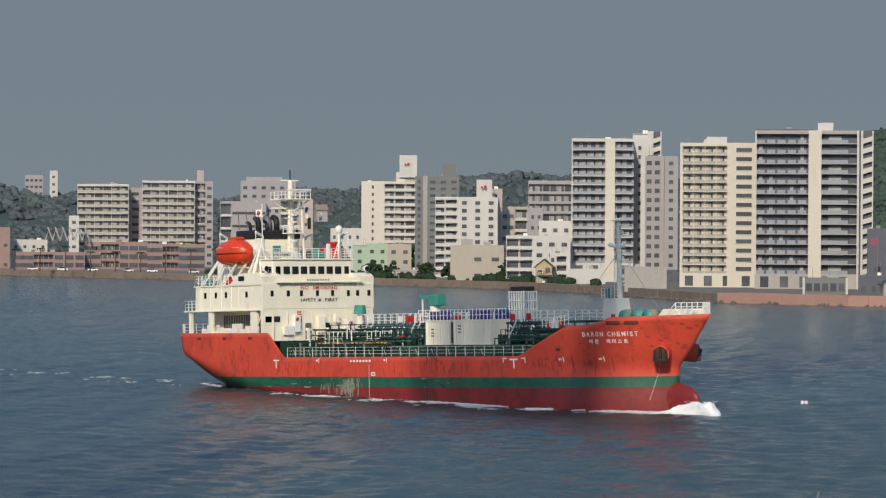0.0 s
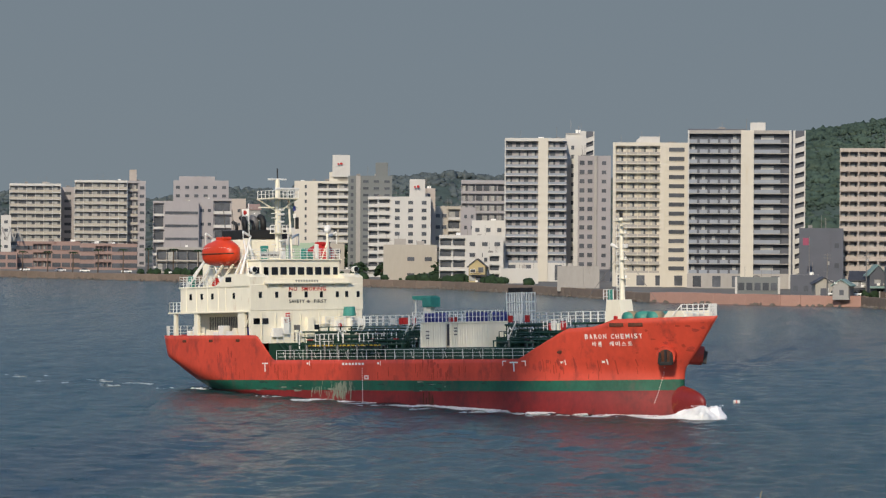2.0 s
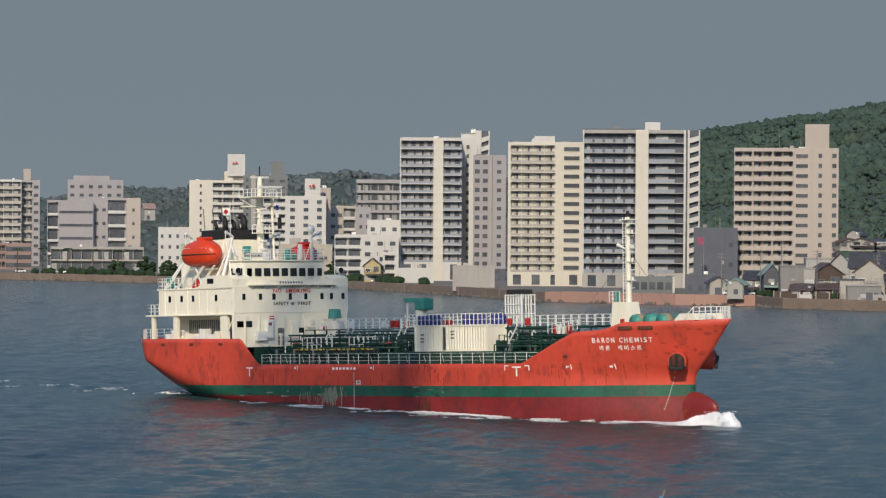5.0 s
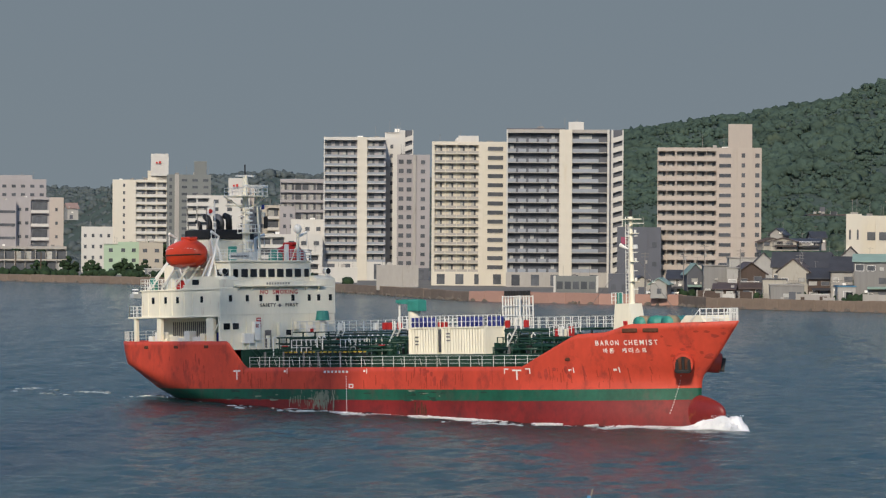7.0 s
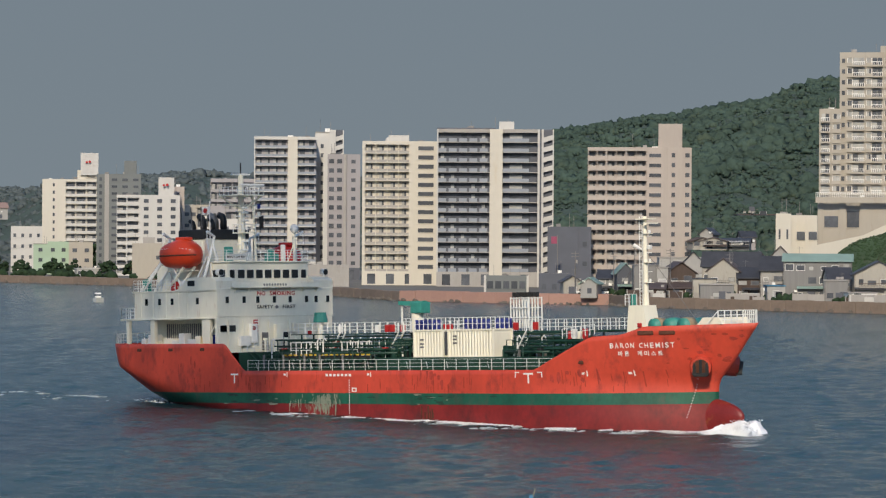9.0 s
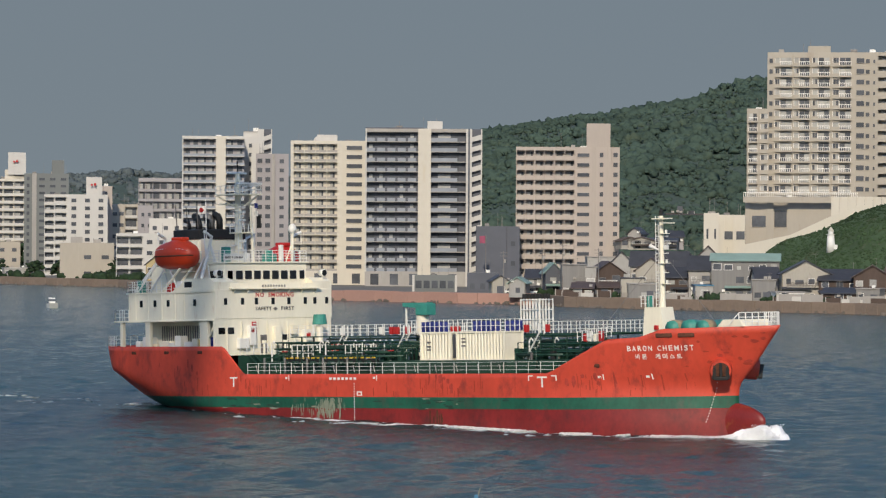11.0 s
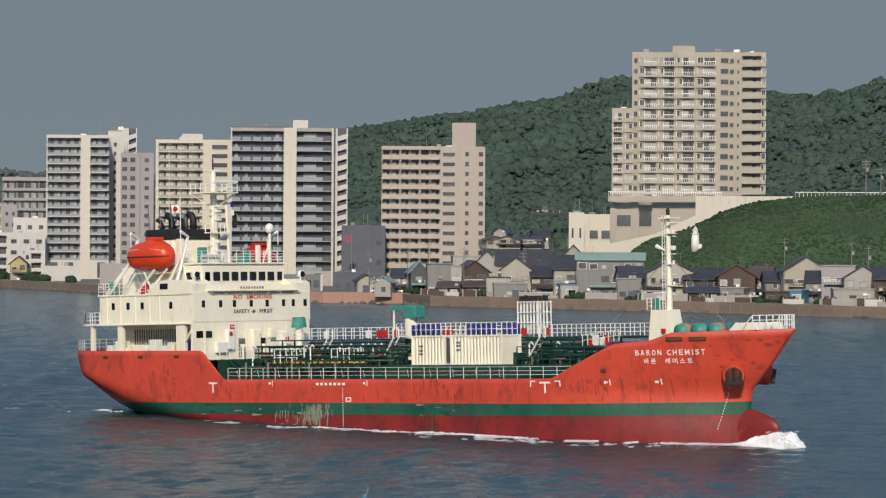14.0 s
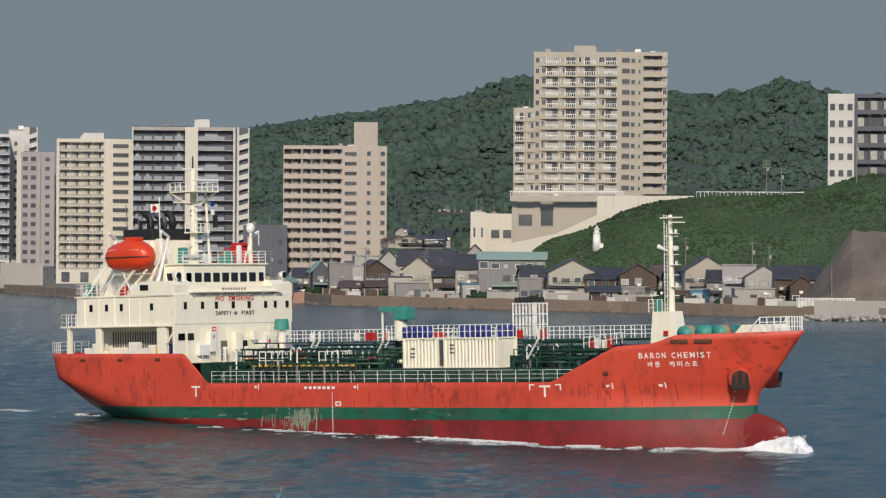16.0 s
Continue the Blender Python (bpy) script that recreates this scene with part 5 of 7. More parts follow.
bow_b = part("breakwater", prism(bmesh.new(), [(-5.2, 8.3), (-2.2, 8.4), (-2.6, 9.0), (-4.4, 9.0)], -1.9, 1.9), M["cream"], ship, "cream steel cover at the bow")
for sd in (-1, 1):
    edge = [(a, sd * (breadth(a, 8.3) - 0.06), 8.38) for a in (-2.7, -1.7, -0.8, 0.15)]
    railing(ship, edge, 1.2, 0.62, M["white"], 3, 0.04, "bow_rail")
    part("rail_brace", tube(bmesh.new(), (-3.6, sd * (breadth(-3.6, 8.3) - 0.06), 8.4), (-2.7, sd * (breadth(-2.7, 8.3) - 0.06), 9.55), 0.04, 5), M["white"], ship)
railing(ship, [(-16.8, -6.9, 7.3), (-12.8, -6.9, 7.7)], 0.9, 0.6, M["white"], 2, 0.03, "forecastle_rail")
for k, x in enumerate((-16.4, -15.9, -15.2, -14.6)):
    part("deck_fitting", boxed(x, x + 0.35, -6.6, -6.2, 7.3, 8.0 + 0.2 * (k % 2), bevel=0.04), M[("red", "white", "cream", "red")[k]], ship)

# ---- foam that runs with the ship ----
wave = tagged(new("bow_wave"), "white breaking bow wave and wash along the hull", "bow wave")
DOTS = clump_shapes(6, 1, 0.7, 9.0)
rw = random.Random(21)


def level(a):
    """Height of the sea at a station, in the hull's own space."""
    return -0.0352 * (a + 40)


def wash_spots(n, a0, a1, off, size, lift=0.0, wob=0.5):
    out = []
    for _ in range(n):
        a = rw.uniform(a0, a1)
        g = noise.noise((a / 3.0, 0, off * 5)) + 0.5 * noise.noise((a / 0.9, 3, off))
        if g < -0.12:
            continue
        s = rw.uniform(*size)
        b = breadth(min(a, -5.2), 0.0) + off + rw.gauss(0, wob)
        out.append((a, -b, level(a) + lift * rw.random(), s * 1.5, s * 0.45, rw.uniform(0, 6)))
    return out


def bow_mound():
    """The smooth body of the breaking wave, thrown out from the stem on either side."""
    for side in (-1, 1):
        bm = bmesh.new()
        grid = []
        n = 44 if side < 0 else 26
        for i in range(n + 1):
            f = i / n
            a = 1.5 - (12.7 if side < 0 else 8.2) * f
            h = (1.12 * math.exp(-((a + 0.9) / (1.6 if a > -0.9 else 2.9)) ** 2) + 0.36 * (1 - f)) * min(1.0, (1.5 - a) / 2.6) ** 1.3
            wide = 0.7 * min(1, f * 6) + 2.9 * f ** 0.7
            inner = (0.05 + breadth(min(a, -5.05), 0.0) * 0.9) * min(1.0, max(0.0, (-1.2 - a) / 3))
            col = []
            for j in range(13):
                u = j / 12
                bump_ = 0.30 * noise.noise((a * 1.7, u * 4, 1)) + 0.18 * noise.noise((a * 4.5, u * 9, 1))
                z = level(a) - 0.12 + h * math.sin(math.pi * min(1, u * 0.85 + 0.15)) ** 0.8 + bump_ * min(1.0, h + 0.2)
                col.append(bm.verts.new((a + bump_ * 0.6, side * (inner + wide * u + 0.2 * bump_), z)))
            grid.append(col)
        for c, d in zip(grid, grid[1:]):
            for j in range(12):
                bm.faces.new((c[j], d[j], d[j + 1], c[j + 1]))
        bmesh.ops.recalc_face_normals(bm, faces=bm.faces)
        part("wave_body", bm, M["foam"], wave, "", True)


bow_mound()
crest = []
for k in range(1500):
    f = rw.random() ** 0.8
    a = 1.0 - 10.5 * f + rw.gauss(0, 0.35)
    h = 1.2 * math.exp(-((f - 0.17) / 0.14) ** 2) + 0.25
    out = 0.35 + 2.3 * f + abs(rw.gauss(0, 0.5)) * (0.5 + f)
    crest.append((a, -(0.2 + breadth(min(a, -5.05), 0.0) * 0.85 + out * (0.4 + 0.6 * rw.random())), level(a) + h * rw.random() ** 0.8, rw.uniform(0.02, 0.06), rw.uniform(0.02, 0.06), rw.uniform(0, 6)))
for k in range(900):
    f = rw.random()
    a = -0.9 - 5.0 * f
    crest.append((a, 0.3 + 2.0 * f + rw.gauss(0, 0.4) + breadth(min(a, -5.05), 0.0) * 0.6, level(a) + (1.2 * math.exp(-(f / 0.4) ** 2) + 0.1) * rw.random(), rw.uniform(0.03, 0.09), rw.uniform(0.03, 0.09), rw.uniform(0, 6)))
scatter("breaking_crest", crest, DOTS, M["foam"], "white churned water at the stem", kind="stuff", parent=wave)
scatter("hull_wash", wash_spots(4200, -34, -6, 0.75, (0.05, 0.17), 0.22, 0.34) + wash_spots(1000, -52, -33, 0.9, (0.05, 0.14), 0.08, 0.5) + wash_spots(150, -70, -52, 0.9, (0.06, 0.14), 0.05, 0.5), DOTS, M["foam"], "", kind="stuff", parent=wave)
scatter("thin_wash", wash_spots(700, -60, -8, 1.9, (0.12, 0.3), 0.02, 1.0), DOTS, M["wash"], "", kind="stuff", parent=wave)
wake = tagged(new("stern_wake"), "broken streaks of foam trailing astern", "wake")
trail = []
for k in range(900):
    a = -78 - 60 * rw.random() ** 1.4
    if noise.noise((a / 8.0, 2, 0)) + 0.5 * noise.noise((a / 2.2, 5, 0)) < 0.12:
        continue
    for b in ((-3.5 if rw.random() < 0.75 else -8.0 + 0.05 * (a + 76)),):
        s = rw.uniform(0.07, 0.22)
        trail.append((a, b + rw.gauss(0, 0.8), level(a) + 0.06, s * 1.8, s * 0.35, rw.uniform(0, 6)))
scatter("foam_trail", trail, DOTS, M["wash"], "", kind="stuff", parent=wake)
churn = []
for k in range(110):
    a = -74.5 - 7 * rw.random()
    churn.append((a, -rw.uniform(0, 5.5), level(a) + 0.15 * rw.random(), rw.uniform(0.15, 0.4), rw.uniform(0.05, 0.14), 0))
scatter("stern_churn", churn, DOTS, M["foam"], "", kind="stuff", parent=wake)


# ---- the town ----
def facing(x, y):
    """The pose of a building whose front looks at the strait: x along the front, y inwards."""
    return Matrix.Translation((x, y, 0)) @ Matrix.Rotation(-math.atan2(x, y), 4, 'Z')


rt = random.Random(31)


def block(name, label, place, z0, depth, floors, wall, segs, tops=(), turn=0.0, roof="concrete", base=0.0, base_mat="plaster", parapet=0.9):
    """A storeyed building. place: x, y, width, top. segs: share of the front, kind, bays, colour and so on, from one end to the other."""
    x, y, w, ztop = place
    b = tagged(new(name), label, "building")
    b.matrix_basis = facing(x, y) @ Matrix.Rotation(radians(turn), 4, 'Z')
    zb = z0 + base
    fh = (ztop - parapet - zb) / floors
    core = boxed(-w / 2 + 0.02, w / 2 - 0.02, 1.5, depth, z0 - 1, ztop - parapet)
    part("wall", core, M[wall], b)
    part("roof", boxed(-w / 2, w / 2, 1.2, depth + 0.1, ztop - parapet, ztop - parapet + 0.25), M[roof], b)
    if base:
        part("ground_floor", boxed(-w / 2, w / 2, -0.4, 1.5, z0 - 1, zb), M[base_mat], b)
        for k in range(max(2, int(w / 5))):
            xx = -w / 2 + (k + 0.5) * w / max(2, int(w / 5))
            part("shop_window", boxed(xx - 1.2, xx + 1.2, -0.46, -0.4, z0 + 0.4, zb - 0.6), M["pane"], b)
    x0 = -w / 2
    for seg in segs:
        share, kind, n, colour = seg[:4]
        opt = seg[4] if len(seg) > 4 else {}
        sw = share * w
        drop = opt.get("drop", 0.0)
        zt = ztop - drop
        nf = max(1, round((zt - parapet - zb) / fh))
        bay = sw / max(1, n)
        if kind == "pier":
            part("pier", boxed(x0, x0 + sw, -opt.get("proud", 0.35), 1.5, z0 - 1, zt, bevel=0.05), M[colour], b)
        elif kind == "balcony":
            fin = M[opt.get("fin", wall)]
            solid = M[colour]
            slab = fin
            deep = opt.get("deep", 0.0)
            ph = opt.get("height", 1.05)
            mb = boxed(0.04, bay - 0.04, -deep, -deep + 0.12, 0.12, ph)
            balcony = window = curtain = None
            ww = bay * opt.get("glazed", 0.8)
            for f in range(nf):
                zf = zb + f * fh
                for k in range(n):
                    at = Matrix.Translation((x0 + k * bay, 0, zf))
                    if balcony is None:
                        bm = mb
                        if opt.get("gap"):
                            for v in bm.verts:
                                if v.co.x > bay * 0.5:
                                    v.co.x = bay * (1 - opt["gap"])
                        box(bm, 0, bay, -deep - 0.05, 1.5, -0.12, 0.12, slot=1)
                        balcony = part("balcony", bm, [solid, slab], b, at=at)
                    else:
                        again("balcony", balcony, b, at)
                    lit = rt.random() < opt.get("curtains", 0.3)
                    at = at @ Matrix.Translation((bay / 2, 1.46, 0))
                    if lit and curtain is None:
                        curtain = part("window", boxed(-ww / 2, ww / 2 * 0.2, -0.05, 0.05, 0.15, fh * 0.78), M["curtain"], b, at=at)
                    elif lit:
                        again("window", curtain, b, at)
                    at = at @ Matrix.Translation((0, 0.02, 0))
                    if window is None:
                        window = part("window", boxed(-ww / 2, ww / 2, -0.05, 0.05, 0.15, fh * 0.82), M["pane"], b, at=at)
                    else:
                        again("window", window, b, at)
            part("top_slab", boxed(x0, x0 + sw, -deep - 0.05, 1.5, zb + nf * fh - 0.12, zt), slab, b)
            if not opt.get("nofin"):
                fm_ = None
                for k in range(n + 1):
                    at = Matrix.Translation((min(max(x0 + k * bay, x0 + 0.12), x0 + sw - 0.12), 0, 0))
                    if fm_ is None:
                        fm_ = part("party_fin", boxed(-0.11, 0.11, -deep - 0.1, 1.5, zb - 0.1, zb + nf * fh), fin, b, at=at)
                    else:
                        again("party_fin", fm_, b, at)
        elif kind in ("loggia", "bay"):
            # loggia: a balcony standing out with a white barred rail; bay: a boxed-out window
            part("front_wall", boxed(x0, x0 + sw, 0.0, 1.5, z0 - 1, zt), M[wall], b)
            deep = opt.get("deep", 1.2 if kind == "loggia" else 0.7)
            front = glass_a = glass_b = None
            for f in range(nf):
                at = Matrix.Translation((x0, 0, zb + f * fh))
                if front is None:
                    bm = bmesh.new()
                    box(bm, 0.0, sw, -deep, 0.0, -0.1, 0.32 if kind == "loggia" else 0.95)
                    if kind == "loggia":
                        nb = max(4, int(sw / 0.55))
                        for q in range(nb + 1):
                            xq = 0.05 + (sw - 0.1) * q / nb
                            box(bm, xq - 0.06, xq + 0.06, -deep, -deep + 0.06, 0.32, 1.2, slot=1)
                        box(bm, 0, sw, -deep - 0.03, -deep + 0.07, 1.16, 1.3, slot=1)
                        for xq in (0.0, sw - 0.06):
                            box(bm, xq, xq + 0.06, -deep + 0.07, 0, 1.16, 1.28, slot=1)
                    else:
                        box(bm, 0.0, 0.12, -deep, 0.0, 0.95, 2.3, slot=1)
                        box(bm, sw - 0.12, sw, -deep, 0.0, 0.95, 2.3, slot=1)
                        box(bm, -0.05, sw + 0.05, -deep - 0.08, 0.0, 2.3, 2.5)
                    front = part("balcony" if kind == "loggia" else "bay_window", bm, [M[wall], M["white"]], b, at=at)
                else:
                    again("balcony" if kind == "loggia" else "bay_window", front, b, at)
                yw = -0.03 if kind == "loggia" else -deep + 0.1
                zw = (0.4, 2.35) if kind == "loggia" else (0.95, 2.3)
                for half in (0, 1):
                    xa, xb = (0.15 + (sw - 0.3) * 0.5 * half + 0.05, 0.15 + (sw - 0.3) * 0.5 * (half + 1) - 0.05)
                    pale = rt.random() < 0.55
                    w0 = glass_a if pale else glass_b
                    if w0 is None or half:
                        w0 = part("window", boxed(xa, xb, yw - 0.04, yw + 0.04, *zw), M["curtain" if pale else "pane"], b, at=at)
                        if not half:
                            glass_a, glass_b = (w0, glass_b) if pale else (glass_a, w0)
                    else:
                        again("window", w0, b, at)
        elif kind == "flat":
            part("front_wall", boxed(x0, x0 + sw, opt.get("set", 0.0), 1.5, z0 - 1, zt), M[colour], b)
            ww, wh = opt.get("ww", 1.6), opt.get("wh", 1.3)
            window = frame_ = None
            for f in range(nf):
                for k in range(n):
                    at = Matrix.Translation((x0 + (k + 0.5) * bay, opt.get("set", 0.0) - 0.02, zb + f * fh + 0.9))
                    if window is None:
                        window = part("window", boxed(-ww / 2, ww / 2, -0.03, 0.03, 0, wh), M["pane"], b, at=at)
                        frame_ = part("sill", boxed(-ww / 2 - 0.1, ww / 2 + 0.1, -0.14, 0.03, -0.14, -0.02), M[opt.get("sill", colour)], window)
                    else:
                        again("sill", frame_, again("window", window, b, at), Matrix.Identity(4))
        elif kind == "stair":
            band = None
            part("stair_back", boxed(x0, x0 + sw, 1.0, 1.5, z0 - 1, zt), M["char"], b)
            for f in range(nf):
                at = Matrix.Translation((x0, 0, zb + f * fh))
                if band is None:
                    band = part("stair_panel", prism(bmesh.new(), [(0.0, 0.0), (sw, fh * 0.30), (sw, fh * 0.80), (0.0, fh * 0.5)], -0.1, 0.25), M[colour], b, at=at)
                else:
                    again("stair_panel", band, b, at)
            part("stair_edge", boxed(x0 + sw - 0.35, x0 + sw, -0.15, 1.5, z0, zt), M[colour], b)
        x0 += sw
    for f0, f1, h, colour in tops:
        t = part("roof_house", boxed(-w / 2 + f0 * w, -w / 2 + f1 * w, 1.0, min(depth, 7.0), ztop - parapet, ztop + h, bevel=0.08), M[colour], b)
    for k in range(3):
        xx = rt.uniform(-w / 2 + 1, w / 2 - 1)
        part("aerial", tube(bmesh.new(), (xx, 3, ztop - parapet), (xx, 3, ztop + rt.uniform(1.5, 4.0)), 0.06, 4), M["steel"], b)
    for k in range(max(1, int(w / 7))):
        xx = rt.uniform(-w / 2 + 1.5, w / 2 - 3)
        part("roof_unit", boxed(xx, xx + rt.uniform(1, 2), 3.0, 4.6, ztop - parapet + 0.2, ztop - parapet + rt.uniform(1.0, 1.9), bevel=0.05), M[rt.choice(["white", "steel", "concrete"])], b)
    return b


B = block
# tower blocks on the quay
B("apartment_tower", "tall apartment tower of dark balconies with white piers", (107.6, 984.1, 34.1, 48.2), LAND, 16, 14, "char",
  [(0.012, "pier", 1, "plaster"), (0.44, "balcony", 5, "railgrey", dict(fin="concrete", nofin=1, gap=0.22, curtains=0.35, deep=0.35, glazed=0.55, height=1.15)), (0.11, "pier", 1, "ivory", dict(proud=0.9)), (0.3, "balcony", 1, "railgrey", dict(fin="concrete", nofin=1, gap=0.25, curtains=0.6, glazed=0.6, deep=0.35, height=1.15)),
   (0.018, "pier", 1, "plaster", dict(proud=0.6)), (0.015, "pier", 1, "char"), (0.018, "pier", 1, "plaster", dict(proud=0.6)), (0.087, "stair", 1, "plaster")], tops=[(0.53, 0.66, 2.3, "plaster"), (0.0, 0.5, 0.4, "char")], base=4.2, base_mat="concrete")
B("apartment_tower", "cream apartment tower with deep grid balconies", (81.5, 1006.7, 22.4, 45.1), LAND, 15, 14, "ivory",
  [(0.03, "pier", 1, "ivory"), (0.6, "balcony", 4, "concrete", dict(fin="ivory", height=0.8, glazed=0.40, curtains=0.95, deep=0.1)), (0.06, "pier", 1, "ivory", dict(proud=0.5)), (0.31, "flat", 1, "ivory", dict(ww=4.6, wh=1.2, set=-0.3))], tops=[(0.35, 0.62, 1.8, "plaster")], base=4.0, base_mat="ivory")
B("apartment_tower", "tall pale apartment tower with wide balconies and white piers", (52.1, 1108.8, 20.3, 49.1), LAND, 15, 14, "lilac",
  [(0.02, "pier", 1, "plaster"), (0.52, "balcony", 4, "railgrey", dict(fin="plaster", nofin=1, height=0.85, curtains=0.6, deep=0.4, glazed=0.55)), (0.16, "pier", 1, "ivory", dict(proud=0.7)), (0.30, "balcony", 2, "railgrey", dict(fin="plaster", nofin=1, height=0.85, curtains=0.5, deep=0.4, glazed=0.55))], base=6.0)
B("apartment_tower", "grey apartment wing with small windows", (71.2, 1117.7, 12.3, 43.7), LAND, 16, 12, "lilac",
  [(0.12, "pier", 1, "plaster"), (0.43, "flat", 2, "lilac", dict(ww=1.6, wh=1.4)), (0.08, "pier", 1, "concrete"), (0.37, "flat", 1, "lilac", dict(ww=1.4, wh=1.2, set=0.4))], base=4.0, base_mat="char")
B("stair_tower", "white open stair tower on the pale apartment tower", (67.4, 1123.0, 9.5, 51.9), LAND, 8, 16, "plaster",
  [(0.5, "flat", 1, "plaster", dict(drop=2.5, ww=1.0)), (0.22, "pier", 1, "plaster"), (0.28, "stair", 1, "plaster")])
B("apartment_tower", "pinkish brown apartment block with rows of balconies", (146.3, 958.9, 29.6, 42.6), LAND, 15, 14, "pink",
  [(0.18, "balcony", 2, "pink", dict(fin="pink", height=1.2, curtains=0.95, deep=0.45, glazed=0.6)), (0.19, "balcony", 2, "pink", dict(fin="pink", height=1.2, curtains=0.95, deep=0.45, glazed=0.6)), (0.20, "balcony", 2, "pink", dict(fin="pink", height=1.2, curtains=0.95, deep=0.45, glazed=0.6)), (0.16, "flat", 1, "pink", dict(ww=3.4, wh=1.0, set=-0.3)), (0.04, "pier", 1, "pink"), (0.11, "flat", 1, "pink", dict(ww=1.0, wh=1.2, set=-0.5)), (0.04, "pier", 1, "pink"), (0.08, "flat", 1, "pink", dict(ww=1.2, wh=1.2))], tops=[(0.68, 0.91, 6.8, "pink")])
# tower on the hill
B("apartment_tower", "tall beige hillside apartment tower with many small balconies", (213.8, 915.4, 36.9, 68.2), 29, 17, 13, "sand",
  [(0.055, "flat", 1, "sand", dict(ww=0.9, wh=1.2)), (0.04, "bay", 1, "sand"), (0.09, "loggia", 1, "sand"), (0.012, "pier", 1, "sand", dict(proud=0.05)), (0.04, "bay", 1, "sand"), (0.08, "loggia", 1, "sand"), (0.016, "pier", 1, "sand", dict(proud=0.05)), (0.045, "bay", 1, "sand"), (0.087, "loggia", 1, "sand"), (0.02, "pier", 1, "sand", dict(proud=0.05)),
   (0.05, "bay", 1, "sand"), (0.088, "loggia", 1, "sand"), (0.03, "pier", 1, "sand", dict(proud=0.1)), (0.075, "flat", 1, "sand", dict(ww=2.1, wh=1.3)), (0.035, "flat", 1, "sand", dict(ww=1.0, wh=1.1, set=0.5)), (0.06, "flat", 1, "sand", dict(ww=0.5, wh=0.9)),
   (0.14, "balcony", 1, "sand", dict(fin="sand", nofin=1, height=1.65, deep=0.2, glazed=0.5, curtains=1.0)), (0.037, "bay", 1, "plaster", dict(deep=0.9))], tops=[(0.3, 0.47, 1.8, "sand")])
B("apartment_wing", "lower beige wing beside the hillside tower", (192.8, 918.0, 5.8, 52.6), 29, 15, 8, "sand",
  [(0.08, "pier", 1, "sand"), (0.42, "loggia", 1, "sand"), (0.14, "pier", 1, "sand"), (0.36, "bay", 1, "sand")])
B("podium", "broad beige podium terrace under the hillside tower", (202.1, 902.7, 30.8, 28.0), 3, 20, 3, "sand",
  [(0.05, "pier", 1, "sand"), (0.14, "flat", 1, "sand", dict(ww=3.7, wh=3.0)), (0.06, "pier", 1, "sand"), (0.12, "flat", 1, "sand", dict(ww=3.3, wh=4.4, set=0.9)), (0.63, "pier", 1, "sand", dict(proud=0.3))])
B("gate_tower", "narrow cream concrete tower with slit windows", (174.2, 888.1, 4.1, 23.5), LAND, 6, 3, "ivory", [(1.0, "flat", 2, "ivory", dict(ww=0.5, wh=2.6))])
B("gate_hall", "open concrete hall with square pillars", (180.8, 893.9, 7.3, 23.1), 9, 8, 2, "ivory",
  [(0.25, "pier", 1, "ivory"), (0.3, "flat", 1, "ivory", dict(set=0.9, ww=2.2, wh=2.2)), (0.12, "pier", 1, "ivory"), (0.33, "flat", 1, "ivory", dict(set=0.9, ww=2.2, wh=2.2))])
railing_top = tagged(new("terrace_rail"), "pale terrace rail along the podium", "railing")
railing_top.matrix_basis = facing(*at_bearing(12.6, 922))
part("fascia", boxed(-15.6, 15.2, -0.3, 0.0, 26.6, 28.1), M["sand"], railing_top)
part("top_rail", boxed(-15.6, 15.2, -0.25, -0.1, 29.2, 29.35), M["white"], railing_top)
rail_post = None
for k in range(62):
    at = Matrix.Translation((-15.5 + 0.5 * k, -0.18, 28.1))
    rail_post = rail_post or part("post", boxed(-0.07, 0.07, -0.05, 0.05, 0, 1.15), M["white"], railing_top, at=at)
    again("post", rail_post, railing_top, at)
B("hotel", "dark and white hotel block on the hilltop", (273.3, 847.0, 28.3, 54.7), 29, 16, 5, "char",
  [(0.24, "flat", 3, "plaster", dict(ww=1.3, wh=1.7)), (0.02, "pier", 1, "char"), (0.36, "balcony", 3, "char", dict(fin="char", curtains=0.8)), (0.38, "balcony", 3, "char", dict(fin="char", curtains=0.5))], base=3.2, base_mat="plaster")

dish = tagged(new("roof_drums"), "two pale round roof tanks on the cream tower", "roof tank")
dx, dy, dw, dz = 80.0, 1005.8, 4.2, 46.6
dish.matrix_basis = facing(dx, dy)
for k in (-1, 1):
    part("tank", tube(bmesh.new(), (k * 1.5, 2.5, dz - 1.6), (k * 1.5, 5.0, dz - 1.6), 1.5, 16), M["plaster"], dish, "", True)
# mid-town blocks
B("apartment_block", "cream apartment block with open balconies", (-21.8, 1349.8, 21.6, 38.4), LAND, 14, 12, "ivory",
  [(0.42, "flat", 1, "ivory", dict(ww=0.8, set=-0.2)), (0.58, "balcony", 3, "plaster", dict(fin="ivory", curtains=0.8))], tops=[(0.64, 1.0, 3.6, "ivory"), (0.8, 1.0, 9.2, "ivory")])
B("apartment_block", "tall dark grey apartment block", (-2.3, 1270.0, 16.5, 39.2), LAND, 14, 14, "grey",
  [(0.18, "flat", 1, "grey", dict(ww=1.0, set=0.4)), (0.10, "pier", 1, "concrete"), (0.72, "flat", 3, "grey", dict(ww=2.0, wh=0.9))], tops=[(0.62, 0.9, 5.0, "grey")])
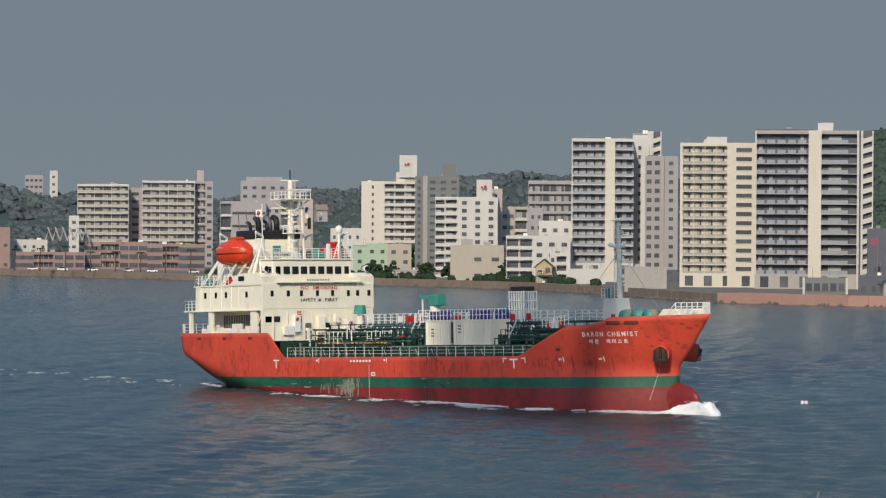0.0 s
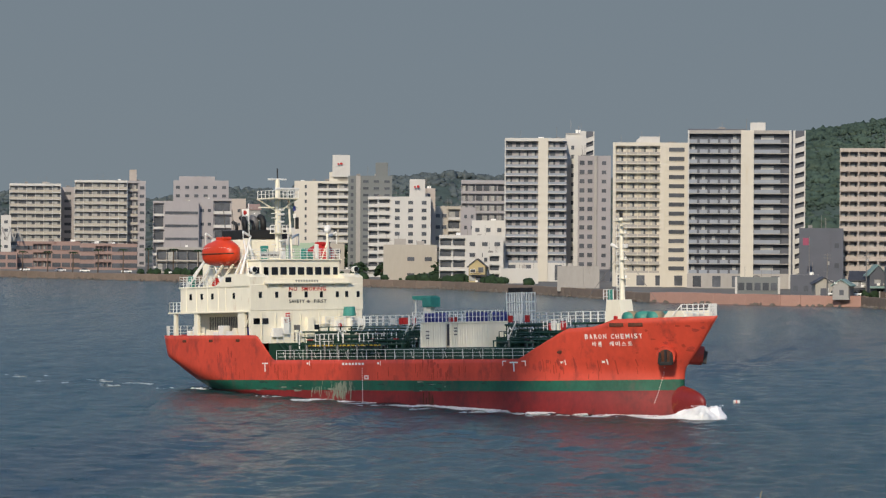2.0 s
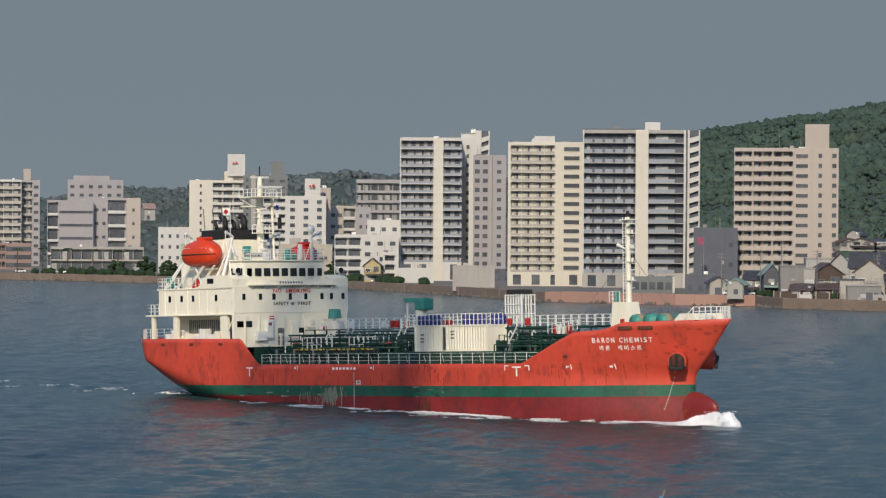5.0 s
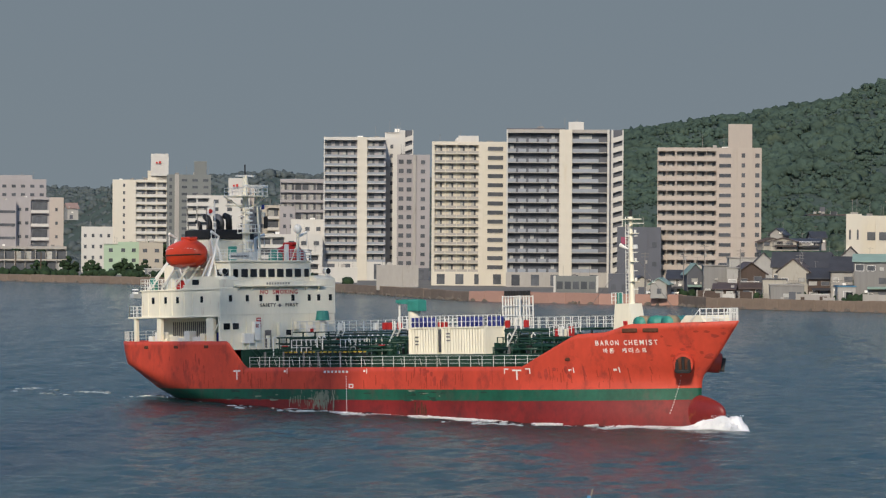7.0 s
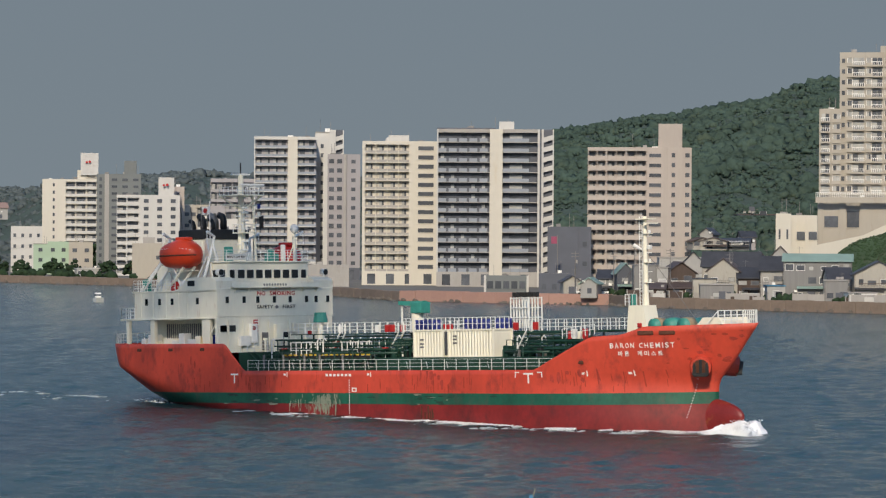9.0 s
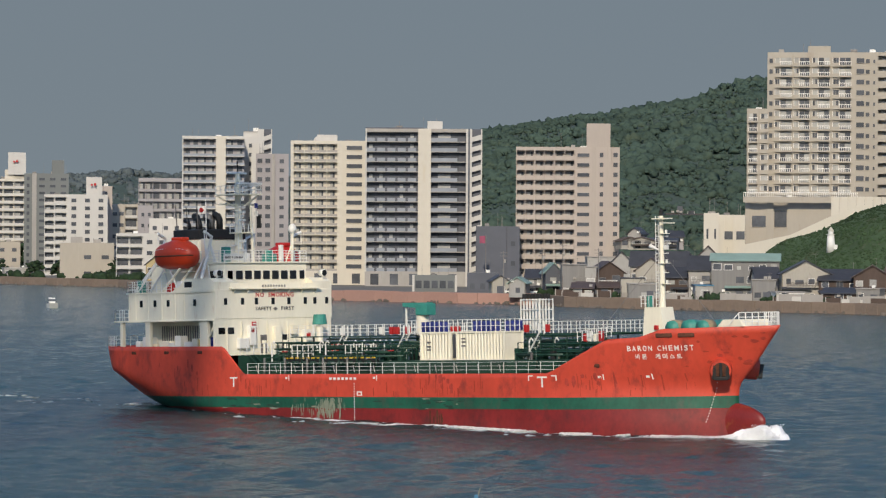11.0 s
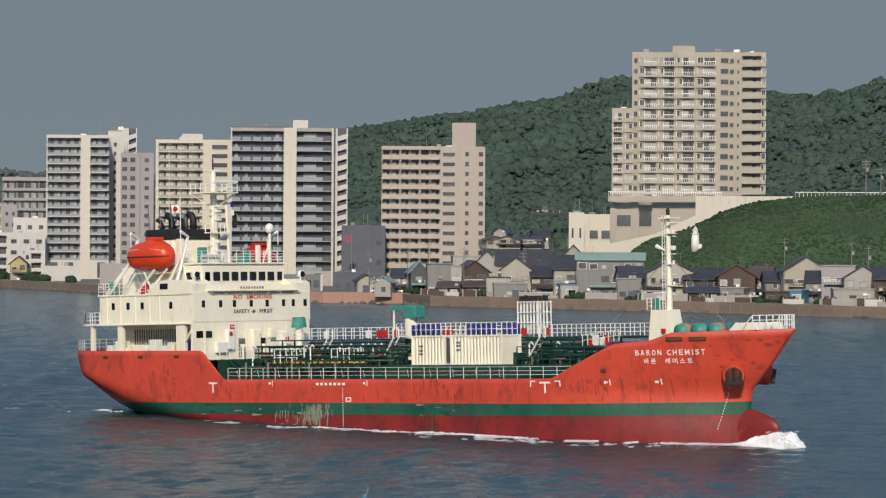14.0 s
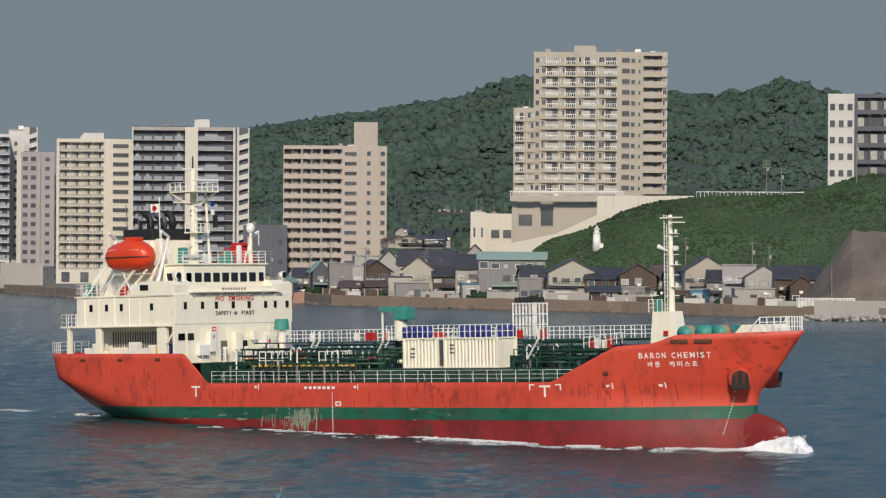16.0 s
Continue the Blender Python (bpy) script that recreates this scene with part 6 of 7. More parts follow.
B("apartment_block", "white apartment block with dark square windows", (8.2, 1200.0, 22.2, 30.7), LAND, 14, 10, "plaster",
  [(0.16, "balcony", 1, "plaster", dict(fin="plaster", glazed=0.9)), (0.2, "balcony", 1, "plaster", dict(fin="plaster", height=1.3)), (0.64, "flat", 3, "plaster", dict(ww=1.7, wh=1.3, set=-0.2))], tops=[(0.66, 0.91, 6.2, "plaster")])
B("side_block", "brown narrow block behind the white apartments", (19.0, 1214.9, 4.3, 33.9), LAND, 8, 9, "pink", [(1.0, "flat", 1, "pink", dict(ww=0.7))])
B("office_block", "pinkish office block with a grid of windows", (44.0, 1399.3, 17.9, 39.4), 6, 16, 8, "lilac",
  [(1.0, "balcony", 6, "lilac", dict(fin="lilac", height=1.0, glazed=0.8, curtains=0.7))], tops=[(0.0, 1.0, 0.5, "lilac")])
B("low_block", "small plain grey office block", (32.0, 1259.6, 9.7, 27.5), LAND, 10, 6, "lilac", [(1.0, "flat", 4, "lilac", dict(ww=1.0))])
B("low_block", "pale block with roof terraces", (25.9, 1229.7, 9.4, 27.6), LAND, 10, 6, "sand", [(0.5, "flat", 2, "sand"), (0.5, "balcony", 1, "plaster", dict(fin="sand"))])
B("low_block", "plain beige windowless hall", (11.4, 1129.9, 17.9, 13.9), LAND, 16, 2, "sand", [(0.35, "pier", 1, "sand"), (0.65, "flat", 2, "sand", dict(ww=2.4, set=-0.3))], tops=[(0.2, 0.42, 2.0, "concrete"), (0.62, 0.76, 1.2, "concrete")])
B("low_block", "white stepped apartment house on the shore", (30.9, 1099.6, 20.9, 17.2), LAND, 14, 4, "plaster",
  [(0.42, "balcony", 2, "plaster", dict(fin="plaster", curtains=0.2)), (0.58, "flat", 3, "plaster", dict(ww=1.8, set=-0.2))])
B("low_block", "white upper block behind the shore house", (36.9, 1114.4, 10.8, 22.1), LAND, 10, 5, "plaster", [(1.0, "flat", 3, "plaster", dict(ww=1.4))])
B("low_block", "white narrow shore house with balconies", (36.6, 1074.4, 5.5, 11.7), LAND, 8, 3, "plaster", [(0.35, "flat", 1, "plaster", dict(ww=1.0)), (0.65, "balcony", 1, "plaster", dict(fin="plaster"))])
B("low_block", "low white windowless pavilion by the quay", (58.2, 973.3, 12.1, 8.5), LAND, 8, 1, "concrete", [(0.62, "pier", 1, "concrete"), (0.38, "pier", 1, "concrete", dict(proud=0.1))], parapet=0.3)
B("low_block", "white plinth wall at the foot of the tower", (45.0, 1059.0, 11.6, 6.9), LAND, 5, 1, "plaster", [(1.0, "pier", 1, "plaster")], parapet=0.3)
B("low_block", "dark plain hall between the towers", (125.3, 951.9, 12.4, 19.8), LAND, 14, 3, "char", [(0.7, "pier", 1, "char"), (0.3, "flat", 1, "char", dict(ww=1.2))])
ps = tagged(new("street_sign"), "pink banner sign on a pole between the towers", "sign")
ps.matrix_basis = facing(*at_bearing(7.24, 946))
part("panel", boxed(-0.8, 0.8, -0.1, 0.1, 15.0, 17.0, bevel=0.05), M["magenta"], ps)
part("pole", tube(bmesh.new(), (0.95, 0, LAND), (0.95, 0, 17.4), 0.12, 7), M["steel"], ps)
B("low_block", "dark grey single-storey pavilion", (112.3, 882.9, 8.2, 7.4), LAND, 8, 1, "char", [(1.0, "flat", 3, "char", dict(ww=1.2, wh=1.5))], parapet=0.3)
B("entrance_canopy", "pale glazed entrance canopy of the dark tower", (100.9, 894.3, 11.9, 6.6), LAND, 6, 1, "concrete", [(0.05, "pier", 1, "plaster"), (0.9, "flat", 5, "grey", dict(ww=1.6, wh=2.0)), (0.05, "pier", 1, "plaster")], parapet=0.5)
B("low_block", "small mint green rendered house", (-26.4, 1229.7, 12.7, 14.0), LAND, 8, 3, "mint", [(0.4, "flat", 1, "mint", dict(ww=1.4, drop=1.2)), (0.6, "flat", 2, "mint", dict(ww=1.4))])
B("low_block", "beige house with grey roof behind the trees", (-15.7, 1224.9, 8.6, 13.9), LAND, 8, 3, "sand", [(1.0, "flat", 2, "sand")])
B("low_block", "pale house among other roofs", (-37.2, 1299.5, 11.9, 19.6), LAND, 8, 4, "plaster", [(1.0, "flat", 4, "plaster", dict(ww=1.0))])
# far end of the town
for k, (pl, lab) in enumerate([((-151.8, 1512.4, 22.8, 39.0), "long sand coloured apartment slab"), ((-122.8, 1515.0, 23.4, 40.7), "long sand coloured apartment slab with pale top floors")]):
    B("apartment_slab", lab, pl, LAND, 14, 10, "sand", [(1.0, "balcony", 6, "sand", dict(fin="plaster", height=1.2, glazed=0.9, curtains=0.75))], base=5.0)
# slab ends turned from the sun: their shade is painted as lilac grey walls
B("apartment_slab", "shaded end of the sand coloured slab", (-138.8, 1528.7, 6.1, 37.7), LAND, 14, 10, "lilac", [(1.0, "flat", 1, "lilac", dict(ww=3.0))])
B("apartment_slab", "brown end wing of the apartment slab", (-107.4, 1521.2, 8.1, 40.6), LAND, 14, 10, "lilac", [(0.6, "balcony", 2, "sand", dict(fin="lilac", curtains=0.7)), (0.4, "flat", 1, "lilac", dict(ww=2.0))], tops=[(0.1, 0.5, 5.0, "pink")])
B("hospital", "stepped grey civic building with rounded roof frames", (-85.4, 1447.5, 19.5, 31.0), LAND, 16, 5, "lilac", [(0.25, "balcony", 1, "plaster", dict(fin="lilac", curtains=0.1)), (0.75, "flat", 1, "lilac", dict(ww=14, wh=1.1, set=-0.3))])
B("hospital", "grey civic building wing", (-65.9, 1453.5, 20.1, 32.2), LAND, 16, 5, "lilac", [(0.3, "flat", 2, "lilac", dict(ww=1.4)), (0.4, "balcony", 1, "plaster", dict(fin="lilac", height=1.3)), (0.3, "flat", 1, "pink", dict(ww=1.0))])
B("hospital", "upper pale apartment block behind the civic building", (-78.4, 1518.0, 24.7, 40.9), LAND, 14, 10, "lilac", [(1.0, "flat", 6, "lilac", dict(ww=1.8))], tops=[(0.1, 0.75, 1.8, "lilac")])
B("brick_hall", "dark red brick hall at the waterfront", (-188.9, 1407.4, 18.1, 19.3), LAND, 18, 2, "brick", [(1.0, "flat", 5, "brick", dict(ww=1.5))])
for pl, fl, lab in (((-159.9, 1380.8, 27.9, 9.3), 2, "long low red brick waterfront hall with windows"), ((-134.3, 1393.5, 25.9, 13.6), 3, "red brick waterfront mall with terraces"), ((-108.2, 1375.7, 22.9, 12.9), 3, "red brick waterfront mall beside palm trees")):
    B("brick_hall", lab, pl, LAND, 18, fl, "brick", [(0.25, "flat", 4, "brick", dict(ww=2.2, wh=1.6)), (0.3, "balcony", 4, "brick", dict(fin="brick")), (0.45, "flat", 3, "brick", dict(ww=3.4, wh=1.8, set=-0.3))])
B("glass_hall", "long low beige hall with tall window bays", (-65.8, 1288.3, 35.0, 12.0), LAND, 14, 2, "sand", [(1.0, "balcony", 9, "sand", dict(fin="concrete", height=0.5, glazed=0.92, curtains=0.5))])
B("low_block", "white low houses by the brick hall", (-174.4, 1429.4, 15.1, 14.2), LAND, 8, 3, "plaster", [(1.0, "flat", 4, "plaster", dict(ww=1.2))])
B("hill_block", "pale block on the distant hill", (-227.8, 1886.3, 10.0, 49.1), 30, 10, 5, "lilac", [(1.0, "flat", 4, "lilac")])
B("hill_block", "white block on the distant hill", (-217.0, 1887.6, 4.4, 51.7), 34, 8, 4, "plaster", [(1.0, "flat", 1, "plaster")])
B("low_block", "white low houses under the far hill", (-162.4, 1491.2, 4.4, 24.7), LAND, 8, 6, "plaster", [(1.0, "flat", 1, "plaster")])

frame_work = tagged(new("roof_truss"), "white steel truss frames over the brick mall", "truss")
frame_work.matrix_basis = facing(*at_bearing(-6.2, 1395))
for k in range(6):
    part("truss", line(bmesh.new(), [(-12 + 3 * k, 0, 14), (-10.5 + 3 * k, 0, 19), (-9 + 3 * k, 0, 14), (-11 + 3 * k, 6, 19.4)], 0.3, 5), M["concrete"], frame_work)

# red letters and disc on two roof signs, as plain shapes
for (x, y, w, zt), off, h in (((-14.6, 1348.4, 5.4, 46.3), 0, 0), ((14.2, 1198.9, 4.0, 35.3), 0, 0)):
    sg = tagged(new("roof_sign"), "red mark on a white roof sign", "sign")
    sg.matrix_basis = facing(x, y)
    bm = bmesh.new()
    bmesh.ops.create_cone(bm, cap_ends=True, segments=18, radius1=0.5, radius2=0.5, depth=0.3, matrix=Matrix.Translation((0.6, 0.8, zt - 1)) @ Matrix.Rotation(radians(90), 4, 'X'))
    box(bm, -0.9, -0.2, 0.65, 0.95, zt - 1.5, zt - 0.8)
    part("mark", bm, M["red"], sg)
pb = tagged(new("billboard"), "white panel carrying roof sign marks", "sign")
pb.matrix_basis = facing(*at_bearing(-0.6, 1349))
part("panel", boxed(-3.4, 3.6, 1.0, 1.4, 40, 48.8), M["plaster"], pb)


# ---- houses on the shore ----
def house_on(name, label, place, z0, depth, wall, roof, kind="gable", storeys=2, turn=0.0, eaves=0.68):
    x, y, w, ztop = place
    if name == "house":
        # houses swap to duller copies, with their dimmer light painted into the walls
        wall = {"plaster": "wash_wall", "ivory": "stucco"}.get(wall, wall)
    h = tagged(new(name), label, "house")
    h.matrix_basis = facing(x, y) @ Matrix.Rotation(radians(turn), 4, 'Z')
    ze = z0 + (ztop - z0) * eaves
    bm = bmesh.new()
    if kind == "gable":          # gable towards the water
        prism(bm, [(-w / 2, z0 - 0.5), (w / 2, z0 - 0.5), (w / 2, ze), (0, ztop - 0.25), (-w / 2, ze)], 0, depth)
        part("wall", bm, M[wall], h)
        for s in (-1, 1):
            rf = prism(bmesh.new(), [(0, ztop - 0.22), (s * (w / 2 + 0.6), ze - 0.42), (s * (w / 2 + 0.6), ze - 0.2), (0, ztop)], -0.5, depth + 0.5)
            part("roof", rf, M[roof], h)
    elif kind == "eaves":        # roof slope towards the water
        b2 = bmesh.new()
        prism(b2, [(0, z0 - 0.5), (depth, z0 - 0.5), (depth, ze), (depth / 2, ztop - 0.25), (0, ze)], -w / 2, w / 2)
        b2.transform(Matrix(((0, 1, 0, 0), (1, 0, 0, 0), (0, 0, 1, 0), (0, 0, 0, 1))))
        bmesh.ops.recalc_face_normals(b2, faces=b2.faces)
        part("wall", b2, M[wall], h)
        for pts in ([(-0.6, ze - 0.42), (depth / 2, ztop - 0.22), (depth / 2, ztop), (-0.6, ze - 0.2)], [(depth + 0.6, ze - 0.42), (depth / 2, ztop - 0.22), (depth / 2, ztop), (depth + 0.6, ze - 0.2)]):
            rf = prism(bmesh.new(), pts, -w / 2 - 0.4, w / 2 + 0.4)
            rf.transform(Matrix(((0, 1, 0, 0), (1, 0, 0, 0), (0, 0, 1, 0), (0, 0, 0, 1))))
            bmesh.ops.recalc_face_normals(rf, faces=rf.faces)
            part("roof", rf, M[roof], h)
    else:                        # flat top
        part("wall", boxed(-w / 2, w / 2, 0, depth, z0 - 0.5, ztop - 0.2), M[wall], h)
        part("roof", boxed(-w / 2 - 0.2, w / 2 + 0.2, -0.25, depth + 0.2, ztop - 0.2, ztop), M[roof], h)
    fh = (ze - z0) / storeys if kind != "flat" else (ztop - z0) / storeys
    for f in range(storeys):
        n = max(1, int(w / 2.6))
        for k in range(n):
            if rt.random() < 0.2:
                continue
            xx = -w / 2 + (k + 0.5) * w / n + rt.uniform(-0.2, 0.2)
            ww, wh = rt.choice((0.5, 0.75, 0.95)), rt.choice((0.9, 1.2, 1.5))
            zz = z0 + f * fh + 0.7
            w_ob = part("window", boxed(xx - ww, xx + ww, -0.05, 0.03, zz, min(zz + wh, ze - 0.15)), M[rt.choice(["pane", "pane", "curtain"])], h)
            part("window_frame", boxed(xx - ww - 0.09, xx + ww + 0.09, -0.03, 0.02, zz - 0.09, min(zz + wh, ze - 0.15) + 0.09), M[rt.choice(["white", "steel"])], w_ob)
        if f == 1 and rt.random() < 0.6 and w > 5:
            bal = part("balcony", boxed(-w * 0.4, w * 0.25, -1.1, 0, z0 + fh - 0.1, z0 + fh + 0.1), M[wall], h)
            bm = bmesh.new()
            for k in range(int(w * 0.65 / 0.35) + 1):
                box(bm, -w * 0.4 + 0.35 * k, -w * 0.4 + 0.35 * k + 0.07, -1.1, -1.03, z0 + fh, z0 + fh + 1.0)
            box(bm, -w * 0.4, w * 0.25, -1.12, -1.02, z0 + fh + 0.95, z0 + fh + 1.05)
            part("balustrade", bm, M[rt.choice(["white", "timber", "steel"])], h)
    # lean-to eaves, downpipes, coolers and aerials
    if storeys > 1 and kind != "flat":
        lo, hi = rt.choice(((-0.5, 0.1), (-0.3, 0.5), (-0.5, 0.5)))
        rf = prism(bmesh.new(), [(-1.3, z0 + fh - 0.55), (0.0, z0 + fh - 0.1), (0.0, z0 + fh + 0.02), (-1.3, z0 + fh - 0.42)], w * lo, w * hi)
        rf.transform(Matrix(((0, 1, 0, 0), (1, 0, 0, 0), (0, 0, 1, 0), (0, 0, 0, 1))))
        bmesh.ops.recalc_face_normals(rf, faces=rf.faces)
        part("lean_to_roof", rf, M[roof], h)
    for sx in (-1, 1):
        part("downpipe", tube(bmesh.new(), (sx * (w / 2 - 0.12), -0.07, z0), (sx * (w / 2 - 0.12), -0.07, ze - 0.3), 0.05, 5), M[rt.choice(["steel", "timber"])], h)
    for q in range(rt.randint(1, 3)):
        xx, zz = rt.uniform(-w * 0.42, w * 0.36), z0 + rt.choice((0.2, fh * 0.55, fh + 0.15))
        part("cooler_unit", boxed(xx, xx + 0.8, -0.4, -0.06, zz, zz + 0.6, bevel=0.04), M[rt.choice(["white", "concrete"])], h)
    xx = rt.uniform(-w * 0.3, w * 0.3)
    part("aerial", line(line(bmesh.new(), [(xx, depth / 2, ze), (xx, depth / 2, ztop + 1.6)], 0.04, 4), [(xx - 0.7, depth / 2, ztop + 1.4), (xx + 0.7, depth / 2, ztop + 1.4)], 0.03, 4), M["steel"], h)
    if w > 4 and rt.random() < 0.7:
        xx = rt.uniform(-w * 0.35, w * 0.1)
        part("door", boxed(xx, xx + 1.6, -0.06, 0.02, z0, z0 + 2.0), M[rt.choice(["timber", "char", "glass"])], h)
    return h


O = house_on
HOUSES = [
    ("small white house with pale roof", (115.8, 842.1, 4.2, 6.9), "plaster", "green_roof", "gable", 1),
    ("dark green shed with pale gable roof", (126.4, 850.7, 4.3, 10.5), "char", "green_roof", "gable", 2),
    ("grey corrugated sheet workshop", (130.0, 840.0, 6.3, 10.1), "corrug", "corrug", "flat", 2),
    ("white narrow house with balconies", (133.4, 835.4, 2.8, 9.6), "plaster", "concrete", "flat", 3),
    ("brown timber house with gable", (138.3, 836.6, 7.4, 11.0), "timber", "brown_tiles", "gable", 2),
    ("cream house with dark tiled roof", (152.5, 846.4, 14.5, 13.5), "ivory", "tiles", "eaves", 2),
    ("cream house with a brown hipped roof", (146.8, 825.0, 7.7, 12.0), "ivory", "brown_tiles", "gable", 2),
    ("dark timber house under black tiles", (152.7, 821.9, 5.5, 9.8), "timber", "tiles", "eaves", 2),
    ("white house with dark tiled roof", (157.4, 817.0, 5.5, 12.6), "plaster", "tiles", "eaves", 2),
    ("olive grey flats with balconies and green roof", (166.3, 805.0, 16.4, 13.3), "corrug", "green_roof", "eaves", 3),
    ("white house beside the flats", (170.1, 797.1, 5.7, 10.1), "plaster", "tiles", "eaves", 2),
    ("cream house with steep dark gable roof", (177.1, 786.3, 11.5, 11.8), "ivory", "tiles", "gable", 2),
    ("dark tiled house with broad roof", (184.4, 782.6, 10.2, 9.8), "timber", "tiles", "eaves", 2),
    ("brown timber house with grey gable", (190.8, 776.9, 8.8, 10.9), "timber", "brown_tiles", "gable", 2),
    ("white small boat shed", (193.1, 768.1, 4.2, 3.6), "white", "white", "flat", 1),
    ("grey sheet house by the seawall", (198.4, 769.8, 4.7, 9.4), "corrug", "tiles", "eaves", 2),
    ("tall pale gabled house with dark roof", (204.0, 763.2, 10.5, 12.9), "sand", "tiles", "gable", 2),
    ("two-storey flats with dark balconies", (209.0, 753.6, 7.8, 10.9), "lilac", "concrete", "flat", 2),
    ("pale gabled house beside the flats", (213.3, 748.2, 8.7, 11.0), "plaster", "tiles", "gable", 2),
    ("dark house with red brown gable", (219.4, 742.3, 10.2, 10.8), "timber", "tiles", "eaves", 2),
    ("brown timber shed at the row's end", (218.2, 734.3, 5.3, 8.6), "timber", "brown_tiles", "gable", 1),
    ("low grey hut on the seawall", (140.9, 799.7, 8.1, 5.9), "corrug", "concrete", "flat", 1),
    ("low timber boat house", (135.2, 831.1, 11.2, 5.9), "timber", "brown_tiles", "eaves", 1),
    ("dark timber huts behind the seawall", (181.4, 771.0, 7.9, 5.6), "timber", "tiles", "eaves", 1),
    ("grey wall shed beside the seawall", (187.4, 767.4, 5.5, 5.5), "corrug", "concrete", "flat", 1),
    ("grey brick annex with pale door", (167.2, 787.4, 5.6, 7.2), "corrug", "concrete", "flat", 1),
    ("pale lean-to with a blue roof", (154.7, 797.1, 4.3, 5.7), "plaster", "tarp", "flat", 1),
    ("pale upper house on the hillside", (161.1, 921.0, 7.4, 17.2), "ivory", "brown_tiles", "gable", 2),
    ("white upper house on the hillside", (167.9, 924.9, 7.7, 16.9), "plaster", "tiles", "eaves", 2),
    ("long dark roofed hall in the trees", (182.3, 968.0, 11.3, 23.8), "timber", "tiles", "eaves", 1),
    ("yellow house with dark gable roof", (31.9, 1069.5, 5.3, 9.9), "ochre", "tiles", "gable", 2),
    ("low white house among shore trees", (-10.4, 1180.0, 12.2, 5.0), "plaster", "plaster", "flat", 1),
    ("white small shed by the shore", (-15.6, 1184.9, 5.9, 4.1), "plaster", "concrete", "gable", 1),
    ("red roofed house on the far slope", (-60.7, 1698.9, 5.7, 32.1), "plaster", "brick", "eaves", 1),
]
MORE = [
    ("small cream house with grey roof", (114.6, 864.4, 4.6, 7.1), "ivory", "tiles", "gable", 1),
    ("grey timber house with dark roof", (123.1, 859.2, 5.5, 8.7), "corrug", "tiles", "eaves", 2),
    ("low brown boat house on the seawall", (129.2, 821.9, 5.2, 5.8), "timber", "brown_tiles", "eaves", 1),
    ("pale two-storey house behind the row", (146.6, 867.7, 6.1, 13.4), "plaster", "tiles", "gable", 2),
    ("white shop house with flat roof", (145.3, 880.1, 11.2, 11.8), "plaster", "concrete", "flat", 2),
    ("cream low house by the seawall", (140.3, 814.0, 5.7, 7.1), "ivory", "tiles", "flat", 1),
    ("white house with grey tiled gable", (168.6, 863.7, 7.2, 15.0), "plaster", "brown_tiles", "gable", 2),
    ("brown house under black tiles", (163.5, 868.8, 5.8, 13.5), "timber", "tiles", "gable", 2),
    ("small pale cottage on the slope", (164.3, 950.9, 3.8, 19.8), "plaster", "tiles", "gable", 1),
    ("grey cottage on the slope", (175.2, 943.9, 4.1, 18.9), "lilac", "tiles", "eaves", 1),
    ("dark narrow house by the cream gable", (180.7, 794.7, 4.1, 8.5), "timber", "tiles", "eaves", 2),
    ("pale narrow house behind the row", (197.6, 781.4, 5.4, 10.4), "plaster", "brown_tiles", "eaves", 2),
    ("grey flats with railings beside the gable", (204.4, 756.9, 4.4, 9.6), "corrug", "tiles", "eaves", 2),
    ("low white garage by the seawall", (171.4, 777.3, 6.9, 4.5), "white", "concrete", "flat", 1),
    ("low brown shed by the seawall", (194.6, 753.3, 5.4, 4.9), "timber", "brown_tiles", "flat", 1),
    ("pale blue sheet shelter", (198.1, 750.3, 2.8, 5.3), "tarp", "concrete", "flat", 1),
    ("low cream garden wall house", (209.2, 741.0, 9.2, 5.7), "concrete", "concrete", "flat", 1),
    ("dark roofed upper house", (162.5, 946.1, 5.7, 17.1), "ivory", "brown_tiles", "gable", 1),
    ("white roofed upper house", (168.7, 943.0, 7.6, 16.5), "plaster", "tiles", "eaves", 1),
]
HOUSES += MORE
for lab, pl, wall_m, roof_m, kind, st in HOUSES:
    base_z = LAND if pl[1] < 905 or pl[1] > 1000 else 14.0
    if pl[1] > 1600 or (pl[1] > 960 and "hall" in lab):
        base_z = 24.0
    O("house", lab, pl, base_z, rt.uniform(6, 9), wall_m, roof_m, kind, st, turn=rt.uniform(-14, 14), eaves=0.86 if "green roof" in lab else 0.68)


# ---- terrace wall, lighthouse, cliff, poles ----
tw = tagged(new("retaining_wall"), "long cream retaining wall along the hill road", "wall", kind="structure")
for k in range(14):
    a0, a1 = 13.1 + 0.14 * k, 13.1 + 0.14 * (k + 1)
    x0, y0 = at_bearing(a0, 893)
    x1, y1 = at_bearing(a1, 893)
    L = math.hypot(x1 - x0, y1 - y0)
    part("wall_panel", boxed(0.02, L - 0.02, 0, 0.5, 12 + 0.9 * k, 27.9, bevel=0.05), M["ivory"], tw, at=Matrix.Translation((x0, y0, 0)) @ Matrix.Rotation(math.atan2(y1 - y0, x1 - x0), 4, 'Z'))
ramp = tagged(new("ramp_wall"), "cream sloping wall beside the grass", "wall", kind="structure")
ramp.matrix_basis = facing(*at_bearing(12.55, 880))
part("wall_panel", prism(bmesh.new(), [(-14, 8), (18, 16), (18, 26), (8, 22.5), (-2, 17.8), (-14, 15.2)], 0, 0.5), M["ivory"], ramp)

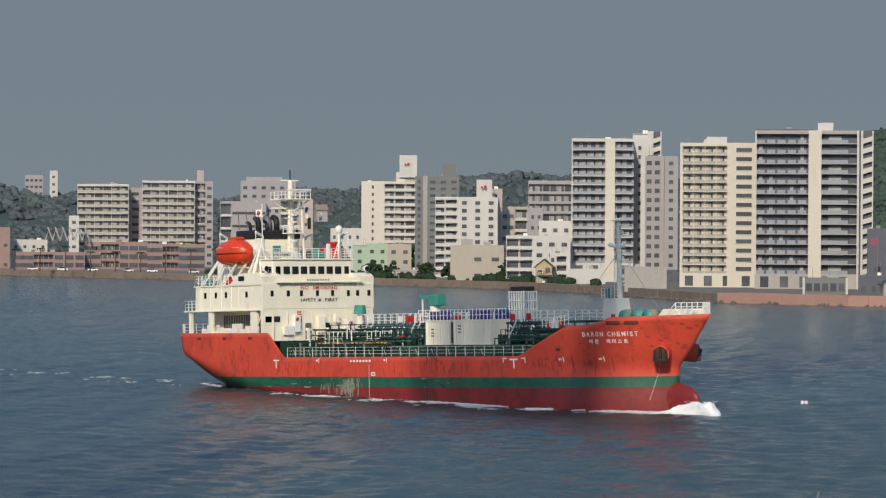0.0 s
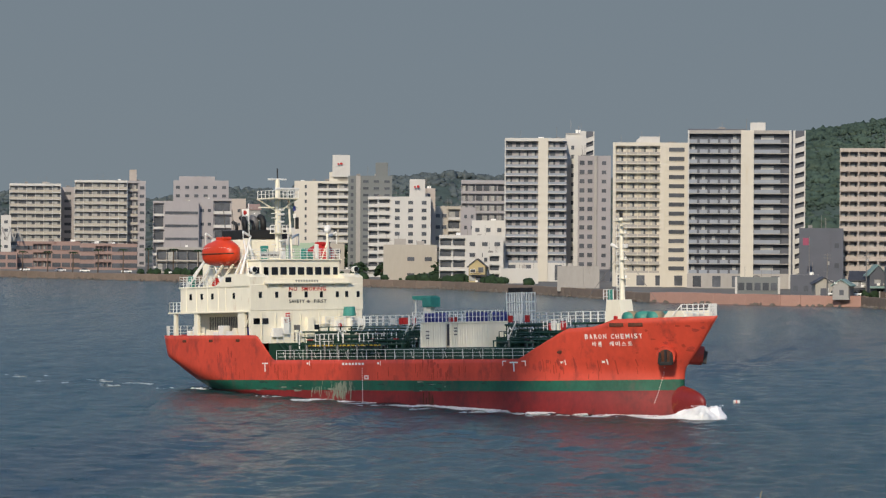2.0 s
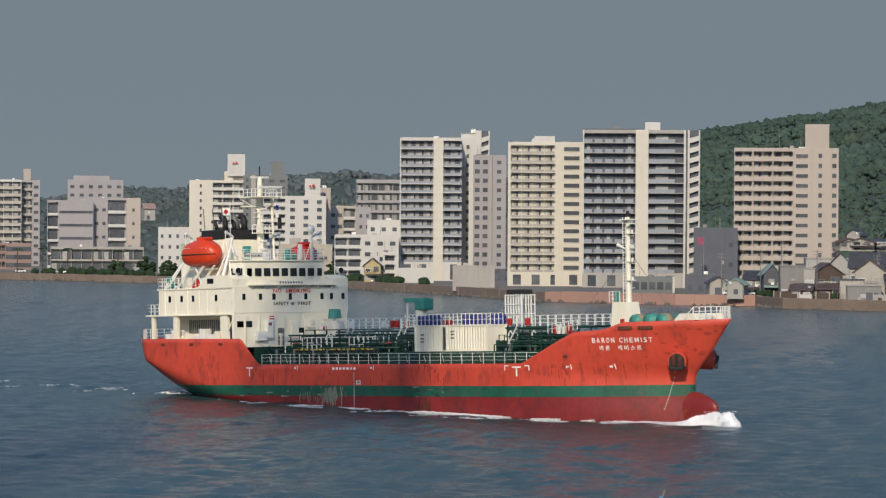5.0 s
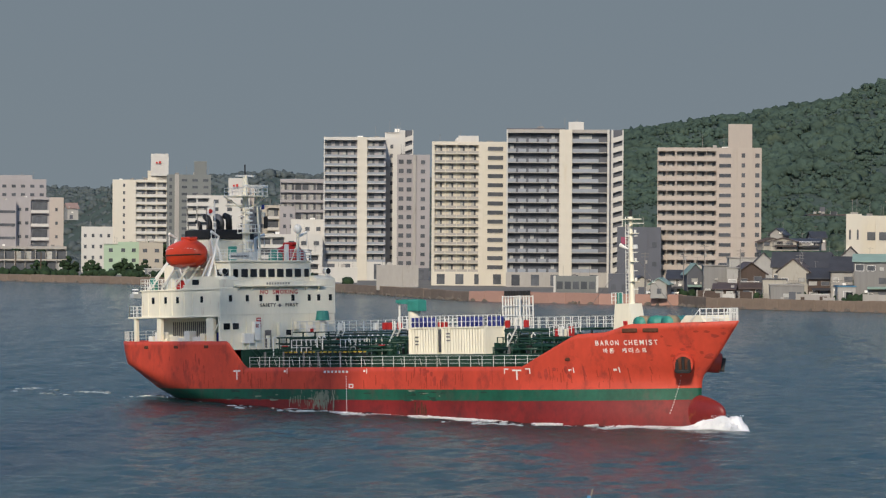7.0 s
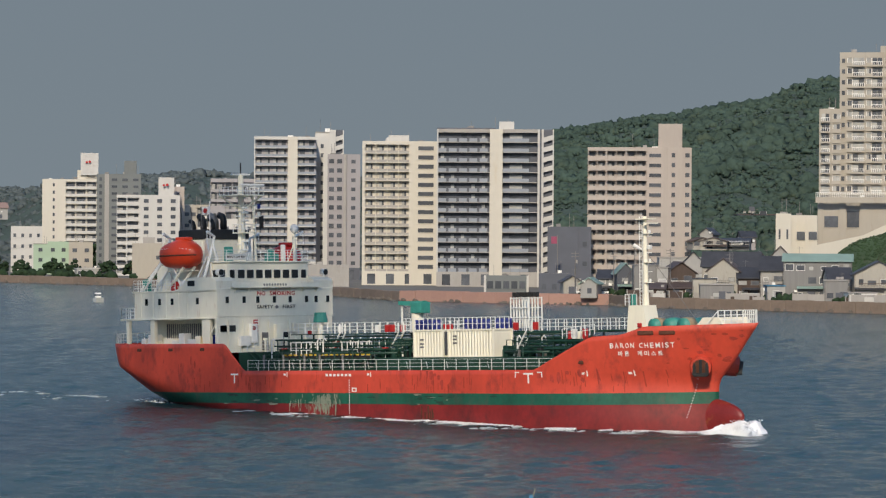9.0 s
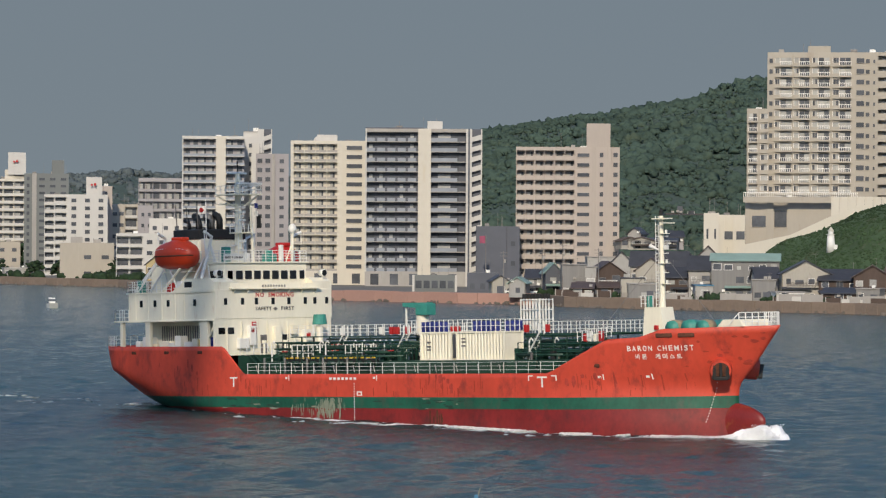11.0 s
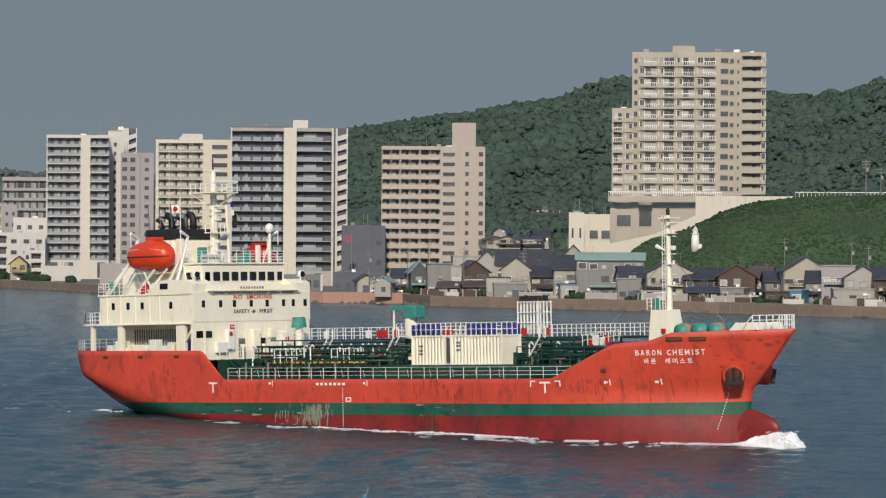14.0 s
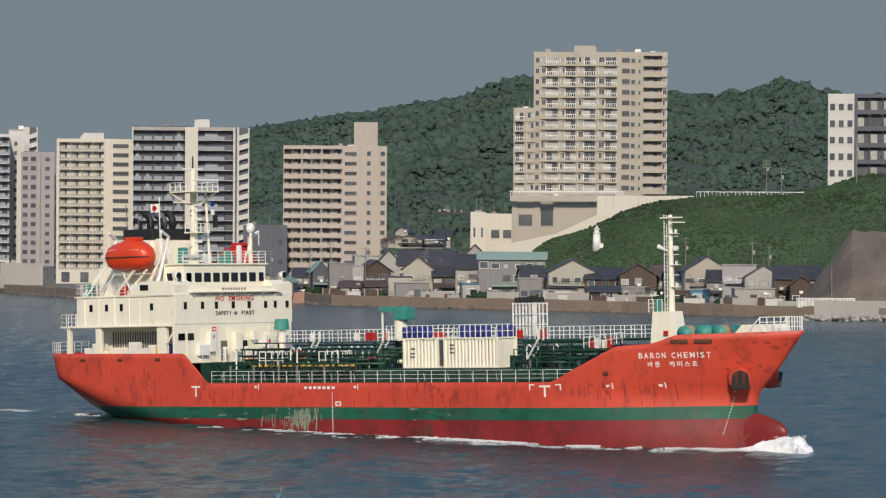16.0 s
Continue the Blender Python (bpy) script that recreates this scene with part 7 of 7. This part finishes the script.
lx, ly = at_bearing(13.1, 852)
lh = tagged(new("lighthouse"), "small white lighthouse tower on the grass slope", "lighthouse")
lh.matrix_basis = Matrix.Translation((lx, ly, 13.4))
part("tower", tube(bmesh.new(), (0, 0, 0), (0, 0, 4.6), 1.15, 14, 0.85), M["white"], lh, "", True)
part("lantern", tube(bmesh.new(), (0, 0, 4.6), (0, 0, 5.4), 0.65, 12), M["white"], lh)
part("cap", tube(bmesh.new(), (0, 0, 5.4), (0, 0, 6.5), 0.85, 12, 0.05), M["ivory"], lh)
part("gallery", tube(bmesh.new(), (0, 0, 4.5), (0, 0, 4.65), 1.15, 14), M["white"], lh)
part("porch", boxed(0.5, 1.5, -0.9, 0.4, 0, 2.0), M["white"], lh)

cliff = tagged(new("cliff"), "grey brown cut rock face beside the houses", "cliff", kind="structure")
bm = bmesh.new()
grid = []
for i in range(41):
    a = 16.55 + 4.2 * i / 40
    col = []
    for j in range(13):
        u = j / 12
        x, y = at_bearing(a, 742 + 24 * u ** 1.6 + 1.6 * noise.noise((i / 2.5, j / 2.0, 1)))
        top = 16 * min(1, (a - 16.5) / 0.9) + 1.2 * noise.noise((i / 3.0, 0, 7))
        col.append(bm.verts.new((x, y, 0.5 + (LAND + top) * u)))
    grid.append(col)
for c, d in zip(grid, grid[1:]):
    for j in range(12):
        bm.faces.new((c[j], d[j], d[j + 1], c[j + 1]))
bmesh.ops.recalc_face_normals(bm, faces=bm.faces)
part("rock_face", bm, M["cliff"], cliff)

fence = tagged(new("white_fence"), "white panel fence on the seawall", "fence")
fence.matrix_basis = facing(*at_bearing(16.95, 728))
part("rail", boxed(-6.2, 6.2, -0.05, 0.05, 4.2, 4.32), M["white"], fence)
slat = None
for k in range(42):
    at = Matrix.Translation((-6.1 + 0.3 * k, 0, LAND))
    slat = slat or part("slat", boxed(-0.09, 0.09, -0.03, 0.03, 0, 2.0), M["white"], fence, at=at)
    again("slat", slat, fence, at)
wall_c = tagged(new("harbour_wall"), "pale concrete harbour wall", "wall", kind="structure")
wall_c.matrix_basis = facing(*at_bearing(18.2, 716))
part("wall_panel", boxed(-18, 22, 0, 1.0, -1, 4.0, bevel=0.05), M["concrete"], wall_c)
rubble = []
for k in range(420):
    x, y = at_bearing(rt.uniform(16.6, 19.5), rt.uniform(704, 714))
    s = rt.uniform(0.3, 0.9)
    rubble.append((x, y, rt.uniform(-0.2, 0.9), s, s * 0.6, rt.uniform(0, 6)))
scatter("rubble_bank", rubble, DOTS, M["concrete"], "bank of pale broken stone below the harbour wall", "rubble")


def pole_at(a, r, z0, h, arms, label, material="steel"):
    p = tagged(new("utility_pole"), label, "pole")
    x, y = at_bearing(a, r)
    p.matrix_basis = facing(x, y) @ Matrix.Translation((0, 0, z0))
    part("shaft", tube(bmesh.new(), (0, 0, 0), (0, 0, h), 0.17, 7, 0.1), M[material], p)
    for k in range(arms):
        part("crossarm", boxed(-1.0, 1.0, -0.06, 0.06, h - 0.5 - 0.8 * k, h - 0.38 - 0.8 * k), M[material], p)
    if arms:
        part("transformer", tube(bmesh.new(), (0.35, 0, h - 3.0), (0.35, 0, h - 2.1), 0.28, 8), M["concrete"], p)
    return p


for a, r, z0, h, arms in ((15.95, 868, 27, 10, 3), (16.2, 866, 27, 8, 2), (17.45, 860, 31, 11, 2), (15.72, 790, LAND, 14, 1), (14.6, 800, LAND, 15, 2), (17.05, 745, LAND, 9, 0), (16.0, 785, LAND, 13, 1), (8.25, 860, LAND, 12, 3), (8.6, 850, LAND, 13, 2), (10.2, 840, LAND, 11, 2), (9.2, 845, LAND, 12, 2), (7.6, 870, LAND, 11, 2), (-2.8, 1300, LAND, 10, 0), (-3.6, 1300, LAND, 10, 0)):
    pole_at(a, r, z0, h, arms, "thin utility pole with crossarms" if arms else "thin grey lamp pole")
hr = tagged(new("hill_rail"), "pale guard rail along the hill road", "railing")
hr.matrix_basis = facing(*at_bearing(15.7, 868))
part("rail", boxed(-14, 18, 0, 0.08, 28.6, 28.75), M["white"], hr)
post_ = None
for k in range(32):
    at = Matrix.Translation((-14 + k, 0, 27))
    post_ = post_ or part("post", boxed(-0.05, 0.05, 0, 0.1, 0, 1.7), M["white"], hr, at=at)
    again("post", post_, hr, at)


# ---- trees ----
def tree(a, r, h, spread, label="round dark green shore tree", z0=LAND):
    t = tagged(new("tree"), label, "tree")
    x, y = at_bearing(a, r)
    t.matrix_basis = Matrix.Translation((x, y, z0))
    bm = tube(bmesh.new(), (0, 0, -0.3), (0.1, 0, h * 0.55), 0.22, 7, 0.1)
    for k in range(5):
        w = rt.uniform(0, 6.3)
        tube(bm, (0.05, 0, h * 0.35), (math.cos(w) * spread * 0.6, math.sin(w) * spread * 0.6, h * 0.7), 0.1, 5, 0.04)
    part("trunk", bm, M["bark"], t)
    spots = []
    for k in range(46):
        w, q = rt.uniform(0, 6.3), rt.random() ** 0.6
        s = rt.uniform(0.35, 0.95) * spread * 0.34
        spots.append((math.cos(w) * q * spread, math.sin(w) * q * spread, h * (0.16 + 0.76 * rt.random() * (1 - 0.5 * q)), s, s * 0.8, w))
    scatter("crown", spots, SMALL, M["leaf"], kind="", parent=t)
    return t


for a, r, h, s in ((-1.2, 1190, 7, 3.4), (-0.85, 1190, 6, 3.0), (-0.3, 1180, 7, 3.4), (0.1, 1170, 6, 2.6), (0.75, 1140, 8, 3.4), (1.1, 1120, 9, 3.6), (1.35, 1110, 9, 3.4), (-0.75, 1290, 15, 5.0), (-0.35, 1290, 16, 5.0), (0.0, 1280, 15, 4.4), (-2.1, 1230, 7, 3.4), (-1.7, 1215, 7, 3.2), (-2.6, 1250, 6, 3.0),
                   (8.1, 985, 14, 6.0), (8.5, 990, 17, 6.0), (7.4, 1000, 16, 6.0), (9.9, 900, 9, 4), (10.4, 905, 10, 4), (11.2, 830, 6, 2.5), (14.9, 803, 5, 2.2)):
    tree(a, r, h, s)


def palm(a, r, h):
    t = tagged(new("palm_tree"), "tall palm tree before the brick halls", "tree", "palms by the waterfront")
    x, y = at_bearing(a, r)
    t.matrix_basis = Matrix.Translation((x, y, LAND))
    part("trunk", tube(bmesh.new(), (0, 0, 0), (0.2, 0, h), 0.25, 7, 0.18), M["bark"], t)
    bm = bmesh.new()
    for k in range(13):
        w = k * 2.4
        c, s = math.cos(w), math.sin(w)
        L = 2.6
        ring = [(0.2, 0.0, h), (0.2 + c * L * 0.5 - s * 0.3, s * L * 0.5 + c * 0.3, h + 0.7), (0.2 + c * L, s * L, h - 0.4), (0.2 + c * L * 0.5 + s * 0.3, s * L * 0.5 - c * 0.3, h + 0.7)]
        bm.faces.new([bm.verts.new(p) for p in ring])
    part("crown", bm, M["leaf"], t)


for k in range(12):
    palm(-7.2 + 0.42 * k, 1330 - 9 * k, rt.uniform(7, 10))

# shrubs and garden growth between the houses and the seawall
def shore_growth():
    rg = random.Random(17)
    spots = []
    for _ in range(520):
        a = rg.uniform(8.0, 16.6)
        x, y = at_bearing(a, float(np.interp(a, [8.0, 8.7, 10.7, 13.5, 15.4, 16.6], [868, 836, 806, 780, 752, 742])) + rg.uniform(0, 22))
        if noise.noise((x / 7, y / 7, 2)) < -0.05:
            continue
        s = rg.uniform(0.3, 1.1)
        spots.append((x, y, LAND + 0.35 * s, s, s * rg.uniform(0.7, 1.4), rg.uniform(0, 6)))
    for _ in range(420):
        a = rg.uniform(-4.0, 2.6)
        x, y = at_bearing(a, float(np.interp(a, [-4, -1.75, 1.1, 2.6], [1243, 1176, 1090, 1014])) + rg.uniform(2, 26))
        if noise.noise((x / 12, y / 12, 2)) < 0.0:
            continue
        s = rg.uniform(0.5, 1.8)
        spots.append((x, y, LAND + 0.4 * s, s, s * rg.uniform(0.7, 1.3), rg.uniform(0, 6)))
    scatter("garden_shrubs", spots, SMALL, M["leaf"], "dark green garden shrubs along the shore", "shrubs")


shore_growth()
rf = random.Random(41)
for k in range(34):
    a = rf.uniform(8.3, 16.4)
    r = float(np.interp(a, [8.0, 8.7, 10.7, 13.5, 15.4, 16.6], [862, 830, 802, 776, 748, 738])) + rf.uniform(0.5, 3)
    g = tagged(new("garden_wall"), rf.choice(["low grey garden wall by the seawall", "low pale block wall by the seawall", "dark timber fence by the seawall"]), "wall")
    g.matrix_basis = facing(*at_bearing(a, r)) @ Matrix.Rotation(radians(rf.uniform(-15, 15)), 4, 'Z')
    L, hh = rf.uniform(2, 6), rf.uniform(0.8, 1.9)
    part("panel", boxed(-L / 2, L / 2, 0, 0.2, LAND - 0.1, LAND + hh, bevel=0.03), M[{"low g": "concrete", "low p": "plaster", "dark ": "timber"}[g["label"][:5]]], g)
    for s in (-1, 1):
        part("post", boxed(s * L / 2 - 0.12, s * L / 2 + 0.12, -0.05, 0.25, LAND - 0.1, LAND + hh + 0.15), M["concrete"], g)

# parked cars along the waterfront
car = tagged(new("car"), "small white parked car on the waterfront", "car", "cars on the waterfront")
part("body", boxed(-2.0, 2.0, -0.8, 0.8, 0.35, 0.95, bevel=0.15), M["white"], car)
part("cabin", prism(bmesh.new(), [(-1.4, 0.95), (1.2, 0.95), (0.7, 1.5), (-1.1, 1.5)], -0.7, 0.7), M["pane"], car)
for x in (-1.2, 1.2):
    for y in (-0.8, 0.66):
        part("wheel", tube(bmesh.new(), (x, y, 0.32), (x, y + 0.14, 0.32), 0.32, 12), M["black"], car)
spots_c = [(-6.9, 1352), (-6.4, 1338), (-5.9, 1325), (-5.3, 1305), (-4.9, 1292), (-4.2, 1272), (7.75, 866), (8.05, 862), (-3.4, 1245)]
for k, (a, r) in enumerate(spots_c):
    m = facing(*at_bearing(a, r)) @ Matrix.Translation((0, 0, LAND + 0.02))
    if k == 0:
        car.matrix_basis = m
    else:
        copy_thing(car, m)

# ---- floating things ----
buoy = tagged(new("buoy"), "small white float on the water", "buoy")
buoy.matrix_basis = Matrix.Translation((37.4, 350.3, 0))
part("float", tube(bmesh.new(), (-0.3, 0, 0.18), (0.35, 0, 0.18), 0.26, 12), M["white"], buoy, "", True)
part("band", tube(bmesh.new(), (-0.06, 0, 0.18), (0.06, 0, 0.18), 0.28, 12), M["red"], buoy)
boat = tagged(new("fishing_boat"), "small white fishing boat crossing the strait", "boat")
bm = bmesh.new()
prism(bm, [(-3.6, 0.7), (-3.3, -0.3), (3.0, -0.3), (4.2, 1.1)], -1.0, 1.0)
part("hull", bm, M["white"], boat)
part("cabin", boxed(-1.8, 0.2, -0.7, 0.7, 0.7, 2.2, bevel=0.1), M["white"], boat)
part("cabin_window", boxed(-1.5, 0.24, -0.74, 0.74, 1.4, 1.9), M["pane"], boat)
part("mast", tube(bmesh.new(), (-0.8, 0, 2.2), (-0.8, 0, 3.6), 0.05, 5), M["steel"], boat)

marker = tagged(new("marker_float"), "small blue float with a thin stick", "buoy")
part("float", tube(bmesh.new(), (0, 0, -0.2), (0, 0, 0.32), 0.2, 10, 0.12), M["tarp"], marker, "", True)
part("stick", tube(bmesh.new(), (0.1, 0, 0.2), (0.25, 0, 0.75), 0.035, 6), M["rope"], marker)

# ---- the road bridge overhead, which throws its shade across the channel ----
bridge_thing = tagged(new("road_bridge"), "high steel road bridge crossing above the strait", "bridge")
bridge_thing.matrix_basis = Matrix.Translation((-10.0, 256, 0)) @ Matrix.Rotation(radians(-17.5), 4, 'Z')
for k in range(5):
    part("deck_strip", boxed(-11.2 + 4.6 * k, -11.2 + 4.6 * k + 2.3, -300, 240, 62.5, 64.0), M["concrete"], bridge_thing)
for k in range(28):
    part("cross_girder", boxed(-11, 11, -300 + 20 * k - 0.5, -300 + 20 * k + 0.1, 61.0, 62.5), M["steel"], bridge_thing)
for s in (-1, 1):
    part("girder", boxed(s * 10.4 - 0.4, s * 10.4 + 0.4, -300, 240, 58.5, 62.5), M["steel"], bridge_thing)
part("pier", boxed(-9, 9, -300, -290, -2, 62.5), M["concrete"], bridge_thing)


def motions():
    steps = [2.0 * k for k in range(9)]
    for thing in (ship, wave, wake):
        walk(thing, [(t, ship_pose(t)) for t in steps])
    walk(boat, [(0, pose(-60, 1060, 0.1, 0, 0, -60)), (11.5, pose(1.2, 766, 0.1, 0, 0, -85)), (12.5, pose(3.0, 728, 0.1, 0, 0, -85)), (16, pose(8, 620, 0.1, 0, 0, -85))])
    drift = [(0, 6.29), (3.5, 6.56), (7, 6.68), (12.5, 7.37), (16, 7.74)]
    walk(marker, [(t, pose(*at_bearing(a, 222.5), 0)) for t, a in drift])


motions()
